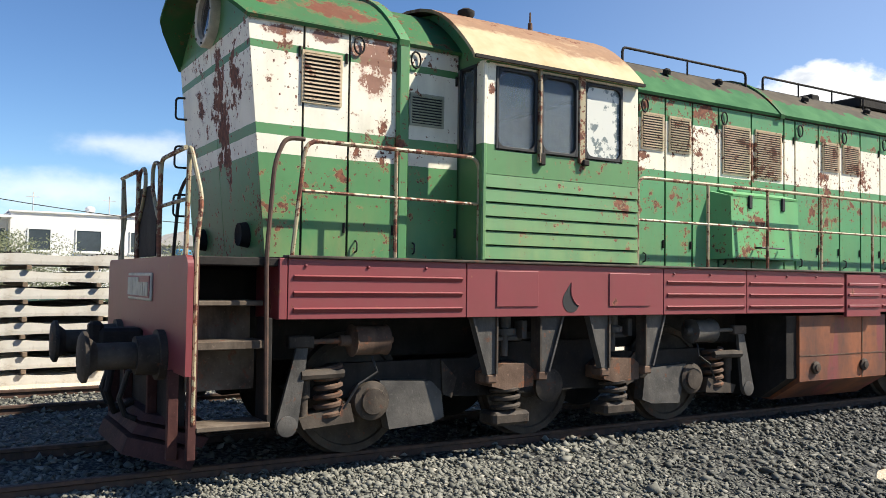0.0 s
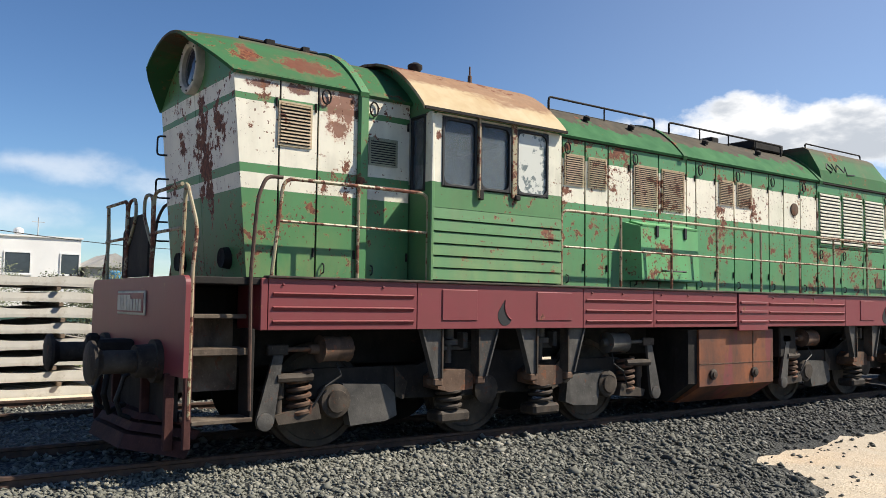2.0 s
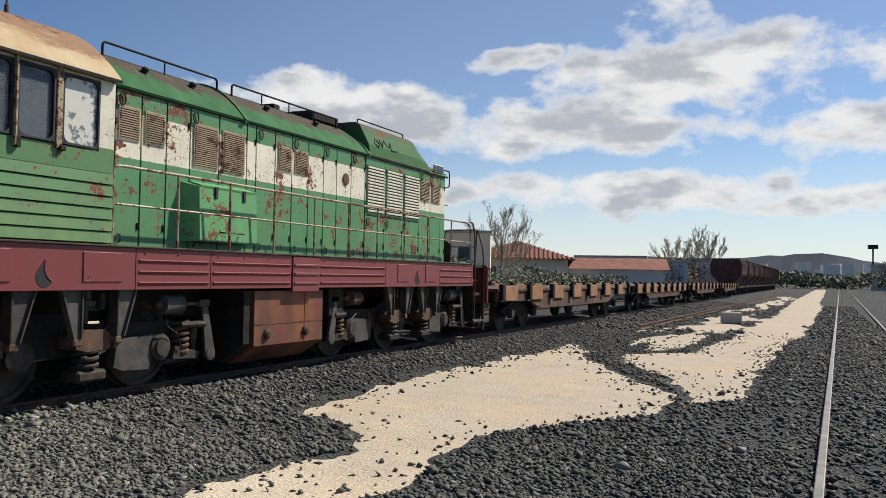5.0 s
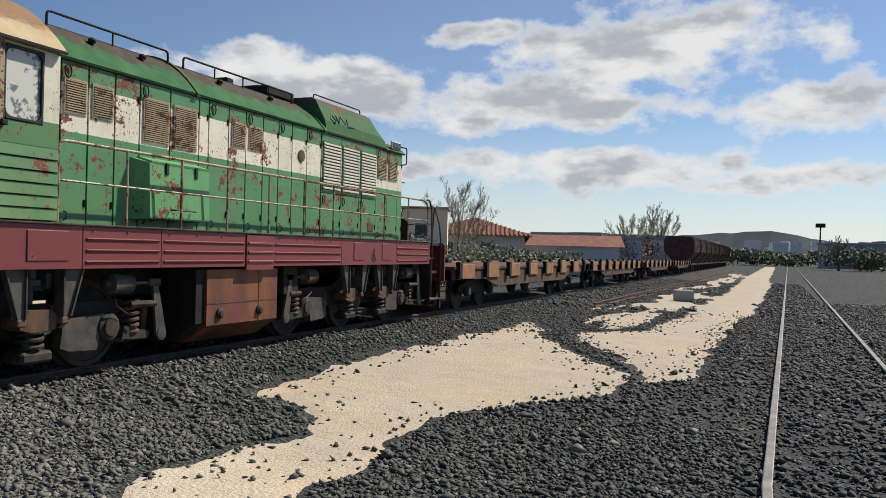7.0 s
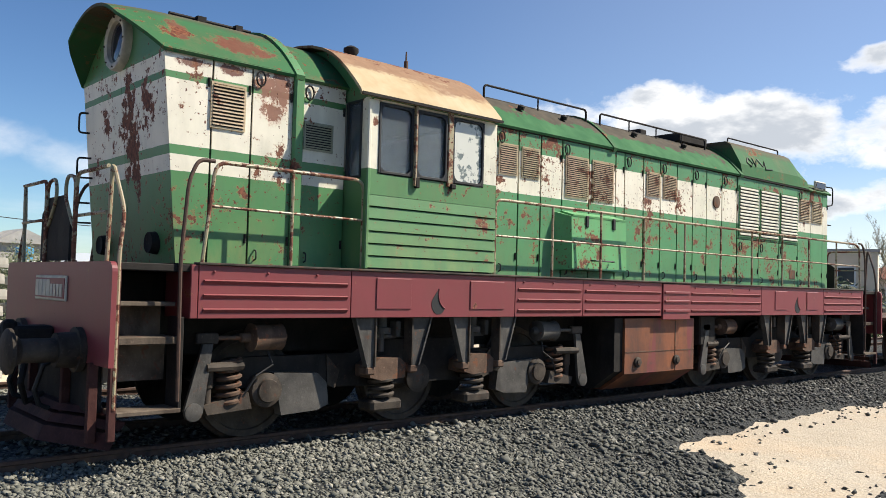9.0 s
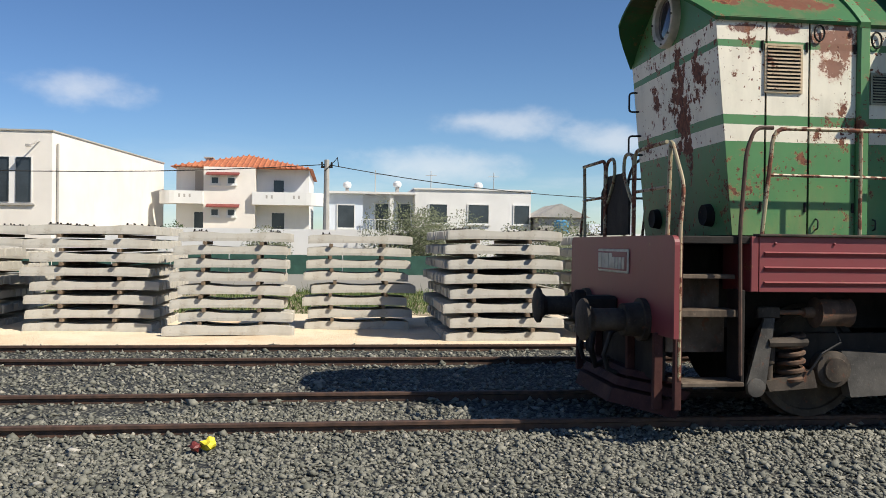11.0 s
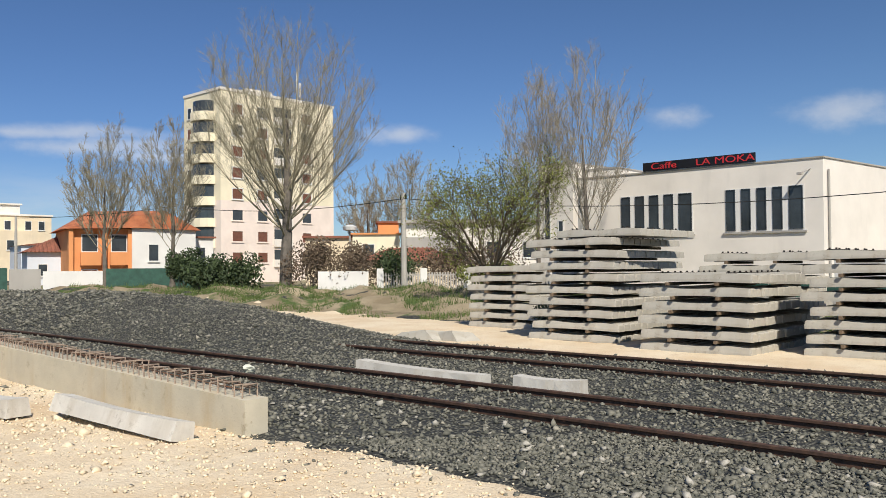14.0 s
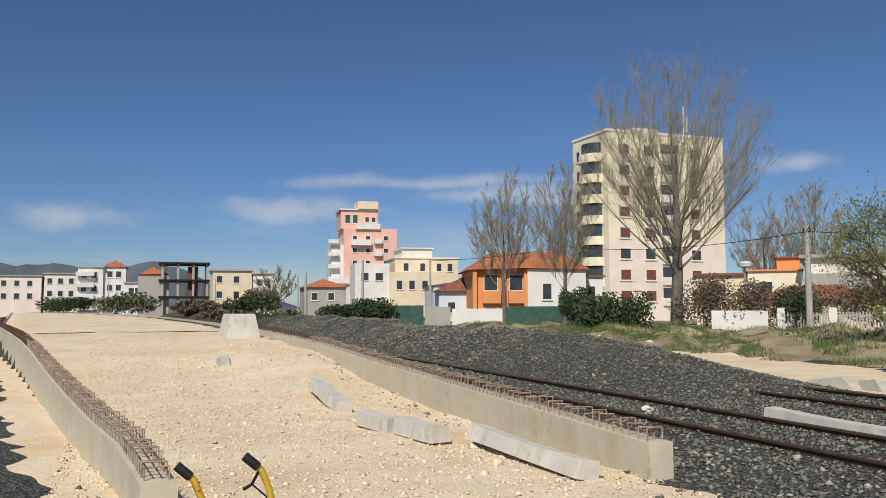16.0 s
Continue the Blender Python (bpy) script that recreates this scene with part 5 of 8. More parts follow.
P("roof_rib", shell(lambda y: 8.05, lambda y: 8.13, 1.07, 3.84, 4.45, .05), "roof_green", "", True)
P("long_hood_roof", shell(lambda y: 8.12, lambda y: 11.70, 1.05, 3.84, 4.42), "hood_top", "arched hood roof worn grey along the crown", True)
P("roof_rib", shell(lambda y: 11.69, lambda y: 11.79, 1.07, 3.84, 4.46, .05), "roof_green", "", True)
fan = [(-1.04, 3.84), (-1.0, 4.05), (-.80, 4.42), (-.70, 4.48), (.70, 4.48), (.80, 4.42), (1.0, 4.05), (1.04, 3.84)]
vs = [(11.79, y, z) for y, z in fan] + [(14.0, y, z) for y, z in fan] + [(14.36, y, 3.84 + (z - 3.84) * .66) for y, z in fan]
fs = [(k * 8 + i, k * 8 + i + 1, k * 8 + 9 + i, k * 8 + 8 + i) for k in (0, 1) for i in range(7)] + [tuple(range(8)), tuple(range(23, 15, -1)), (0, 8, 15, 7), (8, 16, 23, 15)]
P("fan_housing", B().add(vs, fs), "roof_green", "angular green radiator housing")
marks = B()
for pts in (((12.15, 4.20), (12.05, 4.10), (12.15, 4.03), (12.25, 4.10), (12.15, 4.20)), ((12.32, 4.21), (12.32, 4.05), (12.45, 4.18)), ((12.5, 4.22), (12.62, 4.08), (12.75, 4.20), (12.68, 4.04), (12.95, 4.06))):
    marks.tube([(x, -1.0 + (z - 4.05) * .54 - .006, z) for x, z in pts], .012, 4)
P("scrawl", marks, "rubber", "dark scrawled paint strokes")
P("end_roof", shell(lambda y: 14.36, lambda y: 15.33, 1.05, 3.82, 4.10, p=3.5), "roof_green", "low end roof with rounded shoulders", True)
lp = P("end_lamp", B().box(14.62, 15.1, -1.045, -1.0, 3.86, 4.04, .02), "rim", "long lamp glass in the end roof")
part("lens", B().box(14.66, 15.06, -1.052, -1.04, 3.89, 4.01, .01), M["lens"], lp)
for a, c in ((5.86, 8.02), (8.36, 11.35)):
    P("roof_rail", pipe([(a, -.55, 4.20), (a, -.55, 4.46), (c, -.55, 4.46), (c, -.55, 4.20)], .016, .06), "black_steel", "thin black roof rail")
    n = int((c - a) / .72)
    for i in range(1, n):
        x = a + (c - a) * i / n
        P("rail_post", B().tube([(x, -.55, 4.18), (x, -.55, 4.46)], .012, 6), "black_steel")
    P("roof_rail", pipe([(a, .55, 4.20), (a, .55, 4.46), (c, .55, 4.46), (c, .55, 4.20)], .016, .06), "black_steel")
P("roof_rail", pipe([(12.0, -.62, 4.44), (12.0, -.62, 4.58), (13.9, -.62, 4.58), (13.9, -.62, 4.44)], .014, .05), "black_steel")
P("exhaust_deck", B().box(10.7, 11.6, -.45, .45, 4.36, 4.52, .02).box(9.9, 10.1, -.2, .2, 4.38, 4.50, .02), "black_steel")
for x in (6.4, 7.3, 9.0, 10.4):
    P("roof_lug", B().lathe([(0, .05), (.05, .05), (.07, .02)], (x, -.72, 4.18), (0, -.4, 1), 10), "black_steel")
P("end_ladder", pipe([(15.30, -.95, 3.98), (15.55, -.98, 3.98), (15.55, -.98, 3.62), (15.32, -.95, 3.58)], .014, .06).tube([(15.3, -.95, 3.2), (15.48, -.97, 3.2)], .012, 6), "black_steel")

# battery box on the walkway
bx = B().add([(6.80, -1.0, 2.0), (8.16, -1.0, 2.0), (8.16, -1.0, 2.80), (6.80, -1.0, 2.80), (6.92, -1.255, 2.01), (8.14, -1.255, 2.01), (8.14, -1.225, 2.735), (6.92, -1.225, 2.735)],
             [(0, 3, 2, 1), (4, 5, 6, 7), (0, 1, 5, 4), (3, 7, 6, 2), (0, 4, 7, 3), (1, 2, 6, 5)])
bat = P("battery_box", bx, "box_green", "chipped green battery box on the walkway")
part("lid", B().add([(6.95, -1.002, 2.80), (8.14, -1.002, 2.80), (8.14, -1.23, 2.735), (6.95, -1.23, 2.735), (6.95, -1.002, 2.825), (8.14, -1.002, 2.825), (8.14, -1.235, 2.76), (6.95, -1.235, 2.76)],
                    [(0, 1, 2, 3), (4, 7, 6, 5), (0, 4, 5, 1), (3, 2, 6, 7), (0, 3, 7, 4), (1, 5, 6, 2)]), M["box_green"], bat)
for x in (7.25, 7.85):
    part("hasp", B().box(x - .03, x + .03, -1.25, -1.20, 2.60, 2.76, .008), M["rubber"], bat)
part("grab_bar", pipe([(7.3, -1.27, 2.14), (7.3, -1.34, 2.14), (7.75, -1.34, 2.14), (7.75, -1.27, 2.14)], .012, .04, 6), M["rubber"], bat)

# walkway handrails
for s in (-1, 1):
    y = s * 1.45
    P("handrail", pipe([(1.50, y, 1.89), (1.60, y, 2.82), (3.27, y, 2.82), (3.27, y, 1.89)], .019, .12), "rail_cream", "cream walkway handrail with rust")
    P("handrail", B().tube([(1.55, y, 2.41), (3.27, y, 2.40)], .015, 6), "rail_cream")
    P("handrail_post", B().tube([(2.42, y, 1.89), (2.42, y, 2.82)], .017, 8), "rail_cream")
    P("handrail", pipe([(5.23, y, 1.89), (5.23, y, 2.80), (15.55, y, 2.80), (15.72, y, 2.72), (15.74, y, 1.89)], .019, .12), "rail_cream", "long cream walkway handrail with rust")
    P("handrail", B().tube([(5.23, y, 2.36), (15.70, y, 2.36)], .015, 6), "rail_cream")
    for x in (6.28, 7.28, 8.28, 9.34, 10.38, 11.38, 12.45, 13.48, 14.65):
        P("handrail_post", B().tube([(x, y, 1.89), (x, y, 2.80)], .017, 8), "rail_cream")

# fuel tank
tk = P("fuel_tank", B().prism([(-1.40, .56), (-1.40, 1.345), (1.40, 1.345), (1.40, .56), (1.0, .30), (-1.0, .30)], "x", 7.93, 9.70), "tank", "rust-streaked brown fuel tank")
for x in (8.22, 9.20):
    part("filler_boss", B().lathe([(0, .075), (.03, .075), (.04, .05), (.055, .045), (.06, .015)], (x, -1.40, .72), (0, -1, 0), 16), M["dirty_steel"], tk, "", True)
# The end towards the nose is black instead of rusty brown.
part("end_plate", B().prism([(-1.36, .60), (-1.36, 1.345), (1.36, 1.345), (1.36, .60), (.98, .33), (-.98, .33)], "x", 7.74, 7.928), M["black_steel"], tk, "black end plate of the tank")
part("weld_seam", B().box(9.18, 9.20, -1.406, -1.398, .56, 1.345).box(7.93, 9.70, -1.406, -1.398, .86, .872), M["rust_steel"], tk)
P("rear_box", B().box(10.05, 10.5, -1.3, -1.0, .9, 1.38, .02), "black_steel")


# bogies
def spring(x, y, z0, z1, r=.115, turns=5):
    n = turns * 12
    return B().tube([(x + r * math.cos(i / 12 * 6.283), y + r * math.sin(i / 12 * 6.283), z0 + (z1 - z0) * i / n) for i in range(n + 1)], .024, 6)


def bogie(xc):
    bar = [(xc - 2.75, .80), (xc - 2.3, .98), (xc - .9, .98), (xc - .6, 1.12), (xc + .6, 1.12), (xc + .9, .98), (xc + 2.3, .98), (xc + 2.75, .80), (xc + 2.6, .70), (xc + .8, .62), (xc - .8, .62), (xc - 2.6, .70)]
    bg = P("bogie", B().box(xc - .3, xc + .3, -.98, .98, .7, .95, .02), "black_steel", "sooty three-axle bogie")
    S = lambda name, b, m, label="", sm=False: part(name, b, M[m], bg, label, sm)
    for y0 in (-1.08, .98):
        S("side_frame", B().prism(bar, "y", y0, y0 + .10), "black_steel", "heavy sooty bogie side frame")
    for x0 in (xc - 1.4, xc + 1.1):
        S("cross_beam", B().box(x0, x0 + .3, -.98, .98, .7, .9, .02), "black_steel")
    for k in (-2, 0, 2):
        x = xc + k
        S("axle", B().tube([(x, -1.0, .675), (x, 1.0, .675)], .085, 12), "black_steel")
        for s in (-1, 1):
            # Wheels on the far side take the darker black_steel.
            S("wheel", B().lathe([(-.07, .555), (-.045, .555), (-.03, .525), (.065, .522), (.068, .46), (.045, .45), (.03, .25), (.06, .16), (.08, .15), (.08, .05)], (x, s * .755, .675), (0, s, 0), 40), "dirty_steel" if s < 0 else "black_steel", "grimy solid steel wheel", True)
    for s in (-1, 1):
        Y = lambda a, c: (min(s * a, s * c), max(s * a, s * c))
        for e in (-1, 1):
            ax = xc + 2 * e
            # axle box with arm
            S("axle_box", B().lathe([(0, .17), (.10, .175), (.13, .165), (.145, .12), (.17, .11), (.175, .03)], (ax - e * .02, s * 1.08, .66), (0, s, 0), 22), "dirty_steel", "round bolted axle box", True)
            arm = [(ax - e * .10, .83), (ax - e * .62, .80), (ax - e * .73, .70), (ax - e * .76, .47), (ax - e * .62, .42), (ax - e * .20, .40)]
            S("axle_arm", B().prism(arm, "y", *Y(1.06, 1.19)), "grey_steel", "flat grey axle arm with rust")
            S("spring_seat", B().prism([(ax + e * .16, .50), (ax + e * .62, .47), (ax + e * .66, .56), (ax + e * .20, .66)], "y", *Y(1.02, 1.24)), "dirty_steel")
            sp = spring(ax + e * .37, s * 1.15, .52, .98, .105, 6)
            S("coil_spring", sp, "rust_steel", "dusty coil spring", True)
            S("damper", B().lathe([(0, .045), (.2, .045), (.2, .06), (.42, .06)], (ax + e * .60, s * 1.16, .52), (0, 0, 1), 12), "dirty_steel", "", True)
            # brake gear
            cx = ax + e * .06
            S("brake_cylinder", B().lathe([(-.24, .03), (-.19, .06), (-.17, .135), (-.15, .125), (.13, .125), (.15, .14), (.17, .05), (.26, .045), (.27, .022), (.56, .022)], (cx, s * 1.26, 1.19), (e, 0, 0), 20), "grey_steel" if e > 0 else "rust_steel", "small brake cylinder with a push rod", True)
            S("clevis", B().box(min(cx + e * .50, cx + e * .72), max(cx + e * .50, cx + e * .72), *Y(1.22, 1.30), 1.14, 1.24, .01), "dirty_steel")
            lev = [(cx + e * .66, 1.14), (cx + e * .56, 1.14), (cx + e * .64, .50), (cx + e * .80, .46), (cx + e * .82, .54)]
            S("brake_lever", B().prism(lev, "y", *Y(1.27, 1.31)), "grey_steel", "long slanting brake lever")
            S("lever_boss", B().lathe([(0, .085), (.05, .085), (.06, .05)], (cx + e * .73, s * 1.27, .52), (0, s, 0), 14), "grey_steel", "", True)
            S("tie_rod", B().tube([(cx + e * .62, s * 1.29, .92), (cx + e * .22, s * 1.24, .92)], .045, 8), "dirty_steel")
            S("brake_hose", B().tube([(cx - e * .05, s * 1.25, 1.05), (cx - e * .08, s * 1.3, .92), (cx + e * .1, s * 1.3, .82), (cx + e * .22, s * 1.27, .62)], .011, 5), "rubber")
            S("guard_bracket", B().prism([(ax - e * .78, .98), (ax - e * .95, .80), (ax - e * .90, .62), (ax - e * .80, .66)], "y", *Y(1.06, 1.10)), "dirty_steel")
        # body hangers and secondary springs
        for hx in (xc - .58, xc + .79):
            for d in (-1, 1):
                inner, wide, foot = hx + d * .26, hx + d * .51, hx + d * .34
                S("hanger", B().prism([(inner, 1.384), (wide, 1.384), (foot, .86), (inner, .86)], "y", *Y(1.395, 1.42)), "grey_steel", "tapered steel hanger plate")
                S("hanger_flange", B().prism([(wide, 1.384), (wide + d * .02, 1.384), (foot + d * .02, .86), (foot, .86)], "y", *Y(1.37, 1.45)), "grey_steel")
                S("hanger_flange", B().box(min(inner, inner - d * .018), max(inner, inner - d * .018), *Y(1.30, 1.445), .86, 1.384), "dirty_steel")
                S("hanger_bolt", B().box(min(hx + d * .23, hx + d * .35), max(hx + d * .23, hx + d * .35), *Y(1.27, 1.43), .775, .86, .015), "rust_steel")
            S("spring_cap", B().prism([(hx - .25, .74), (hx - .25, .86), (hx - .12, .94), (hx + .14, .94), (hx + .23, .88), (hx + .23, .72), (hx - .10, .70)], "y", *Y(1.08, 1.36)), "rust_steel", "rusty cast spring cap")
            S("coil_spring", spring(hx, s * 1.22, .48, .72, .13, 3), "dirty_steel", "", True)
            S("spring_pan", B().box(hx - .2, hx + .22, *Y(1.06, 1.34), .36, .49, .03), "dirty_steel")
            S("suspension_rod", B().lathe([(0, .035), (.2, .035), (.2, .11), (.26, .11), (.27, .06), (.40, .06)], (hx, s * 1.2, 1.0), (0, 0, 1), 14), "grey_steel", "", True)
            S("yoke", B().box(hx - .2, hx - .14, *Y(1.16, 1.30), 1.16, 1.34, .01).box(hx + .14, hx + .2, *Y(1.16, 1.30), 1.16, 1.34, .01).box(hx - .2, hx + .2, *Y(1.16, 1.22), 1.14, 1.19, .01), "grey_steel")
        S("axle_box", B().lathe([(0, .16), (.06, .17), (.08, .12), (.10, .05)], (xc + .02, s * 1.08, .68), (0, s, 0), 18), "dirty_steel", "", True)


bogie(4.33)
bogie(12.92)


# ---- sleeper stacks ----
def sleeper_mesh(name, length, material):
    half = length / 2
    st = [(-half, .150, .10), (-half + .04, .168, .105), (-half * .66, .192, .105), (-half * .48, .190, .10), (-half * .28, .168, .088), (0, .158, .085)]
    st += [(-x, h, w) for x, h, w in st[-2::-1]]
    vs = []
    for x, h, w in st:
        lift = .02 * math.cos(x / half * math.pi / 2)
        vs += [(x, -w - .035, lift), (x, -w - .03, .06 + lift * .5), (x, -w, h), (x, w, h), (x, w + .03, .06 + lift * .5), (x, w + .035, lift)]
    n = len(st)
    fs = [(i * 6 + j, i * 6 + (j + 1) % 6, i * 6 + 6 + (j + 1) % 6, i * 6 + 6 + j) for i in range(n - 1) for j in range(6)]
    return B().add(vs, fs + [tuple(range(6)), tuple(range(6 * n - 1, 6 * n - 7, -1))]).mesh(name, material)


SLEEPER = sleeper_mesh("concrete_sleeper", 2.42, M["concrete"])
SLEEPER_SHORT = sleeper_mesh("concrete_sleeper", 2.14, M["concrete"])
SPACER = {}


def child(name, me, parent, m):
    ob = new(name, me)
    ob.parent = parent
    ob.matrix_basis = m
    return ob


def clip_mesh():
    b = B().box(-.09, .09, -.06, .06, 0, .02, .004).box(-.08, -.05, -.03, .03, .02, .05, .008).box(.05, .08, -.03, .03, .02, .05, .008)
    return b.mesh("rail_clip", M["black_steel"])


CLIP = clip_mesh()


def stack(x0, x1, y, layers, deep, top, label, turn=0.0, pieces=None):
    length = x1 - x0
    me = SLEEPER if length > 2.25 else SLEEPER_SHORT
    owner = thing("sleeper_stack", ((x0 + x1) / 2, y, -.03), label, "sleeper stack", "stacks of concrete sleepers")
    owner.rotation_euler.z = radians(turn)
    pitch = (top + .03) / layers
    reach = deep * .285
    if deep not in SPACER:
        SPACER[deep] = B().box(-.035, .035, -.02, reach - .02, 0, .066, .006).mesh("wooden_spacer", M["spacer"])
    for k in range(layers):
        off = dice.uniform(-.05, .05) + (.06 if k % 2 else -.03)
        tilt = dice.uniform(-.5, .5)
        for d in (-.52, .52):
            if k:
                child("wooden_spacer", SPACER[deep], owner, pose(d + dice.uniform(-.06, .06), -.03, k * pitch - .062, 0, 0, dice.uniform(-1.5, 1.5)))
        n = deep if not pieces else pieces.get(k, deep)
        for j in range(n):
            child("concrete_sleeper", me, owner, pose(off + dice.uniform(-.025, .025), .14 + j * .285, k * pitch, dice.uniform(-.4, .4), tilt + dice.uniform(-.3, .3), dice.uniform(-.5, .5)))
            if k == layers - 1 and j % 2 == 0:
                for d in (-.72, .72):
                    child("rail_clip", CLIP, owner, pose(off + d, .14 + j * .285, k * pitch + .185, 0, 0, dice.uniform(-4, 4)))
    return owner


stack(-18.95, -16.5, 11.0, 7, 5, 1.90, "low stack of pale grey concrete railway sleepers on spacers")
h = stack(-14.9, -12.45, 8.6, 9, 13, 2.56, "tall stack of pale concrete sleepers at the end of the row", 2)
t = stack(-14.3, -11.9, 9.0, 1, 9, .22, "loose top layer of concrete sleepers on a tall stack", -2)
t.location.z = 2.49
stack(-11.25, -8.9, 7.7, 6, 10, 1.72, "six-layer stack of concrete sleepers with dark spacers")
stack(-11.4, -8.9, 10.8, 8, 6, 2.14, "stack of concrete sleepers behind a lower one", 1)
stack(-8.17, -5.71, 8.5, 8, 10, 2.14, "eight-layer stack of pale concrete sleepers", -1)
b_ = stack(-5.28, -3.14, 8.0, 8, 3, 2.02, "narrow stack of stained concrete sleepers")
stack(-2.80, -0.72, 8.9, 8, 3, 2.0, "narrow stack of concrete sleepers in half shade", 1)
stack(-.25, 1.92, 6.7, 8, 13, 2.12, "deep stack of concrete sleepers beside the locomotive")
stack(2.6, 4.8, 6.9, 8, 10, 2.05, "stack of concrete sleepers hidden behind the locomotive")


def loose_sleeper(me, m, label):
    ob = new("concrete_sleeper", me)
    ob.matrix_basis = m
    return tagged(ob, label, "sleeper", "loose concrete sleepers")


loose_sleeper(SLEEPER, pose(-4.2, 7.75, 0.0, 0, 0, 1), "stained concrete sleeper lying at the foot of a stack")
STUB = sleeper_mesh("concrete_sleeper", 1.25, M["concrete"])
HALF = sleeper_mesh("concrete_sleeper", 1.05, M["concrete"])


def worn_bar(length, wide=.27, high=.19):
    """A sleeper lying with a straight, chipped edge towards the viewer."""
    h, vs, g = length / 2, [], random.Random(int(length * 100))
    xs = [-h + length * k / 8 for k in range(9)]
    for x in xs:
        j = [g.uniform(-.012, .012) for _ in range(4)]
        dip = .025 * math.cos(x / h * math.pi / 2)
        vs += [(x, -wide / 2 + j[0], 0), (x, wide / 2 + j[1], 0), (x, wide * .40 + j[2], high - dip), (x, -wide * .40 + j[3], high - dip)]
    fs = [(i * 4 + j, i * 4 + (j + 1) % 4, i * 4 + 4 + (j + 1) % 4, i * 4 + 4 + j) for i in range(8) for j in range(4)]
    return B().add(vs, fs + [(0, 1, 2, 3), (35, 34, 33, 32)]).mesh("concrete_sleeper", M["pale_concrete"])


M["pale_concrete"] = concrete("pale_sleeper_concrete", (0.62, 0.60, 0.55))
loose_sleeper(worn_bar(1.05, .26, .21), pose(-9.0, 1.06, .06, 0, 0, 4), "broken concrete sleeper lying beside the rail")
loose_sleeper(worn_bar(2.55, .28, .20), pose(-11.4, 1.0, .05, 0, 1.5, 3), "long concrete sleeper lying along the rail")
loose_sleeper(worn_bar(2.45, .30, .21), pose(-11.50, -3.84, .03, -10, 2.0, 5), "pale concrete sleeper leaning on the platform fill")
loose_sleeper(worn_bar(1.08, .32, .22), pose(-13.40, -4.47, .04, 0, 0, 8), "broken concrete sleeper half buried in limestone")
loose_sleeper(worn_bar(.85, .30, .20), pose(-14.48, -4.72, .05, 6, 2, 14), "cracked piece of concrete sleeper on the fill")
loose_sleeper(worn_bar(2.42, .30, .22), pose(-17.6, -4.72, .13, -8, 5, -2), "concrete sleeper lying on the limestone slope")
ob = solo("concrete_block", B().add([(-.75, -.6, 0), (.75, -.6, 0), (.75, .6, 0), (-.75, .6, 0), (-.5, -.45, .9), (.5, -.45, .9), (.5, .45, .9), (-.5, .45, .9)],
          [(3, 2, 1, 0), (4, 5, 6, 7), (0, 1, 5, 4), (1, 2, 6, 5), (2, 3, 7, 6), (3, 0, 4, 7)]), M["pale_concrete"], "tapered concrete footing standing on the limestone fill", "footing")
ob.matrix_basis = pose(-33, -4.2, .72, 0, 0, 5)
ob = solo("rock", B().add([(-.45, -.2, 0), (.4, -.25, 0), (.5, .2, 0), (-.3, .3, 0), (-.2, -.1, .34), (.25, -.05, .28), (.2, .12, .3), (-.1, .15, .4)], [(3, 2, 1, 0), (4, 5, 6, 7), (0, 1, 5, 4), (1, 2, 6, 5), (2, 3, 7, 6), (3, 0, 4, 7)]),
          M["concrete"], "grey lump of broken concrete on the slope", "rock")
ob.matrix_basis = pose(-23.5, -5.9, .28)
for x, y, a in ((-17.0, 6.9, 4), (-16.2, 7.15, -12)):
    ob = solo("concrete_slab", B().add([(-.8, -.3, 0), (.7, -.35, 0), (.8, .3, 0), (-.6, .35, 0), (-.5, -.2, .16), (.3, -.25, .26), (.5, .25, .2), (-.4, .3, .12)], [(3, 2, 1, 0), (4, 5, 6, 7), (0, 1, 5, 4), (1, 2, 6, 5), (2, 3, 7, 6), (3, 0, 4, 7)]),
              M["concrete"], "broken flat concrete slab on the sandy strip", "slab", "broken slabs")
    ob.matrix_basis = pose(x, y, -.02, 0, 0, a)

# litter
M["yellow"] = simple("yellow_plastic", (0.75, 0.62, 0.04), 0.45, 0, 0.15, 20)
M["maroon"] = simple("maroon_plastic", (0.16, 0.03, 0.025), 0.5, 0, 0.2, 20)
M["white_plastic"] = simple("white_plastic", (0.72, 0.74, 0.62), 0.5, 0, 0.15, 20)


def crumple(r, seed):
    bm = bmesh.new()
    bmesh.ops.create_icosphere(bm, subdivisions=2, radius=r)
    g = random.Random(seed)
    for v in bm.verts:
        v.co *= g.uniform(.55, 1.25)
        v.co.z *= .7
    me = bpy.data.meshes.new("wrapper")
    bm.to_mesh(me)
    bm.free()
    return me


for name, mat, r, p, label in (("plastic_wrapper", "yellow", .075, (-3.22, -1.28, .10), "crumpled yellow plastic wrapper on the ballast"), ("plastic_wrapper", "maroon", .06, (-3.33, -1.30, .08), "crumpled maroon wrapper on the ballast"),
                               ("plastic_bag", "white_plastic", .10, (-14.2, -.2, .12), "small white plastic bag between the rails"), ("plastic_bag", "white_plastic", .04, (-5.9, -3.6, .05), "scrap of white plastic on gravel")):
    me = crumple(r, len(label))
    me.materials.append(M[mat])
    ob = solo(name, me, None, label, "litter")
    ob.location = p

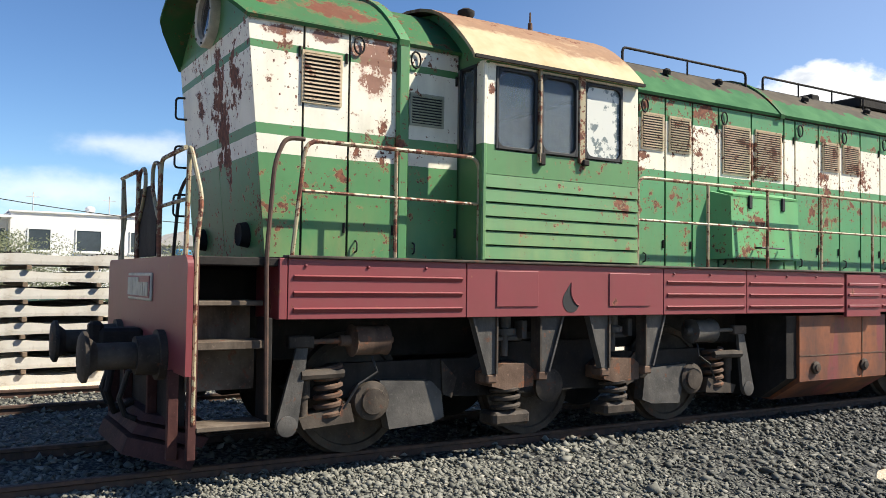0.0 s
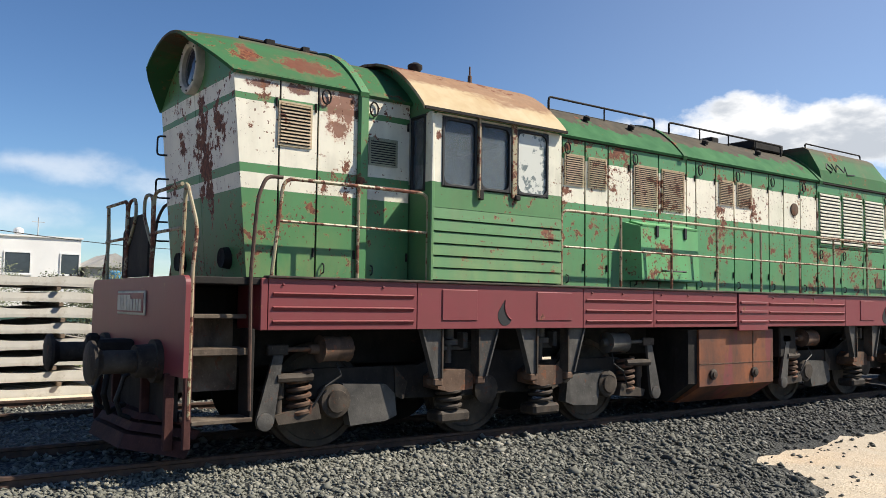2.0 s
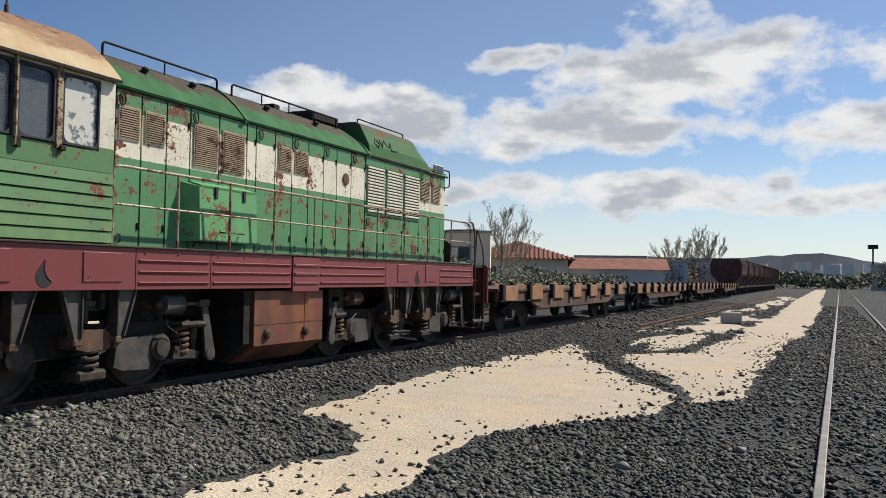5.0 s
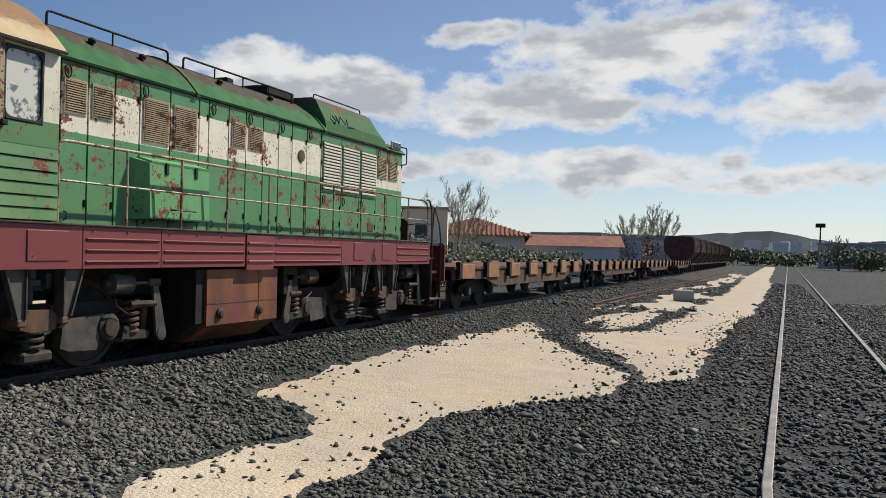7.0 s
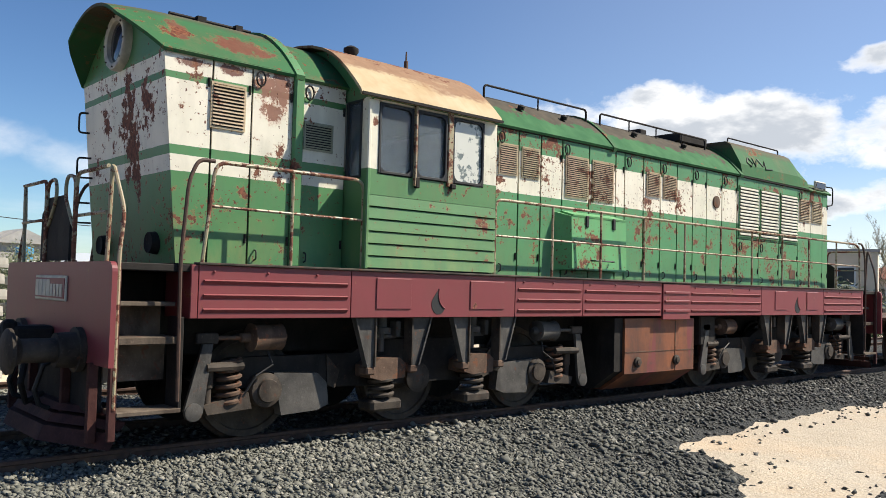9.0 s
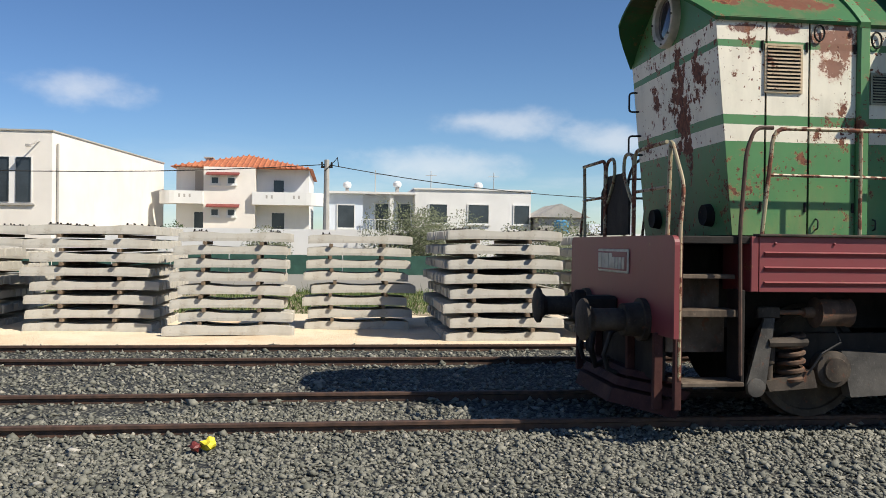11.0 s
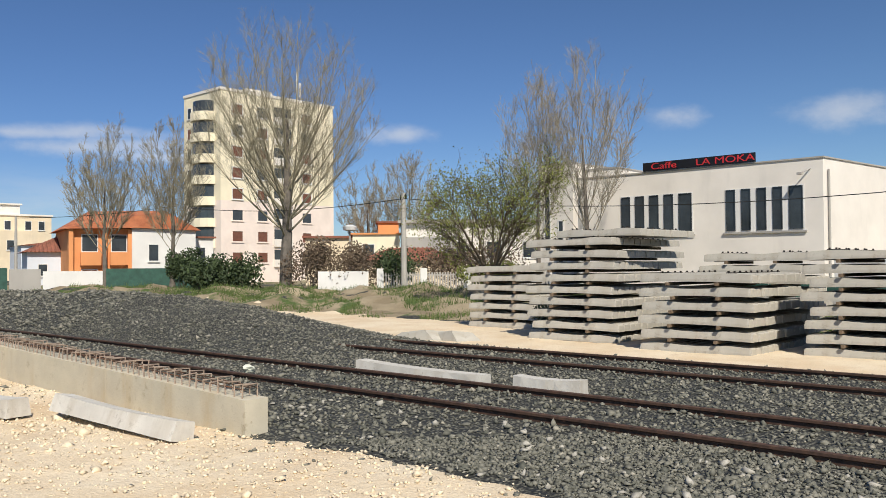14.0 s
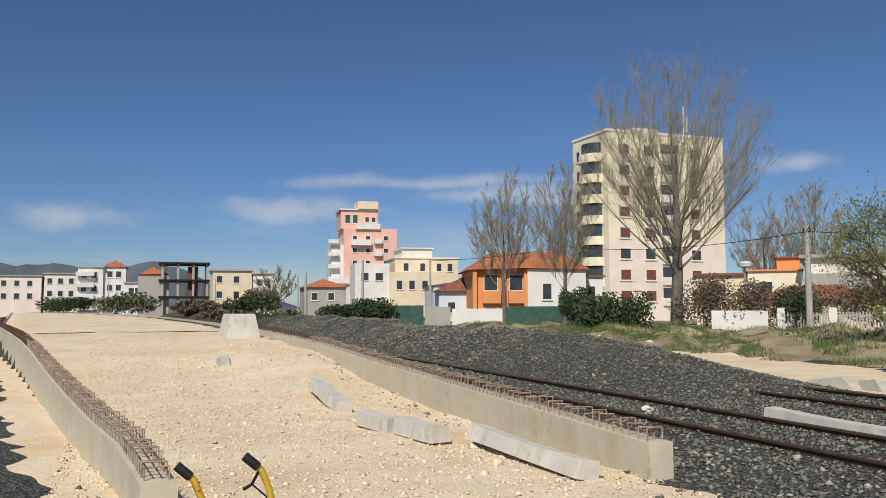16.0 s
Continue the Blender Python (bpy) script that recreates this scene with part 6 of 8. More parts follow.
# machine handle in the foreground
M["machine_yellow"] = paint("machine_yellow_paint", base=(0.62, 0.38, 0.02), chips=0.6, dirt=0.4)
mach = thing("machine_handle", (-7.7, -7.6, 0), "yellow tubular machine handle with black rubber grips", "machine handle")
for i, (gx, gy, gz, sx) in enumerate(((-7.82, -8.01, .83, .13), (-7.76, -7.62, .87, .12))):
    tube = [(gx, gy, gz), (gx + .01, gy + .055, gz - .05), (gx + .03, gy + .10, gz - .16), (gx + .05, gy + .13, gz - .36), (gx + .09, gy + .15, 0.02)]
    bar = part("handle_tube", B().tube(tube, .021, 10), M["machine_yellow"], mach, "", True)
    part("grip", B().tube([(gx - .004, gy - .045, gz + .04), (gx + .006, gy + .035, gz - .03)], .029, 12), M["rubber"], bar, "black rubber grip")
    if i:
        part("brake_lever", B().tube([(gx + .01, gy + .04, gz - .05), (gx + .0, gy + .0, gz - .13), (gx - .01, gy - .05, gz - .16)], .011, 6).tube([(gx, gy, gz - .13), (gx + .03, gy + .1, gz - .22)], .006, 5), M["black_steel"], bar)
part("cross_bar", B().tube([(-7.72, -7.86, .06), (-7.66, -7.47, .06)], .02, 8), M["machine_yellow"], mach)


# ---- buildings ----
def moved(b, m):
    b.v = [tuple(m @ Vector(p)) for p in b.v]
    return b


class House:
    """Local frame: the front looks to -y, x to the right, origin at the front's left foot."""

    def __init__(self, name, x, y, turn, label, category="house", z=0.0):
        self.m = pose(x, y, z, 0, 0, turn)
        self.o = thing(name, (x, y, z), label, category)

    def put(self, name, b, material, label="", parent=None):
        return part(name, moved(b, self.m), M[material], parent or self.o, label)

    def block(self, x0, x1, y0, y1, z0, z1, material, name="wall", label=""):
        return self.put(name, B().box(x0, x1, y0, y1, z0, z1), material, label)

    def flat_roof(self, x0, x1, y0, y1, z, material="roof_slab", over=.12, t=.16):
        return self.put("roof", B().box(x0 - over, x1 + over, y0 - over, y1 + over, z, z + t), material)

    def window(self, x, z, w, h, kind="pane", side="front", at=0.0, frame="frame_white", sill=True, f=.07):
        """x: the opening's left edge along the wall; at: the wall's plane."""
        def box(u0, u1, d0, d1, z0, z1):
            return B().box(u0, u1, at + d0, at + d1, z0, z1) if side == "front" else B().box(at + d0, at + d1, u0, u1, z0, z1)
        fr = B()
        for q in ((x, x + f, z, z + h), (x + w - f, x + w, z, z + h), (x + f, x + w - f, z, z + f), (x + f, x + w - f, z + h - f, z + h)):
            g = box(q[0], q[1], -.06, .05, q[2], q[3])
            fr.add(g.v, g.f)
        win = self.put("window", fr, frame)
        self.put("pane", box(x + f, x + w - f, -.022, .03, z + f, z + h - f), kind, parent=win)
        if sill:
            self.put("sill", box(x - .06, x + w + .06, -.12, .03, z - .07, z - .003), frame, parent=win)
        return win

    def hip(self, x0, x1, y0, y1, z, h, over=.4, inset=None, material="tile"):
        x0, x1, y0, y1 = x0 - over, x1 + over, y0 - over, y1 + over
        d = min(x1 - x0, y1 - y0) / 2 if inset is None else inset
        if x1 - x0 >= y1 - y0:
            r = [(x0 + d, (y0 + y1) / 2, z + h), (x1 - d, (y0 + y1) / 2, z + h)]
            fs = [(0, 1, 5, 4), (1, 2, 5), (2, 3, 4, 5), (3, 0, 4)]
        else:
            r = [((x0 + x1) / 2, y0 + d, z + h), ((x0 + x1) / 2, y1 - d, z + h)]
            fs = [(0, 1, 4), (1, 2, 5, 4), (2, 3, 5), (3, 0, 4, 5)]
        vs = [(x0, y0, z), (x1, y0, z), (x1, y1, z), (x0, y1, z)] + r
        roof = self.put("roof", B().add(vs, fs + [(3, 2, 1, 0)]), material, "clay-tiled hipped roof")
        # rows of cover tiles on the slope towards the tracks
        a, b2, c, e = (Vector(vs[0]), Vector(vs[1]), Vector(vs[5] if x1 - x0 >= y1 - y0 else vs[4]), Vector(vs[4]))
        rows = B()
        n = int((b2 - a).length / .32)
        for i in range(n + 1):
            s = i / n
            foot = a.lerp(b2, s)
            if x1 - x0 >= y1 - y0:
                up = (Vector((foot.x, (y0 + y1) / 2, z + h)) - foot)
                k = min(1, (foot.x - x0) / d if foot.x - x0 < d else 1, (x1 - foot.x) / d if x1 - foot.x < d else 1)
            else:
                up = Vector((foot.x, y0 + d, z + h)) - foot
                k = 1 - abs(2 * s - 1)
            if k > .06:
                rows.tube([foot + Vector((0, 0, .02)), foot + up * k + Vector((0, 0, .02))], .07, 5)
        tagged(self.put("tiling", rows, material, "rows of curved clay tiles", roof), kind="stuff")
        return roof


M["frame_white"] = simple("white_window_frame", (0.72, 0.72, 0.70), 0.5, 0, 0.1, 5)
M["roof_slab"] = simple("roof_slab_concrete", (0.40, 0.38, 0.35), 0.9, 0, 0.2, 2)
M["w_cream"] = plaster("cream_plaster", (0.84, 0.79, 0.72))
M["w_white"] = plaster("white_plaster", (0.78, 0.77, 0.745))
M["w_bluewhite"] = plaster("bluish_white_plaster", (0.70, 0.75, 0.82))
M["w_yellow"] = plaster("pale_yellow_plaster", (0.88, 0.80, 0.60))
M["w_orange"] = plaster("orange_plaster", (0.78, 0.33, 0.13))
M["w_pink"] = plaster("salmon_plaster", (0.84, 0.50, 0.42))
M["w_rose"] = plaster("pale_rose_plaster", (0.88, 0.76, 0.68))
M["w_grey"] = plaster("grey_plaster", (0.42, 0.40, 0.37))
M["w_beige"] = plaster("beige_plaster", (0.80, 0.68, 0.50))
M["green_metal"] = simple("green_sheet_metal", (0.035, 0.10, 0.075), 0.6, 0.1, 0.3, 3)
M["awning"] = simple("dark_red_awning", (0.22, 0.05, 0.04), 0.8)
M["sign_black"] = simple("black_sign_panel", (0.012, 0.012, 0.016), 0.35)
M["sign_red"] = simple("red_sign_letters", (0.62, 0.035, 0.045), 0.5)
M["blue_metal"] = simple("blue_metal", (0.06, 0.26, 0.46), 0.5)

# cafe
c = House("cafe_building", -28.0, 31.0, 0, "cream plastered cafe building with tall dark strip windows", "building")
plan = [(0, 0), (13.05, 0), (14.9, 14.9), (0, 14.9)]
c.put("wall", B().prism(plan, "z", 0, 6.6), "w_cream")
c.put("roof", B().prism([(-.05, -.05), (13.1, -.05), (14.96, 14.95), (-.05, 14.95)], "z", 6.6, 6.67), "roof_slab")
for x0, n, w in ((2.70, 5, 4.1), (8.47, 5, 3.75)):
    c.put("window_recess", B().box(x0, x0 + w, -.02, .02, 3.36, 5.45), "w_white")
    step = w / n
    for i in range(n):
        c.window(x0 + i * step + .06, 3.42, step - .30 if i < n - 1 else step - .12, 2.0, sill=False, f=.04, frame="pane")
    c.put("sill", B().box(x0 - .1, x0 + w + .1, -.10, .02, 3.27, 3.355), "roof_slab")
c.put("drain_pipe", B().tube([(13.18, .4, 6.1), (13.18, .4, 0.0)], .05, 8), "w_grey")
c.put("wall_lamp", B().tube([(12.5, -.02, 6.15), (12.2, -.5, 5.9)], .03, 6).box(12.1, 12.3, -.62, -.42, 5.85, 5.95), "w_grey")
sign = thing("cafe_sign", (-20.95, 30.95, 6.68), "long black roof sign with red letters", "sign")
part("panel", B().box(-23.9, -18.0, 30.90, 31.02, 6.68, 7.13), M["sign_black"], sign)


def words(text, x, y, z, size, material, parent, wide=1.0):
    cu = bpy.data.curves.new("lettering", "FONT")
    cu.body, cu.size, cu.extrude = text, size, .012
    tmp = bpy.data.objects.new("lettering", cu)
    me = bpy.data.meshes.new_from_object(tmp)
    bpy.data.objects.remove(tmp)
    me.transform(pose(x, y, z, 90, 0, 0) @ Matrix.Diagonal((wide, 1, 1, 1)))
    me.materials.append(M[material])
    return part("lettering", me, None, parent, "red lettering")


words("Caffe", -23.45, 30.885, 6.76, .46, "sign_red", sign, 1.5)
words("LA MOKA", -21.0, 30.885, 6.76, .46, "sign_red", sign, 1.5)
for x in (-22.5, -19.5):
    part("prop", B().box(x - .04, x + .04, 31.02, 31.1, 6.6, 7.0), M["black_steel"], sign)
c2 = House("cafe_tower", -32.7, 34.0, 0, "taller cream plastered wing with slit windows", "building")
c2.block(0, 2.4, 0, 7, 0, 8.0, "w_cream")
c2.block(2.4, 4.7, 1.2, 7, 0, 7.6, "w_cream")
c2.flat_roof(0, 2.4, 0, 7, 8.0, t=.08, over=.05)
c2.flat_roof(2.4, 4.7, 1.2, 7, 7.6, t=.08, over=.05)
for x, z, w, h in ((.3, 2.6, .5, 3.8), (1.3, 2.0, .45, 2.6)):
    c2.window(x, z, w, h, sill=False)
for x, z, w, h in ((2.7, 3.2, .9, 2.4), (3.8, 2.4, .7, 2.2)):
    c2.window(x, z, w, h, sill=False, at=1.2)

# villa with a clay roof
v = House("villa", -11.9, 43.6, 0, "two-storey white villa with a red clay-tiled hipped roof")
v.block(0, 7.9, 0, 9.5, 0, 6.2, "w_white")
v.block(1.75, 4.75, -1.0, 0, 0, 6.2, "w_cream", "bay")
v.hip(0, 7.9, -.6, 9.5, 6.2, 1.15, .25)


def parapet(x0, x1, y0, y1, r_left, r_right, z0, z1):
    """A balcony slab with a solid parapet, its outer corners rounded."""
    out = [(x0, y1), (x0, y0 + r_left)] + ([(x0 + r_left * (1 - math.cos(a)), y0 + r_left * (1 - math.sin(a))) for a in (i * math.pi / 12 for i in range(1, 6))] if r_left else [])
    out += [(x0 + r_left, y0), (x1 - r_right, y0)]
    out += [(x1 - r_right * (1 - math.sin(a)), y0 + r_right * (1 - math.cos(a))) for a in (i * math.pi / 12 for i in range(1, 6))] if r_right else []
    out += [(x1, y0 + r_right), (x1, y1)]
    return B().prism(out, "z", z0, z0 + .16).sheet(out[::-1], "z", z0 + .16, z1, .12)


v.put("balcony", parapet(-.9, 1.75, -1.3, 0, 1.0, 0, 3.98, 4.74), "w_white", "white rounded balcony parapet")
v.put("balcony", parapet(4.6, 8.9, -1.3, 0, 0, 1.1, 3.98, 4.74), "w_white", "white rounded balcony parapet")
# Slot openings are flat grey patches on the parapet.
for x in (.35, .65, .95, 5.4, 5.7, 7.0, 7.3):
    v.put("parapet_slot", B().box(x, x + .11, -1.304, -1.29, 4.35, 4.55), "w_grey")
# The recess is a flat panel, its shade given by grey plaster.
v.put("recess", B().box(1.1, 1.75, -.02, .02, 4.14, 6.0), "w_grey", "flat grey panel painted as a shaded recess")
for x, z, w, h, at in ((5.7, 4.3, .75, 1.3, 0), (5.6, 2.2, .9, 1.4, 0), (1.0, 2.0, .7, 1.6, 0)):
    v.window(x, z, w, h, at=at)
for z in (5.15, 3.25):
    for x in (2.15, 3.10):
        v.window(x, z, .52, .48, at=-1.0)
    v.put("awning", B().add([(1.95, -1.02, z + .68), (3.85, -1.02, z + .68), (3.85, -1.5, z + .52), (1.95, -1.5, z + .52), (1.95, -1.02, z + .74), (3.85, -1.02, z + .74), (3.85, -1.5, z + .58), (1.95, -1.5, z + .58)],
          [(0, 1, 2, 3), (4, 7, 6, 5), (3, 2, 6, 7), (0, 3, 7, 4), (1, 5, 6, 2), (0, 4, 5, 1)]), "awning", "faded red tiled awning")
v.put("chimney", B().box(1.2, 1.6, 3.2, 3.6, 6.4, 7.1).box(1.1, 1.7, 3.1, 3.7, 7.1, 7.18), "w_grey")
# flat white houses
w = House("flat_house", -2.8, 46.5, 0, "low white house with balcony and flat roof")
w.block(0, 2.2, .3, 9, 0, 5.0, "w_bluewhite")
w.block(2.2, 5.6, 1.6, 9, 0, 5.0, "w_bluewhite")
w.block(5.6, 13.4, 0, 9, 0, 5.35, "w_white")
w.put("roof", B().box(-.3, 5.7, -.1, 9.2, 5.0, 5.14), "w_white")
w.flat_roof(5.6, 13.4, 0, 9, 5.35, "w_white", .1, .1)
w.put("balcony", B().box(2.2, 5.6, 0, 1.6, 2.4, 2.55).box(2.2, 5.6, 0, .06, 2.62, 2.66).box(2.2, 5.6, 0, .06, 3.3, 3.35), "w_white", "white balcony slab with thin rail")
for i in range(18):
    w.put("baluster", B().box(2.25 + i * .19, 2.28 + i * .19, .01, .05, 2.62, 3.3), "frame_white")
for x in (3.0, 4.5):
    w.window(x, 2.6, 1.0, 1.9, at=1.6)
w.put("column", B().box(3.95, 4.2, .05, .3, 2.55, 5.0), "w_white")
for x, ww in ((6.5, 1.3), (9.1, 1.5), (12.2, 1.15)):
    w.window(x, 3.1, ww, 1.35)
w.window(.5, 2.7, 1.2, 1.6, at=.3)
for x, y in ((1.2, 4), (4.6, 2.5), (10.2, 2.2)):
    tank = w.put("water_tank", B().lathe([(0, .06), (.03, .24), (.14, .29), (.3, .29), (.42, .2), (.46, .05)], (x, y, 5.60), (0, 0, 1), 20), "frame_white", "white rooftop water tank")
    w.put("tank_stand", B().box(x - .12, x + .12, y - .12, y + .12, 5.14, 5.60), "w_grey", parent=tank)
for x in (3.2, 7.2, 11.8):
    w.put("aerial", B().tube([(x, 5, 5.2), (x, 5, 7.0)], .03, 4).tube([(x - .4, 5, 6.7), (x + .4, 5, 6.7)], .02, 4), "w_grey")
w2 = House("shed", 10.8, 45, 0, "grey lean-to shed with blue tank")
w2.block(0, 3, 0, 4, 0, 3.6, "w_grey")
w2.put("roof", B().prism([(-.3, 3.6), (3.4, 3.6), (1.4, 4.5)], "y", -.3, 4.3), "roof_slab")
w2.block(3.4, 6.5, 0, 5, 0, 3.2, "w_bluewhite")
w2.put("tank", B().lathe([(0, .5), (.9, .5), (1.0, .2)], (1.2, -1.2, 2.4), (0, 0, 1), 14), "blue_metal")
w2.put("tank_stand", B().box(.8, 1.6, -1.6, -.8, 0, 2.4), "w_grey")
# yard fence and green gate behind the stacks
fe = thing("yard_fence", (-4, 22, 0), "low stone wall topped with dark green sheeting", "fence", kind="structure")
part("plinth", B().box(-16, 16, 21.9, 22.15, -.1, .62), M["w_grey"], fe)
for i in range(16):
    part("panel", B().box(-16 + i * 2, -14.03 + i * 2, 21.96, 22.0, .62, 1.32), M["green_metal"], fe)
back_wall = solo("garden_wall", B().box(-13, 18, 26.0, 26.2, -.1, 2.3), M["w_white"], "long white garden wall behind the fence", "wall", kind="structure")

# apartment tower
tw = House("apartment_tower", -92.3, 49.6, 90, "eight-storey cream apartment tower with rounded balconies", "apartment block")
tw.block(0, 18.2, 0, 8.5, 10.4, 24.2, "w_yellow")
tw.block(0, 18.2, 0, 8.5, 0, 10.4, "w_rose")
tw.put("parapet", B().box(-.1, 18.3, -.1, 8.6, 24.2, 24.55), "w_cream")
tw.block(6, 10, 3, 7, 24.55, 25.7, "w_cream", "roof_hut")
tw.put("aerial", B().tube([(15, 4, 24.5), (15, 4, 29.5)], .12, 6).tube([(15.5, 4, 26), (15.5, 4, 28)], .15, 6), "frame_white")
for k in range(8):
    z = 2.5 + k * 2.68
    for x in (1.6, 5.4, 12.6):
        tw.window(x, z, 1.7, 1.5, kind="shutter" if dice.random() < .45 or k < 2 else "pane", frame="frame_white" if k > 2 else "w_rose", f=.12)
    bay = tw.put("loggia", B().box(8.0, 11.0, -.25, 0, z - .5, z + .5), "w_cream", "balcony parapet")
    # A dark sheet above the parapet paints the shade inside the loggia.
    tw.put("loggia_shade", B().box(8.1, 10.9, -.04, .02, z + .5, z + 1.8), "pane", parent=bay)
    rbal = tw.put("round_balcony", B().prism([(x, y) for x, y in [(0, 1.2), (-.9, 1.5), (-1.5, 2.3), (-1.7, 3.4), (-1.5, 4.5), (-.9, 5.4), (0, 5.7)]], "z", z - .75, z + .35), "w_yellow", "curved balcony parapet")
    tw.put("balcony_glass", B().prism([(0, 1.5), (-.7, 1.8), (-1.2, 2.5), (-1.4, 3.4), (-1.2, 4.3), (-.7, 5.1), (0, 5.4)], "z", z + .35, z + 1.75), "pane", parent=rbal)
for k in range(8):
    tw.window(6.6, 2.5 + k * 2.68, 1.0, 1.5, kind="shutter" if k % 3 == 0 else "pane", side="left", at=0.0, f=.1)

# pink block far away
pk = House("pink_apartment_block", -199, 40.5, 82, "salmon pink apartment block with white balconies", "apartment block")
pk.block(3, 16, 0, 12, 0, 21.2, "w_pink")
pk.block(0, 3, .5, 12, 0, 17.2, "w_white")
pk.block(2.4, 11.5, 1.5, 11, 21.2, 25.8, "w_pink")
pk.block(6.5, 11.5, .8, 9, 26.1, 28.0, "w_beige")
pk.flat_roof(2.4, 11.5, 1.5, 11, 25.8, "w_white", .4, .3)
pk.put("balcony", B().box(4.6, 9.5, -1.4, 0, 17.0, 18.4), "w_white")
pk.put("balcony", B().box(5.8, 11.8, -.6, 1.5, 21.0, 22.4), "w_white")
for k in range(6):
    z = 3.2 + k * 3.0
    pk.window(12.6, z, 1.3, 1.3, f=.15)
    pk.window(8.2, z, 1.3, 1.3, f=.15)
    pk.window(5.0, z, 1.3, 1.3, f=.15)
    pk.put("balcony", B().box(10.3, 12.2, -1.0, 0, z - .7, z + .3), "w_white")
    pk.put("balcony", B().box(-.8, 1.6, -.7, .5, z - .8, z + .2), "w_white")
for x in (3.4, 5.2):
    pk.window(x, 22.5, 1.4, 2.2, kind="green_metal", at=1.5, f=.1)
for x in (8.3, 9.9):
    pk.window(x, 22.9, 1.1, 1.3, at=1.5, f=.1)
pk.block(-1, 17, -2, 0, 0, 9, "w_white", "annex")

# beige flat-roofed houses
bg = House("beige_house", -143, 36.5, 82, "beige flat-roofed houses with terraces", "building")
bg.block(1.5, 13, 0, 10, 0, 10.6, "w_beige")
bg.block(3, 8.5, 1, 9, 10.6, 12.4, "w_cream")
bg.flat_roof(3, 8.5, 1, 9, 12.4, "w_cream", .3, .2)
bg.flat_roof(1.5, 13, 0, 10, 10.6, "w_cream", .2, .25)
bg.block(0, 10, -4, 0, 0, 8.0, "w_beige", "lower_block")
bg.block(-6, 0, -3, 4, 0, 9.5, "w_white", "side_block")
for x in (1.0, 3.2, 5.5):
    bg.window(x, 5.0, 1.1, 1.6, at=-4)
bg.window(7.8, 3.2, 1.4, 2.6, kind="shutter", at=-4)
for x in (3, 6, 9, 11):
    bg.window(x, 8.3, 1.0, 1.5)
for x in (-5, -2.5):
    bg.window(x, 6.5, 1.4, 1.4, at=-3)
bs = House("pale_blue_house", -112, 33.5, 80, "pale blue house with a low red roof")
bs.block(0, 8, 0, 7, 0, 5.0, "w_bluewhite")
bs.put("roof", B().prism([(-.3, 5.0), (8.3, 5.0), (8.3, 6.2)], "y", -.3, 7), "old_tile")

# orange and white house
oh = House("orange_house", -71.2, 21.6, 73, "orange and white two-storey house with clay-tiled roof")
oh.block(0, 4.9, 0, 9, 0, 5.3, "w_orange")
oh.put("wall", B().prism([(4.9, 0), (10.2, 0), (10.2, 5.3), (7.6, 6.7), (4.9, 5.3)], "y", -.6, 9), "w_white", "white gable wall")
oh.put("roof", B().add([(-.5, -.6, 5.2), (5.1, -.9, 5.35), (7.6, -.9, 6.85), (2.2, 4.5, 7.0), (7.6, 9.5, 6.85), (10.6, -.9, 5.2), (10.6, 9.5, 5.2), (-.5, 9.5, 5.2)],
       [(0, 1, 2, 3), (2, 5, 6, 4), (3, 2, 4), (0, 3, 7), (7, 3, 4), (0, 7, 6, 5, 1), (1, 5, 2), (7, 4, 6)]), "tile", "orange clay-tiled roof")
for x in (.9, 3.2):
    oh.put("balcony", B().box(x, x + 1.6, -.4, 0, 2.2, 3.3), "w_orange")
    oh.window(x + .1, 3.3, 1.3, 1.5, sill=False)
    oh.window(x + .1, .3, 1.3, 1.6, kind="shutter", sill=False)
for x in (0, 2.6, 4.6):
    oh.put("pillar", B().box(x, x + .35, -.42, -.05, 0, 5.2), "w_orange")
oh.window(6.2, 2.5, .9, 1.5, at=-.6)
oh.block(10.2, 12.2, 1, 8, 0, 4.6, "w_white", "annex")
oh.put("roof", B().box(10.2, 12.4, .8, 8.2, 4.6, 4.75), "old_tile")
oh.window(10.7, 2.4, .8, 1.4, at=1)
lr = House("low_tiled_house", -76.9, 20.6, 73, "low pale blue house under weathered red tiles")
lr.block(0, 5, 0, 6, 0, 3.4, "w_bluewhite")
lr.hip(0, 5, 0, 6, 3.4, 1.4, .4, material="old_tile")
lr.window(.8, 1.3, .8, 1.1)
lr.window(2.6, 1.0, 1.4, 1.5)
gw = thing("garden_walls", (-60, 14, .6), "white garden walls with a grey metal gate", "wall", kind="structure")
for x0, y0, x1, y1, z, m in ((-61.6, 10.6, -60.6, 13.0, 2.0, "green_metal"), (-60.55, 13.1, -60.0, 14.9, 1.9, "w_grey"), (-59.9, 15.0, -58.4, 18.4, 1.75, "w_white"), (-58.3, 18.6, -55, 24.5, 1.9, "green_metal")):
    d = Vector((x1 - x0, y1 - y0, 0)).normalized()
    k = Vector((-d.y, d.x, 0)) * .08
    a, e = Vector((x0, y0, 0)), Vector((x1, y1, 0))
    part("wall_panel", B().add([a + k, a - k, e - k, e + k] + [p + Vector((0, 0, z)) for p in (a + k, a - k, e - k, e + k)], [(3, 2, 1, 0), (4, 5, 6, 7), (0, 1, 5, 4), (1, 2, 6, 5), (2, 3, 7, 6), (3, 0, 4, 7)]), M[m], gw)
mo = House("orange_low_house", -66, 42, 48, "low orange and yellow houses behind brush")
mo.block(0, 4.5, 0, 6, 0, 4.7, "w_beige")
mo.flat_roof(0, 4.5, 0, 6, 4.7, "old_tile", .3, .2)
mo.block(4.5, 9, -.5, 6, 0, 5.0, "w_yellow")
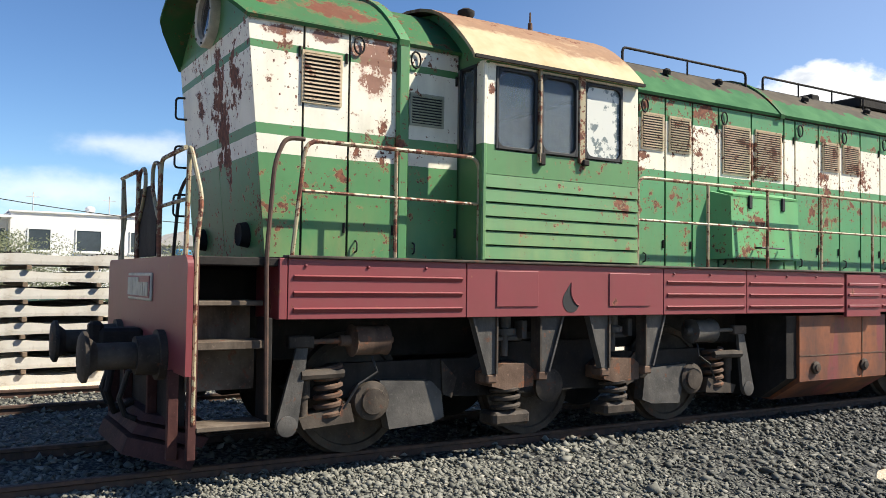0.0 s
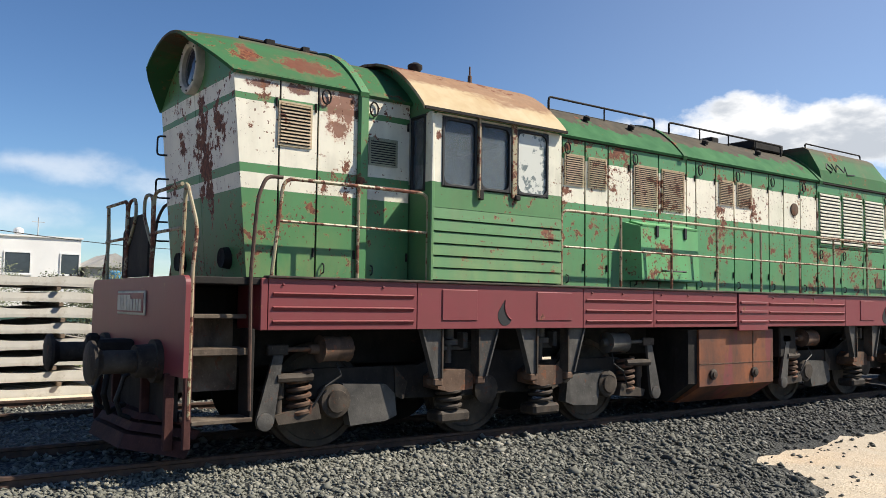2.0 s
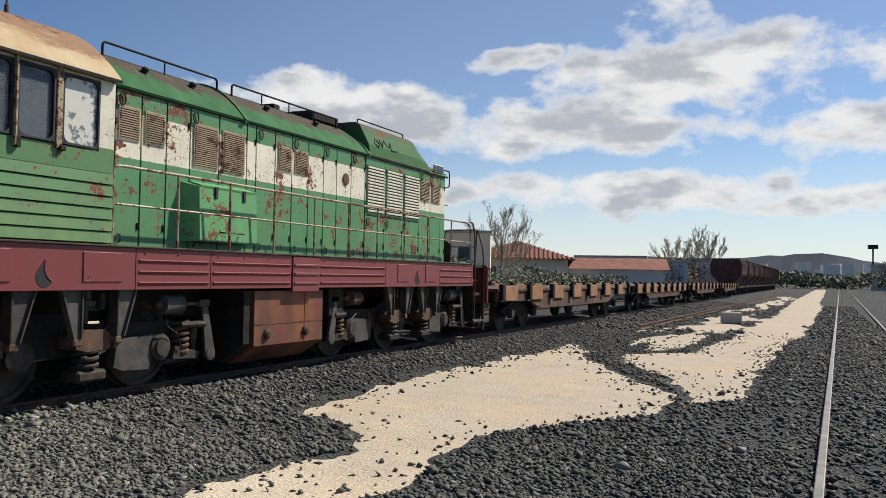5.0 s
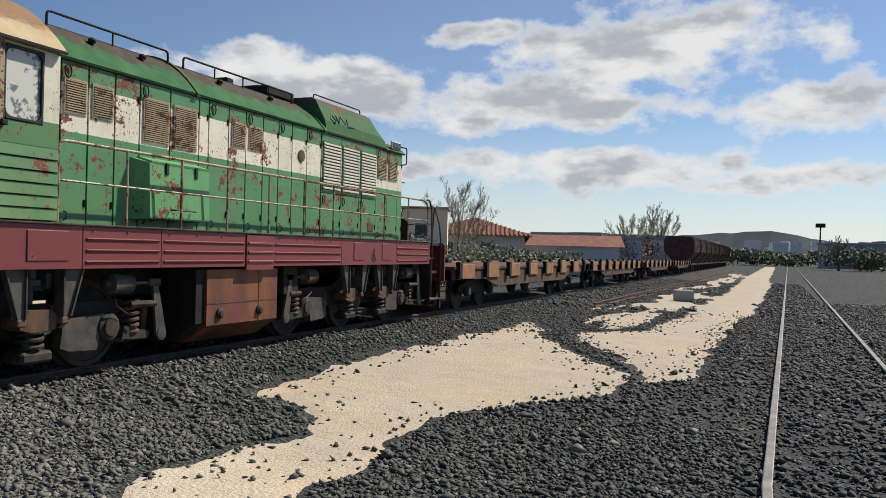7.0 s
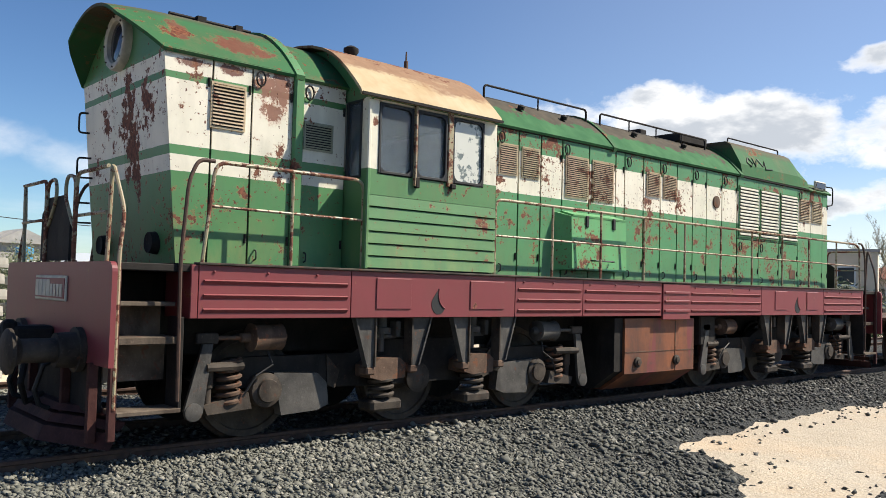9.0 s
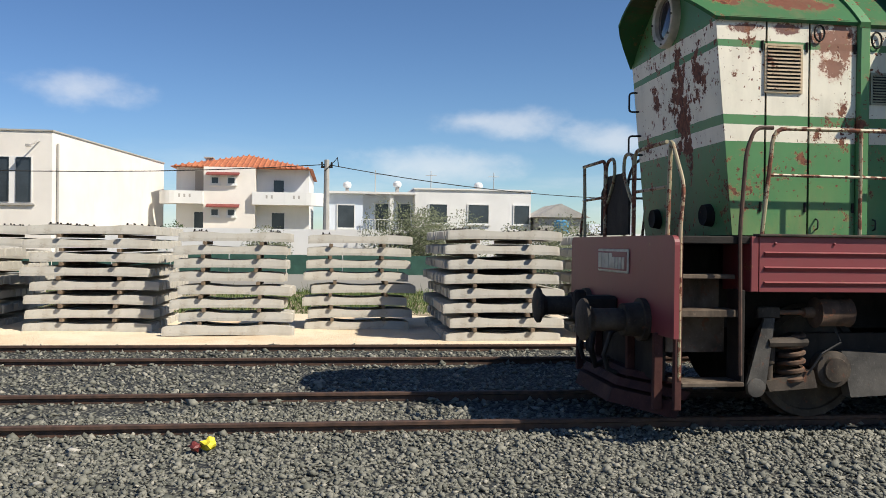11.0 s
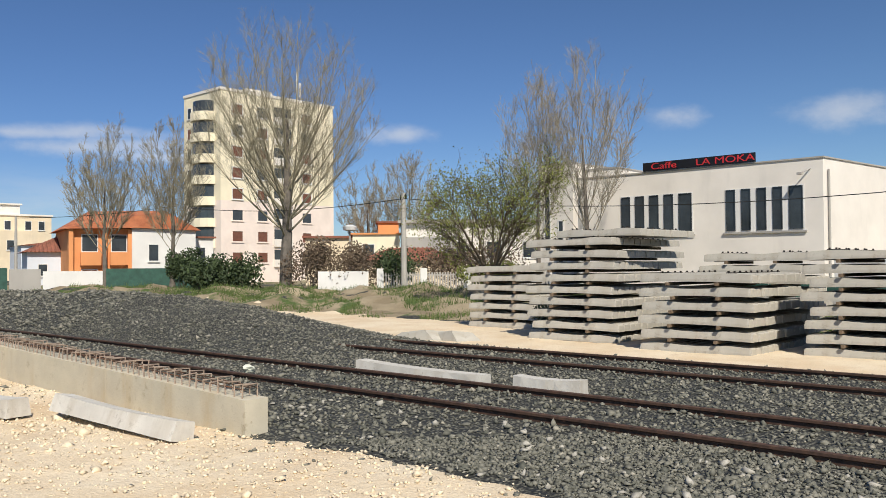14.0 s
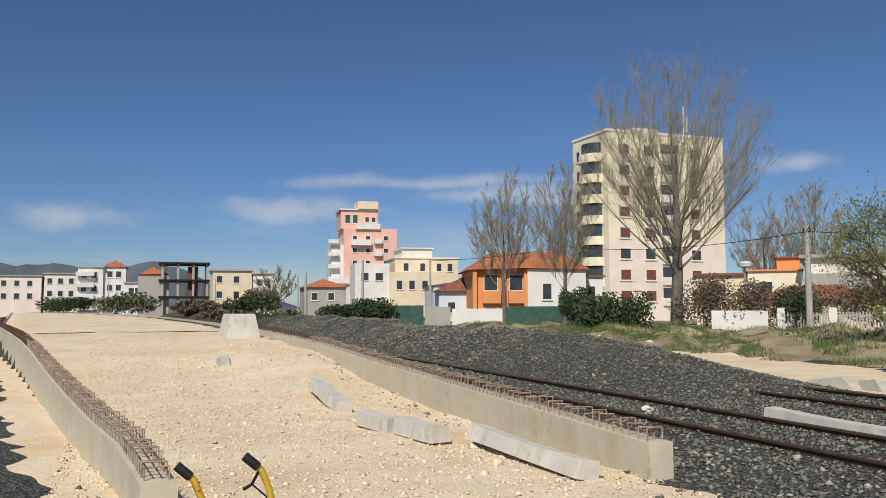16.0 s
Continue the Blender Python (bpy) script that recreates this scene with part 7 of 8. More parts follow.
mo.flat_roof(4.5, 9, -.5, 6, 5.0, "w_orange", .2, .15)
mo.block(7, 9, 1, 4, 5.1, 6.2, "w_orange")
mo.flat_roof(7, 9, 1, 4, 6.2, "old_tile", .2, .15)
mo.window(5.4, 2.8, 1.2, 1.3, at=-.5)
ml = House("long_beige_house", -58.2, 47.5, 40, "long low beige house with flat roof")
ml.block(0, 16, 0, 8, 0, 6.0, "w_cream")
ml.flat_roof(0, 16, 0, 8, 6.0, "roof_slab", .5, .3)
for x in (1, 4.4, 7.8, 11.2, 13.6):
    ml.window(x, 2.6, 1.5, 1.6)
ml.put("dark_porch", B().box(0, 5, -1.5, 0, 0, 4.6), "w_grey")
rt = House("weathered_tile_house", -48, 33.0, 45, "low house with weathered brown tile roof")
rt.block(0, 7, 0, 4, 0, 2.3, "w_beige")
rt.hip(0, 7, 0, 4, 2.3, 1.0, .4, material="old_tile")

# fence with posts on the bank
fn = thing("garden_fence", (-37, 27.5, .2), "white rendered wall and posts with a grey slatted fence", "fence", kind="structure")
p0, p1 = Vector((-41.2, 23.3, 0)), Vector((-39.2, 25.5, 0))
def along(a, e, z0, z1, t, mat, name):
    d = (e - a).normalized()
    k = Vector((-d.y, d.x, 0)) * t
    return part(name, B().add([a + k + Vector((0, 0, z0)), a - k + Vector((0, 0, z0)), e - k + Vector((0, 0, z0)), e + k + Vector((0, 0, z0)), a + k + Vector((0, 0, z1)), a - k + Vector((0, 0, z1)), e - k + Vector((0, 0, z1)), e + k + Vector((0, 0, z1))],
                [(3, 2, 1, 0), (4, 5, 6, 7), (0, 1, 5, 4), (1, 2, 6, 5), (2, 3, 7, 6), (3, 0, 4, 7)]), M[mat], fn)
along(p0, p1, .2, 1.6, .1, "w_white", "wall_panel")
step = Vector((1.0, 1.05, 0)).normalized()
q = p1 + step * .5
for i in range(5):
    along(q + step * (i * 2.6), q + step * (i * 2.6 + .4), .1, 1.75, .2, "w_white", "post")
    for j in range(13):
        s = q + step * (i * 2.6 + .5 + j * .16)
        along(s, s + step * .09, .2, 1.5, .02, "w_grey", "slat")
    along(q + step * (i * 2.6 + .4), q + step * (i * 2.6 + 2.6), 1.3, 1.38, .015, "w_grey", "fence_bar")


# far row
def far_house(x, y, w, d, z, mat, label, floors, turn=88, roof="roof_slab", tile=False):
    f = House("distant_house", x, y, turn, label)
    f.block(0, w, 0, d, 0, z, mat)
    if tile:
        f.hip(0, w, 0, d, z, 1.6, .4)
    else:
        f.flat_roof(0, w, 0, d, z, roof, .3, .3)
    n = max(2, int(w / 2.6))
    for k in range(floors):
        for i in range(n):
            f.window(.6 + i * (w - 1.0) / n, 1.6 + k * 3.0 + max(0, z - floors * 3.0 - 1), 1.3, 1.5, f=.12)
    return f


far_house(-222, -36, 12, 9, 9.6, "w_rose", "distant pale flat-roofed house", 2)
far_house(-222, -23.5, 8, 9, 10.2, "w_cream", "distant cream house with dark upper floor", 2)
wb = far_house(-202, -15.5, 5.2, 9, 11.0, "w_white", "distant white four-storey house with balconies", 3, tile=False)
for k in range(4):
    wb.put("balcony", B().box(-.3, 3.4, -1.2, 0, 1.6 + k * 2.5, 2.5 + k * 2.5), "w_white")
far_house(-202.5, -10.2, 4.6, 9, 11.2, "w_white", "distant white house with red tile roof", 3, tile=True)
far_house(-197, -5.8, 3.6, 6, 7.4, "w_bluewhite", "distant small white plastered house", 1)
far_house(-190, -2.8, 5, 7, 9.2, "w_pink", "distant pink house with tiled roof", 2, tile=True)
far_house(-170.5, 9.8, 7.5, 8, 9.2, "w_beige", "distant cream house with round bay", 2)
far_house(-170, 17.5, 4, 8, 8.6, "w_cream", "distant cream flat-roofed house", 2)
far_house(-150, 24, 7, 8, 5.6, "w_grey", "distant low house under red tiles", 1, tile=True)
far_house(-165, 33, 9, 8, 6.5, "w_white", "distant low white plastered house", 2)
sk = House("unfinished_building", -181, .8, 86, "dark unfinished concrete building frame", "building")
for z in (4.0, 7.4, 10.9):
    sk.put("floor_slab", B().box(-.5, 9.5, -.5, 8, z, z + .4), "black_steel")
for x in (0, 3, 6, 8.7):
    for y in (0, 7):
        sk.put("column", B().box(x, x + .45, y, y + .45, 0, 11.6), "w_grey")
sk.put("infill", B().box(5.2, 7.2, 1, 6, 4.4, 10.5), "shutter")
sk.block(-4.5, 1.5, 1, 7, 0, 8.4, "w_grey")

# beyond the locomotive
ht = House("brick_hut", 41.6, 10.9, -70, "square grey-brown hut with a flat roof", "hut")
ht.block(0, 2.6, 0, 2.6, 0, 4.05, "w_beige")
ht.block(-3, 0, .4, 2.6, 0, 3.2, "w_grey")
ht.flat_roof(0, 2.6, 0, 2.6, 4.05, "roof_slab", .1, .15)
ht.window(.7, 2.3, .9, 1.0)
rr = House("red_roofed_house", 53.4, 14.5, -72, "low house with a dark red hipped roof")
rr.block(0, 7.2, 0, 8, 0, 2.9, "w_rose")
rr.hip(0, 7.2, 0, 8, 2.9, 1.4, .6, material="old_tile")
rr.window(1, 1.2, 1.2, 1.2)
rr.window(4, 1.2, 1.2, 1.2)
rs = House("red_roofed_shed", 59.5, 10.2, -75, "long shed with faded red roof")
rs.block(0, 8.5, 0, 6, 0, 2.3, "w_cream")
rs.put("roof", B().prism([(-.4, 2.3), (6.4, 2.3), (3, 3.2)], "x", -.4, 8.9), "old_tile")
for x, y, w_, z, m, lb in ((74, 12, 6, 3.4, "w_grey", "distant grey flat-roofed workshop"), (80, 10, 7, 3.2, "w_bluewhite", "distant pale flat-roofed workshop"), (95, 11, 9, 3.6, "w_cream", "distant cream flat-roofed house"), (120, 12, 9, 4.4, "w_rose", "distant rose plastered house"),
                           (185, -19, 14, 5, "w_grey", "distant grey flat-roofed rail shed"), (210, -32, 16, 6, "w_white", "distant white flat-roofed rail shed")):
    far_house(x, y, w_, 7, z, m, lb, 1, -80)


# ---- wagons ----
def wheelset(owner, x):
    for s in (-1, 1):
        part("wheel", B().lathe([(-.07, .49), (-.045, .49), (-.03, .46), (.065, .458), (.068, .40), (.03, .36), (.03, .14), (.08, .12), (.09, .04)], (x, s * .755, .61), (0, s, 0), 24), M["dirty_steel"], owner, "", True)


def flat_wagon(x0, x1):
    w = thing("flat_wagon", ((x0 + x1) / 2, 0, .15), "long rusty flat wagon with stake pockets", "wagon", "rusty flat wagons")
    xm = (x0 + x1) / 2
    part("deck", B().box(x0, x1, -1.38, 1.38, 1.22, 1.30, .01), M["rust_steel"], w)
    belly = [(x0, 1.22), (x0, .98), (x0 + 2.6, .95), (x0 + 3.6, .72), (x1 - 3.6, .72), (x1 - 2.6, .95), (x1, .98), (x1, 1.22)]
    for s in (-1, 1):
        part("side_sill", B().prism(belly, "y", min(s * 1.28, s * 1.34), max(s * 1.28, s * 1.34)), M["rust_steel"], w, "dark rusty fish-bellied sill")
        n = int((x1 - x0) / 1.95)
        for i in range(n + 1):
            x = x0 + .25 + (x1 - x0 - .5) * i / n
            part("stake_pocket", B().box(x - .10, x + .10, min(s * 1.34, s * 1.46), max(s * 1.34, s * 1.46), 1.0, 1.42, .01), M["black_steel"], w)
            if i < n:
                x2 = x + .28
                part("drop_flap", B().box(x2, x2 + .95, min(s * 1.35, s * 1.39), max(s * 1.35, s * 1.39), .98, 1.36, .01), M["flap"], w, "worn orange-brown drop flap")
    for xb in (x0 + 2.6, x1 - 2.6):
        part("bogie_frame", B().prism([(xb - 1.5, .72), (xb - 1.2, .55), (xb + 1.2, .55), (xb + 1.5, .72), (xb + .6, .95), (xb - .6, .95)], "y", -1.05, -.95).prism([(xb - 1.5, .72), (xb - 1.2, .55), (xb + 1.2, .55), (xb + 1.5, .72), (xb + .6, .95), (xb - .6, .95)], "y", .95, 1.05), M["black_steel"], w)
        for d in (-.95, .95):
            wheelset(w, xb + d)
            for s in (-1, 1):
                part("axle_box", B().box(xb + d - .12, xb + d + .12, min(s * 1.05, s * 1.2), max(s * 1.05, s * 1.2), .5, .74, .03), M["dirty_steel"], w)
    for x, s in ((x0, -1), (x1, 1)):
        for y in (-.875, .875):
            part("buffer", B().lathe([(0, .16), (.03, .17), (.08, .16), (.1, .08), (.5, .09)], (x + s * .5, y, 1.08), (-s, 0, 0), 14), M["dirty_steel"], w, "", True)


M["flap"] = simple("worn_orange_steel", (0.34, 0.165, 0.075), 0.85, 0, 0.4, 3)
M["hopper"] = simple("dark_oxide_steel", (0.085, 0.036, 0.028), 0.8, 0, 0.4, 2)
for a, e in ((17.75, 33.2), (34.4, 50.0), (51.2, 66.8), (68.0, 83.6)):
    flat_wagon(a, e)


def hopper_wagon(x0):
    w = thing("hopper_wagon", (x0 + 4, 0, .15), "dark rusty high-sided hopper wagon", "wagon", "rusty hopper wagons")
    prof = [(-.5, 1.05), (.5, 1.05), (1.45, 2.2), (1.5, 3.2), (1.25, 3.75), (-1.25, 3.75), (-1.5, 3.2), (-1.45, 2.2)]
    part("body", B().prism(prof, "x", x0 + .5, x0 + 7.6), M["hopper"], w)
    for i in range(7):
        x = x0 + .6 + i * 1.12
        part("rib", B().prism([(p[0] * 1.03, p[1] + .02) for p in prof], "x", x, x + .09), M["hopper"], w)
    part("frame", B().box(x0, x0 + 8.2, -1.2, 1.2, .88, 1.05), M["black_steel"], w)
    part("end_platform", B().box(x0 - .1, x0 + .5, -1.3, 1.3, 1.05, 1.12).box(x0 - .1, x0 - .05, -1.3, 1.3, 1.9, 1.95).box(x0 - .1, x0 - .05, -1.3, -1.25, 1.1, 1.95).box(x0 - .1, x0 - .05, 1.25, 1.3, 1.1, 1.95), M["rust_steel"], w)
    for d in (1.2, 2.9, 5.3, 7.0):
        wheelset(w, x0 + d)
    return w


first = hopper_wagon(85.0)
for i in range(1, 9):
    copy_thing(first, pose(85 + 4 + i * 8.9, 0, .15))


# ---- poles and wires ----
def pole(x, y, z0, z1, r, label, arm=True):
    p = thing("utility_pole", (x, y, z0), label, "utility pole")
    part("shaft", B().tube([(x, y, z0 - .3), (x, y, z1)], r, 8, r * .62), M["pole_concrete"], p)
    if arm:
        part("bracket", B().box(x - .25, x + .25, y - .03, y + .03, z1 - .35, z1 - .27), M["black_steel"], p)
        for d in (-.2, .2):
            part("insulator", B().lathe([(0, .03), (.05, .06), (.1, .04), (.14, .05), (.18, .02)], (x + d, y, z1 - .27), (0, 0, 1), 8), M["dark_inside"], p)
        part("bracket", B().tube([(x - .1, y - .1, z1 - .5), (x + .35, y - .15, z1 - .05), (x + .45, y, z1 + .12), (x + .5, y, z1 - .3)], .02, 5), M["black_steel"], p)
    return p


def wire(a, e, sag, label="thin black overhead cable"):
    a, e = Vector(a), Vector(e)
    pts = [a.lerp(e, s) - Vector((0, 0, 4 * sag * s * (1 - s))) for s in np.linspace(0, 1, 15)]
    solo("overhead_cable", B().tube(pts, .018, 4), M["rubber"], label, "cable", "overhead cables")


pole(-2.7, 27.6, 0, 5.3, .17, "round concrete utility pole behind the fence")
pole(-34.9, 24.2, .2, 5.9, .19, "pale concrete utility pole on the grassy bank")
pole(14.0, 33, 0, 4.6, .13, "thin utility pole by the flat houses")
for x, y, z in ((-62.5, 4.6, 4.4), (-61.5, 8.6, 5.3), (-60.5, 13.5, 5.4), (-56.5, 22.6, 6.6), (-120, 16, 6.5), (-150, 8, 7), (-170, -9, 7)):
    pole(x, y, .4, z, .13, "distant utility pole by the houses", False)
wire((-34.9, 24.2, 5.6), (-2.7, 27.6, 5.1), .9)
wire((-2.7, 27.6, 5.1), (14.0, 33, 4.2), .35)
wire((-34.9, 24.2, 5.6), (-56.5, 22.6, 6.3), .5)
wire((-56.5, 22.6, 6.3), (-60.5, 13.5, 5.3), .2)
wire((14.0, 33, 4.3), (40, 44, 5), .5)
dish = thing("street_lamp", (-60, 41, 0), "street lamp with a white round head", "street lamp")
part("shaft", B().tube([(-50.5, 34.0, 0), (-50.5, 34.0, 4.6)], .06, 6), M["w_grey"], dish)
part("lamp_head", B().lathe([(0, .1), (.1, .5), (.35, .55), (.5, .2)], (-50.5, 34.0, 4.6), (0, 0, 1), 12), M["frame_white"], dish, "", True)
for x, y, z in ((198, -18.5, 9.0), (240, -40, 12)):
    mast = thing("light_mast", (x, y, 0), "tall distant light mast", "light mast")
    part("shaft", B().tube([(x, y, 0), (x, y, z)], .16, 6), M["black_steel"], mast)
    part("lamp_rack", B().box(x - .2, x + .2, y - 1.0, y + 1.0, z - .2, z + .7), M["black_steel"], mast)


# ---- trees and brush ----
def bare_tree(x, y, z, height, spread, seed, label, limbs=8, fork=.28, trunk_r=.35, upright=.55, twig="twig", depth=4, leaves=None, leaf_n=0, n_sub=6, leader=True):
    g = random.Random(seed)
    tree = thing("tree", (x, y, z), label, "tree")
    trunk, crown, tips = B(), B(), []

    def shoot(p, d, length, r, level):
        n = 4 if level < 2 else 3
        pts, q, dd = [p], p.copy(), d.normalized()
        for i in range(n):
            dd = (dd + Vector((g.gauss(0, .07), g.gauss(0, .07), g.gauss(.05, .05) * upright))).normalized()
            q = q + dd * (length / n)
            pts.append(q.copy())
        (trunk if level == 0 else crown).tube(pts, r, 8 if level == 0 else (5 if level == 1 else 3), r * (.55 if level == 0 else .28), close=False)
        if level >= depth:
            tips.append(pts[-1])
            tips.append(pts[-2])
            return
        k = {0: limbs, 1: n_sub + 3, 2: n_sub, 3: n_sub - 1}[level]
        for i in range(k):
            s = g.uniform(.22, 1.0) if level else (g.uniform(.62, 1.0) if not leader else .38 + .62 * (i + g.random()) / k)
            a = s * n
            j = min(n - 1, int(a))
            base = pts[j].lerp(pts[j + 1], a - j)
            axis = dd.orthogonal().normalized()
            axis.rotate(Matrix.Rotation(g.uniform(0, 6.283) if level else i * 2.4 + g.uniform(-.3, .3), 3, dd))
            open_ = {0: spread, 1: .62, 2: .7, 3: .75}[level] * g.uniform(.55, 1.15)
            nd = (dd * math.cos(open_) + axis * math.sin(open_)).normalized()
            nd = (nd + Vector((0, 0, upright * .35))).normalized()
            ln = {0: height * (1 - fork * s) * g.uniform(.55, .66) if leader else height * (1 - fork) * g.uniform(.55, .88), 1: length * g.uniform(.30, .55) * (1.15 - .5 * s), 2: length * g.uniform(.35, .6), 3: length * g.uniform(.4, .7)}[level]
            rr = {0: trunk_r * (.24 if leader else .27), 1: r * .34, 2: r * .45, 3: r * .55}[level]
            shoot(base, nd, ln, max(rr, .0065), level + 1)

    shoot(Vector((x, y, z - .2)), Vector((g.gauss(0, .015), g.gauss(0, .015), 1)), height * fork + .2, trunk_r, 0)
    part("trunk", trunk, M["bark"], tree, "", True)
    tagged(part("crown", crown, M[twig], tree, "bare upswept branches and twigs"), kind="stuff")
    if leaves:
        lf = B()
        for i in range(leaf_n):
            c = tips[g.randrange(len(tips))] + Vector((g.gauss(0, .22), g.gauss(0, .22), g.gauss(0, .2)))
            u = Vector((g.gauss(0, 1), g.gauss(0, 1), g.gauss(0, 1))).normalized() * g.uniform(.035, .07)
            v = u.orthogonal().normalized() * u.length * .45
            lf.add([c - u, c + v, c + u, c - v], [(0, 1, 2, 3)])
        tagged(part("foliage", raw_mesh("foliage", lf, M[leaves]), None, tree, "sparse young spring leaves"), kind="stuff")
    return tree


def raw_mesh(name, b, material):
    me = bpy.data.meshes.new(name)
    me.from_pydata(b.v, [], b.f)
    me.materials.append(material)
    return me


def bush(x, y, z, r, h, n, material, label, seed, size=.09):
    g = random.Random(seed)
    o = thing("bush", (x, y, z), label, "bush")
    lf, st = B(), B()
    lobes = [(g.gauss(0, r * .42), g.gauss(0, r * .42), h * g.uniform(.35, .72), g.uniform(.35, .62)) for _ in range(9)]
    for a, c, d, k in lobes:
        st.tube([(x + a * .2, y + c * .2, z - .1), (x + a * .7, y + c * .7, z + d * .6), (x + a, y + c, z + d)], .03, 4, .012)
    for i in range(n):
        a, c, d, k = lobes[g.randrange(9)]
        v = Vector((g.gauss(0, 1), g.gauss(0, 1), g.gauss(0, 1))).normalized() * (g.random() ** .4)
        p = Vector((x + a + v.x * r * k, y + c + v.y * r * k, max(z + .03, z + d + v.z * h * k * .75)))
        u = Vector((g.gauss(0, 1), g.gauss(0, 1), g.gauss(0, 1))).normalized() * size * g.uniform(.6, 1.4)
        w = u.orthogonal().normalized() * u.length * .5
        lf.add([p - u, p + w, p + u, p - w], [(0, 1, 2, 3)])
    part("stem", st, M["bark"], o)
    tagged(part("foliage", raw_mesh("foliage", lf, M[material]), None, o), kind="stuff")
    return o


def fan_tree(x, y, z, height, width, seed, label, limbs=14, trunk_r=.3, twig="twig", n_sub=11, fork=.16, stout=1.0):
    """A bare poplar-like tree: forked trunk, limbs that fan out to a rounded crown, sprays of upright twigs."""
    g = random.Random(seed)
    tree = thing("tree", (x, y, z), label, "tree")
    base = Vector((x, y, z))
    trunk, crown = B(), B()
    lean = Vector((g.gauss(0, .012), g.gauss(0, .012), 1))
    stem = [base + lean * (height * .62 * k / 6) + Vector((g.gauss(0, .04), g.gauss(0, .04), 0)) * (k > 0) - Vector((0, 0, .2)) * (k == 0) for k in range(7)]
    trunk.tube(stem, trunk_r, 9, trunk_r * .22, close=False)
    trunk.tube([base + Vector((0, 0, -.2)), base + Vector((0, 0, .5))], trunk_r * 1.35, 9, trunk_r * .98, close=False)
    mid, rz = base + Vector((0, 0, height * .60)), height * .33

    def curve(p, q, sag, n):
        c = p.lerp(q, .45) + sag
        return [p * (1 - u) ** 2 + c * (2 * u * (1 - u)) + q * u * u for u in (k / n for k in range(n + 1))]

    for i in range(limbs):
        th = math.acos(1 - 1.30 * (i + .5) / limbs)
        ph = i * 2.39996 + g.uniform(-.25, .25)
        r = g.uniform(.86, 1.06)
        tip = mid + Vector((math.sin(th) * math.cos(ph) * width / 2 * r, math.sin(th) * math.sin(ph) * width / 2 * r, math.cos(th) * rz * r))
        h = fork + (.60 - fork) * (1 - th / 2.0) * g.uniform(.55, 1)
        start = base + lean * (height * h)
        out = Vector((math.cos(ph), math.sin(ph), 0)) * width * .09
        limb = curve(start, tip, out, 7)
        span = (tip - start).length
        r0 = trunk_r * (.10 + .010 * span)
        crown.tube(limb, min(r0, trunk_r * .24), 5, .010, close=False)
        for j in range(n_sub):
            s = g.uniform(.22, .98)
            k = min(6, int(s * 7))
            p = limb[k].lerp(limb[k + 1], s * 7 - k)
            along = (limb[k + 1] - limb[k]).normalized()
            side = Vector((g.gauss(0, 1), g.gauss(0, 1), g.gauss(0, .4))).normalized()
            d = (along * .75 + side * .55 + Vector((0, 0, .45))).normalized()
            ln = height * g.uniform(.09, .17) * (1.25 - .6 * s)
            sub = curve(p, p + d * ln, Vector((0, 0, -.06 * ln)), 3)
            crown.tube(sub, max(.009, .03 * (1 - s)) * stout, 3, .006 * stout, close=False)
            for m in range(8):
                u = g.uniform(.2, 1.0)
                kk = min(2, int(u * 3))
                pp = sub[kk].lerp(sub[kk + 1], u * 3 - kk)
                dd = (d * .7 + Vector((g.gauss(0, .42), g.gauss(0, .42), g.gauss(.4, .25)))).normalized()
                tl = ln * g.uniform(.28, .55)
                e = pp + dd * tl
                crown.tube([pp, e], .0065 * stout, 3, .004 * stout, close=False)
                for w in range(4):
                    q = pp.lerp(e, g.uniform(.3, .95))
                    crown.tube([q, q + (dd * .6 + Vector((g.gauss(0, .5), g.gauss(0, .5), g.gauss(.3, .3)))).normalized() * tl * g.uniform(.3, .55)], .0048 * stout, 3, .003 * stout, close=False)
    part("trunk", trunk, M["bark"], tree, "", True)
    tagged(part("crown", raw_mesh("crown", crown, M[twig]), None, tree, "bare upswept branches and twigs"), kind="stuff")
    return tree


fan_tree(-45.4, 24.1, .3, 17.8, 11.2, 3, "large bare tree with upswept branches on the bank", 32, .44, n_sub=17, stout=1.0)
fan_tree(-24.4, 26.3, 0, 13.2, 5.2, 5, "tall slender bare tree before the cafe", 15, .17, "twig_pale", 13)
fan_tree(-27.2, 26.0, 0, 12.6, 3.6, 8, "pale bare tree with fine upright branches", 13, .14, "twig_pale", 14)
bare_tree(-24.2, 18.6, .1, 6.9, .74, 14, "spreading willow with young yellow-green leaves", limbs=9, fork=.2, trunk_r=.26, upright=.12, leaves="leaf_spring", leaf_n=10000, n_sub=7, leader=False, twig="willow_twig")
fan_tree(-58.5, 18.6, .6, 11.4, 5.4, 15, "slender bare tree by the orange house", 16, .18, n_sub=14, stout=1.5)
fan_tree(-55.5, 22.0, .6, 12.2, 5.0, 18, "bare tree by the white gable", 16, .18, n_sub=14, stout=1.5)
fan_tree(-62, 52, 0, 14.5, 6.5, 21, "bare tree behind the low houses", 14, .22, n_sub=12, stout=2.0)
fan_tree(-66, 50, 0, 12.5, 6.0, 23, "bare tree behind the low houses", 14, .2, n_sub=12, stout=2.0)
fan_tree(49.9, 10.5, 0, 6.8, 5.0, 31, "small bare tree behind the locomotive", 14, .13, n_sub=13, stout=1.1)
fan_tree(105, 8.0, 0, 7.4, 6.5, 33, "bare tree beside the wagons", 15, .2, n_sub=13, stout=1.9)
fan_tree(118, 6.2, 0, 9.4, 6.0, 35, "bare tree beside the hopper wagons", 15, .2, n_sub=13, stout=2.0)
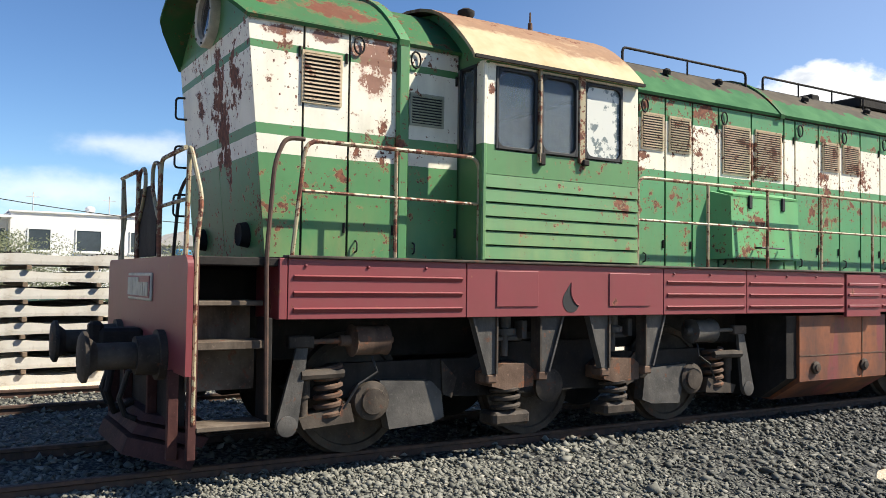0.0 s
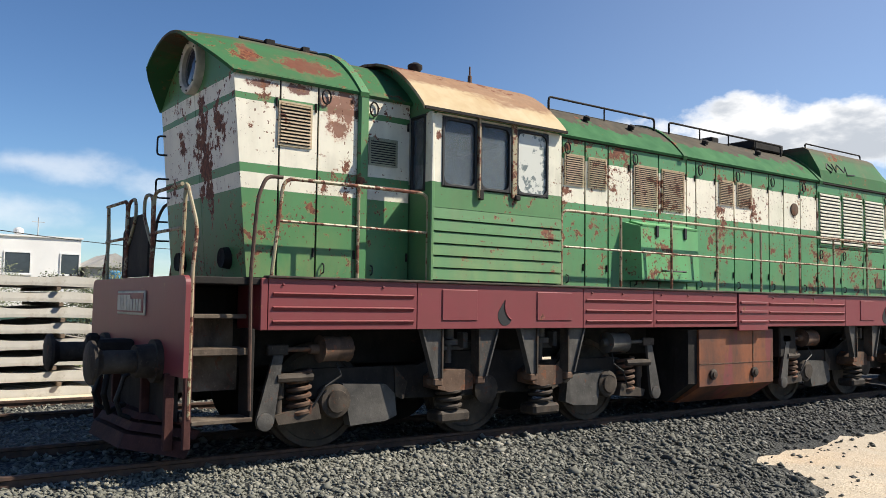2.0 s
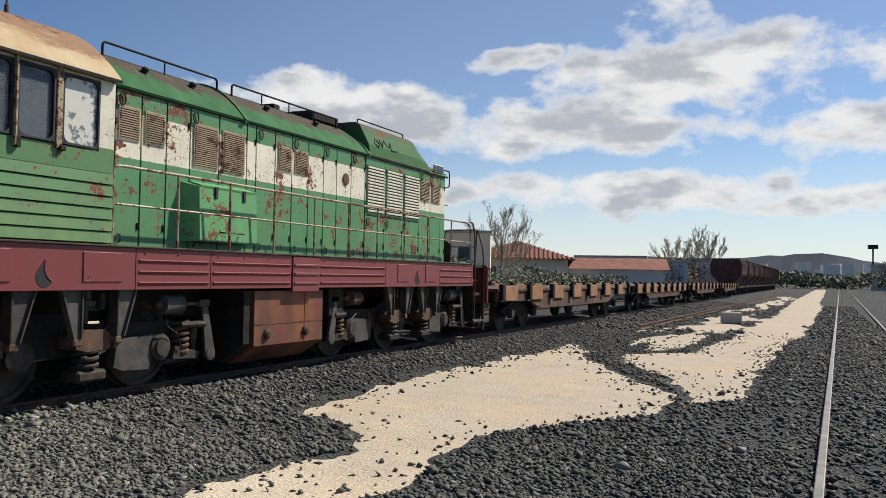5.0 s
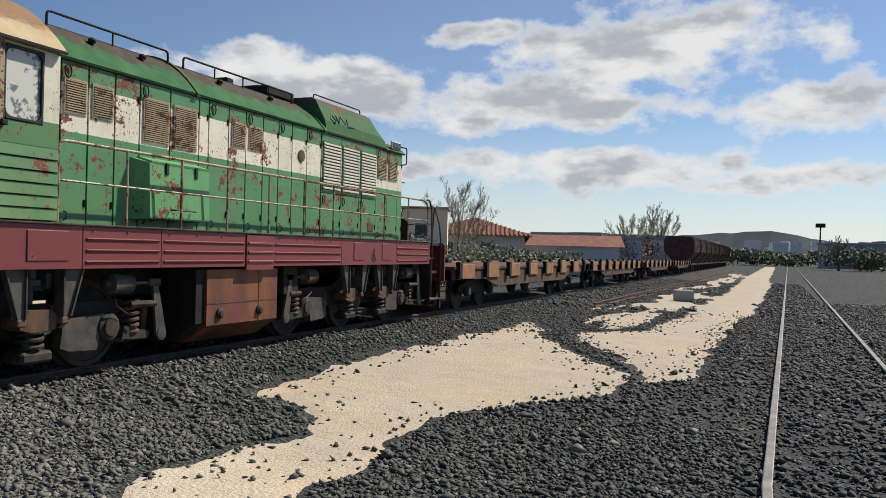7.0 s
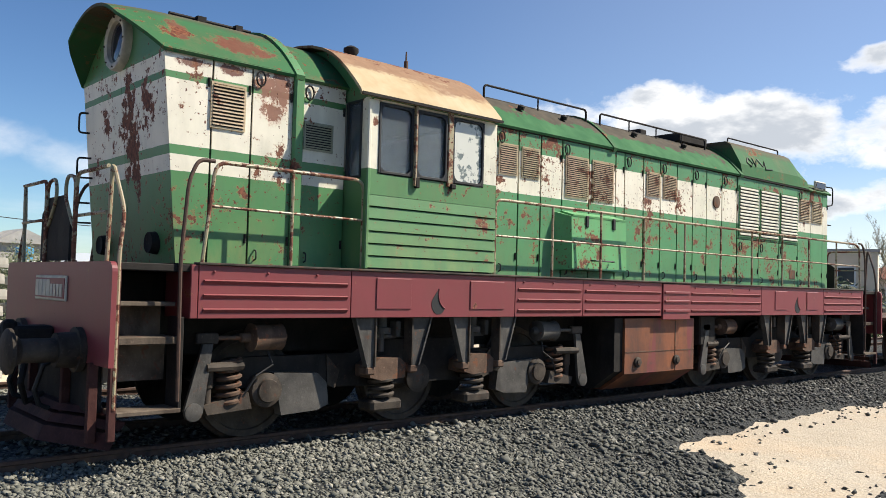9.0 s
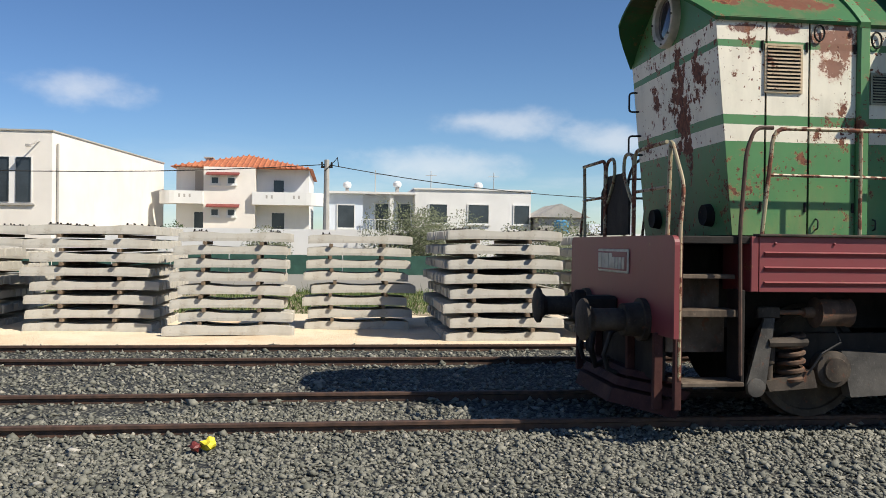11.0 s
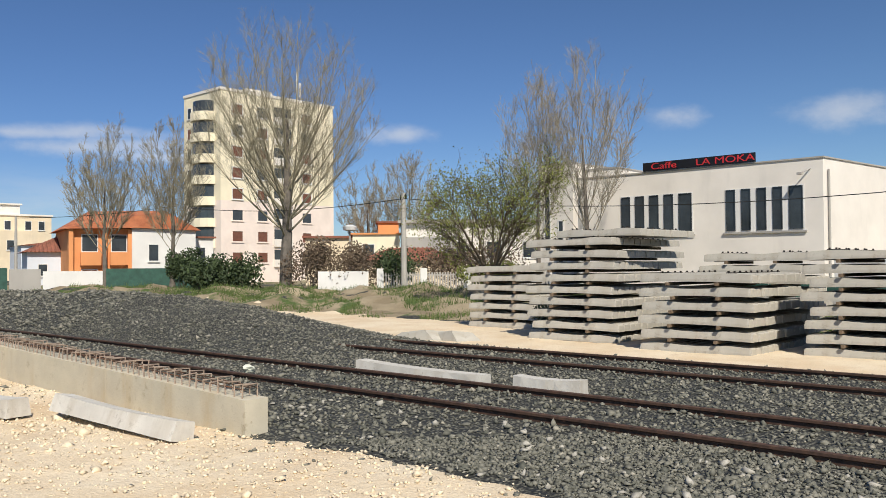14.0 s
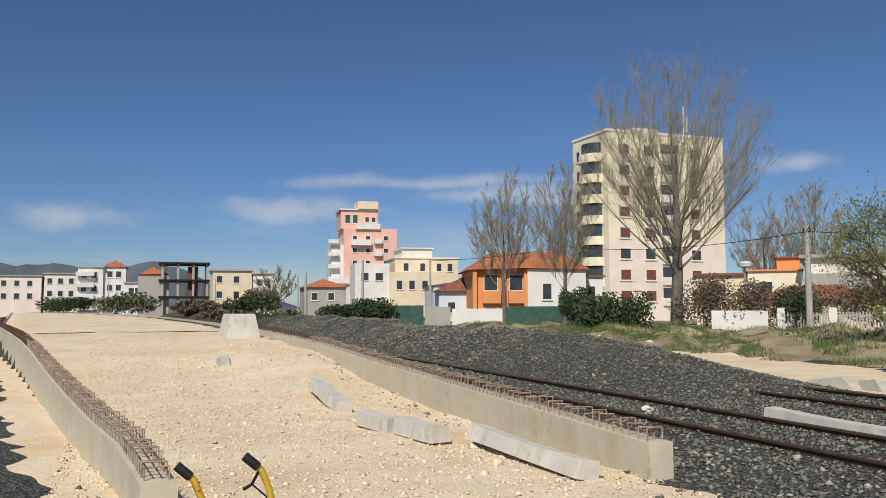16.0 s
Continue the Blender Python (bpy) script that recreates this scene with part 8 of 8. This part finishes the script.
fan_tree(-148, 18, .5, 9, 8.0, 37, "distant bare leafless grey tree", 14, .25, n_sub=12, stout=4.0)
fan_tree(150, -19, 0, 6, 4.0, 39, "distant bare leafless grey tree", 12, .2, n_sub=10, stout=4.0)
B_ = [(-46.8, 21.2, .4, 1.9, 2.4, 4200, "leaf_dark", "dense dark evergreen shrub on the bank", .10), (-49.5, 20.4, .5, 1.5, 1.9, 3000, "leaf_dark", "dark evergreen shrub on the bank", .10), (-51.8, 20.5, .6, 1.2, 2.8, 3000, "leaf_dark", "small dark conical evergreen shrub", .09),
      (-43.5, 24.5, .4, 2.2, 3.4, 4200, "leaf_brown", "tangled brown leafless brush", .08), (-41.2, 25.9, .4, 2.0, 3.0, 3600, "leaf_brown", "dry brown brush by the wall", .08), (-39.0, 27.6, .4, 1.8, 2.4, 3000, "leaf_dark", "dark leafy shrub before the fence", .09),
      (-38.0, 33.0, .3, 3.0, 3.2, 4200, "leaf_brown", "dry brown brush by the low house", .09), (-33.5, 30.5, .2, 1.8, 2.0, 2600, "leaf_spring", "pale green leafy garden shrub", .09),
      (.5, 24.4, 0, 2.0, 3.3, 15000, "leaf_olive", "grey-green olive tree behind the stacks", .045), (5.2, 19.5, 0, 1.4, 2.8, 9000, "leaf_olive", "olive shrub beside the stacks", .045), (-4.8, 25.2, 0, 1.1, 2.2, 5000, "leaf_olive", "small grey-green olive shrub", .04), (-9.0, 27, 0, 1.4, 2.5, 7000, "leaf_dark", "dark shrub before the villa", .05),
      (9.5, 30, 0, 2.0, 2.6, 2200, "leaf_olive", "garden shrub by the flat houses", .09), (-10.5, 12.6, 0, .5, .9, 500, "leaf_olive", "weeds beside a sleeper stack", .05),
      (-15.6, 10.4, 0, .6, .8, 600, "leaf_olive", "weeds at the foot of a sleeper stack", .05),
      (-60.8, 9.8, .5, 1.8, 1.9, 3600, "leaf_dark", "dark hedge by the garden gate", .12), (-63, 7.6, .5, 1.9, 1.7, 3600, "leaf_dark", "dark clipped garden hedge", .12), (-66, 3.8, .5, 1.8, 1.3, 2600, "leaf_olive", "dusty grey-green garden hedge", .12), (-70, 0, .6, 2.6, 1.1, 2600, "leaf_brown", "dry brown leafless brush", .14),
      (-125, 2, .8, 4, 2.2, 3600, "leaf_brown", "dry brush before the far houses", .22), (-140, -6, .9, 5, 3.4, 3000, "leaf_olive", "distant grey-green low scrub", .24), (-150, 16, .8, 4, 4.5, 3200, "leaf_olive", "distant grey-green tree scrub", .22), (-165, -16, 1, 4, 3.2, 2600, "leaf_dark", "distant dark green scrub", .24), (-120, 9, .8, 3, 3.2, 2400, "leaf_dark", "distant dark green shrub", .2),
      (26, 8.2, 0, 2.4, 2.5, 4200, "leaf_olive", "tall weedy hedge behind the wagons", .09), (31, 7.8, 0, 2.6, 2.9, 4600, "leaf_dark", "dark hedge behind the wagons", .10), (36.5, 8.0, 0, 2.8, 2.6, 4200, "leaf_olive", "tall weedy hedge behind the wagons", .10), (42.5, 6.8, 0, 2.8, 2.3, 3600, "leaf_olive", "pale weeds behind the wagons", .10),
      (49, 6.8, 0, 3.0, 2.2, 3600, "leaf_olive", "pale weeds behind the wagons", .11), (56, 7, 0, 3.0, 2.1, 3200, "leaf_olive", "weedy grey-green roadside hedge", .12), (64, 6.6, 0, 3.0, 2.6, 3000, "leaf_olive", "weedy grey-green roadside hedge", .13), (72, 6.4, 0, 3.2, 3.0, 3000, "leaf_dark", "dark green weedy hedge", .13), (82, 6.2, 0, 3.4, 3.4, 3000, "leaf_brown", "dry brush beside the wagons", .14),
      # Haze on the farthest trees is only their paler olive leaf colour.
      (95, 6.6, 0, 4, 4.0, 3000, "leaf_brown", "dry brush beside the wagons", .16), (150, -22, 0, 7, 3.5, 3000, "leaf_olive", "distant grey-green low scrub", .3), (175, 12, 0, 9, 4.5, 3600, "leaf_dark", "distant dark green trees", .4), (220, -5, 0, 12, 4.0, 3600, "leaf_olive", "distant grey-green trees paled for haze", .5), (240, -30, 0, 14, 4.0, 3600, "leaf_olive", "distant grey-green trees paled for haze", .5)]
for i, (x, y, z, r, h_, n, m, lb, sz) in enumerate(B_):
    bush(x, y, z, r, h_, n, m, lb, 100 + i, sz)


def grass_field(n, x0, x1, y0, y1, accept, tall, label):
    x, y = rng.uniform(x0, x1, n), rng.uniform(y0, y1, n)
    ok = accept(x, y)
    x, y = x[ok], y[ok]
    n = len(x)
    z = ground_z(x, y) - .02
    a, h2 = rng.uniform(0, 6.28, n), tall * rng.lognormal(0, .4, n)
    w2 = .012 + .008 * rng.random(n)
    lx, ly = rng.normal(0, .35, n) * h2, rng.normal(0, .35, n) * h2
    v = np.stack([np.stack([x - w2 * np.cos(a), y - w2 * np.sin(a), z], 1), np.stack([x + w2 * np.cos(a), y + w2 * np.sin(a), z], 1), np.stack([x + lx, y + ly, z + h2], 1)], 1).reshape(-1, 3)
    me = bpy.data.meshes.new("grass")
    me.from_pydata(v.tolist(), [], np.arange(3 * n).reshape(-1, 3).tolist())
    me.materials.append(M["grass"])
    return tagged(new("grass", me), label, "grass", kind="stuff")


tuft = lambda x, y: (soil_amount(x, y) > .3) & (fbm(x * .45, y * .45, 81) > -.03)
grass_field(70000, -62, -12, 11, 24, tuft, .16, "tufts of fresh green grass on the bank")
grass_field(26000, -14, 14, 12.5, 24, tuft, .16, "rough grass behind the sleeper stacks")
grass_field(9000, 17, 70, 5.6, 9, lambda x, y: fbm(x * .3, y * .3, 83) > -.1, .35, "tall weeds behind the wagons")


# ---- hills at the horizon ----
def hills(name, az0, az1, dist, high, seed, material, label):
    b, vs, fs = B(), [], []
    n = 90
    for i in range(n + 1):
        a = radians(az0 + (az1 - az0) * i / n)
        s = i / n
        e = min(1, s * 6, (1 - s) * 6)
        hgt = high * e * (.55 + .75 * float(fbm(np.array(s * 9.0), np.array(.3), seed)) + .12 * float(fbm(np.array(s * 60.0), np.array(.7), seed + 5)))
        vs += [(math.sin(a) * dist, math.cos(a) * dist, -8), (math.sin(a) * dist * 1.06, math.cos(a) * dist * 1.06, max(2, hgt)), (math.sin(a) * dist * 1.25, math.cos(a) * dist * 1.25, -8)]
    for i in range(n):
        fs += [(3 * i, 3 * i + 3, 3 * i + 4, 3 * i + 1), (3 * i + 1, 3 * i + 4, 3 * i + 5, 3 * i + 2)]
    solo(name, b.add(vs, fs), M[material], label, "hills", kind="structure")


# Distance haze is mixed into the far hills' base colour.
M["hill_far"] = simple("haze_tinted_hill", (0.085, 0.105, 0.125), 1.0, 0, 0.3, .01, 0.0)
M["hill_near"] = simple("wooded_hill", (0.06, 0.075, 0.06), 1.0, 0, 0.4, .02, 0.0)
hills("backdrop_hills", -125, -78, 1700, 150, 3, "hill_far", "long haze-coloured hill range behind the far houses")
hills("backdrop_hills", 60, 130, 1300, 62, 7, "hill_far", "low haze-coloured hills beyond the hopper wagons")
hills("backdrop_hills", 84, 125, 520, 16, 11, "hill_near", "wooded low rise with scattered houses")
g_ = random.Random(5)
for i in range(26):
    a = radians(g_.uniform(86, 102))
    d = g_.uniform(500, 540)
    x, y = math.sin(a) * d, math.cos(a) * d
    hs = House("hillside_house", x, y, -88, "tiny pale house on the far hillside")
    s_ = g_.uniform(5, 9)
    hs.block(0, s_, 0, 6, 2, g_.uniform(8, 13), g_.choice(("w_white", "w_cream", "w_rose")))
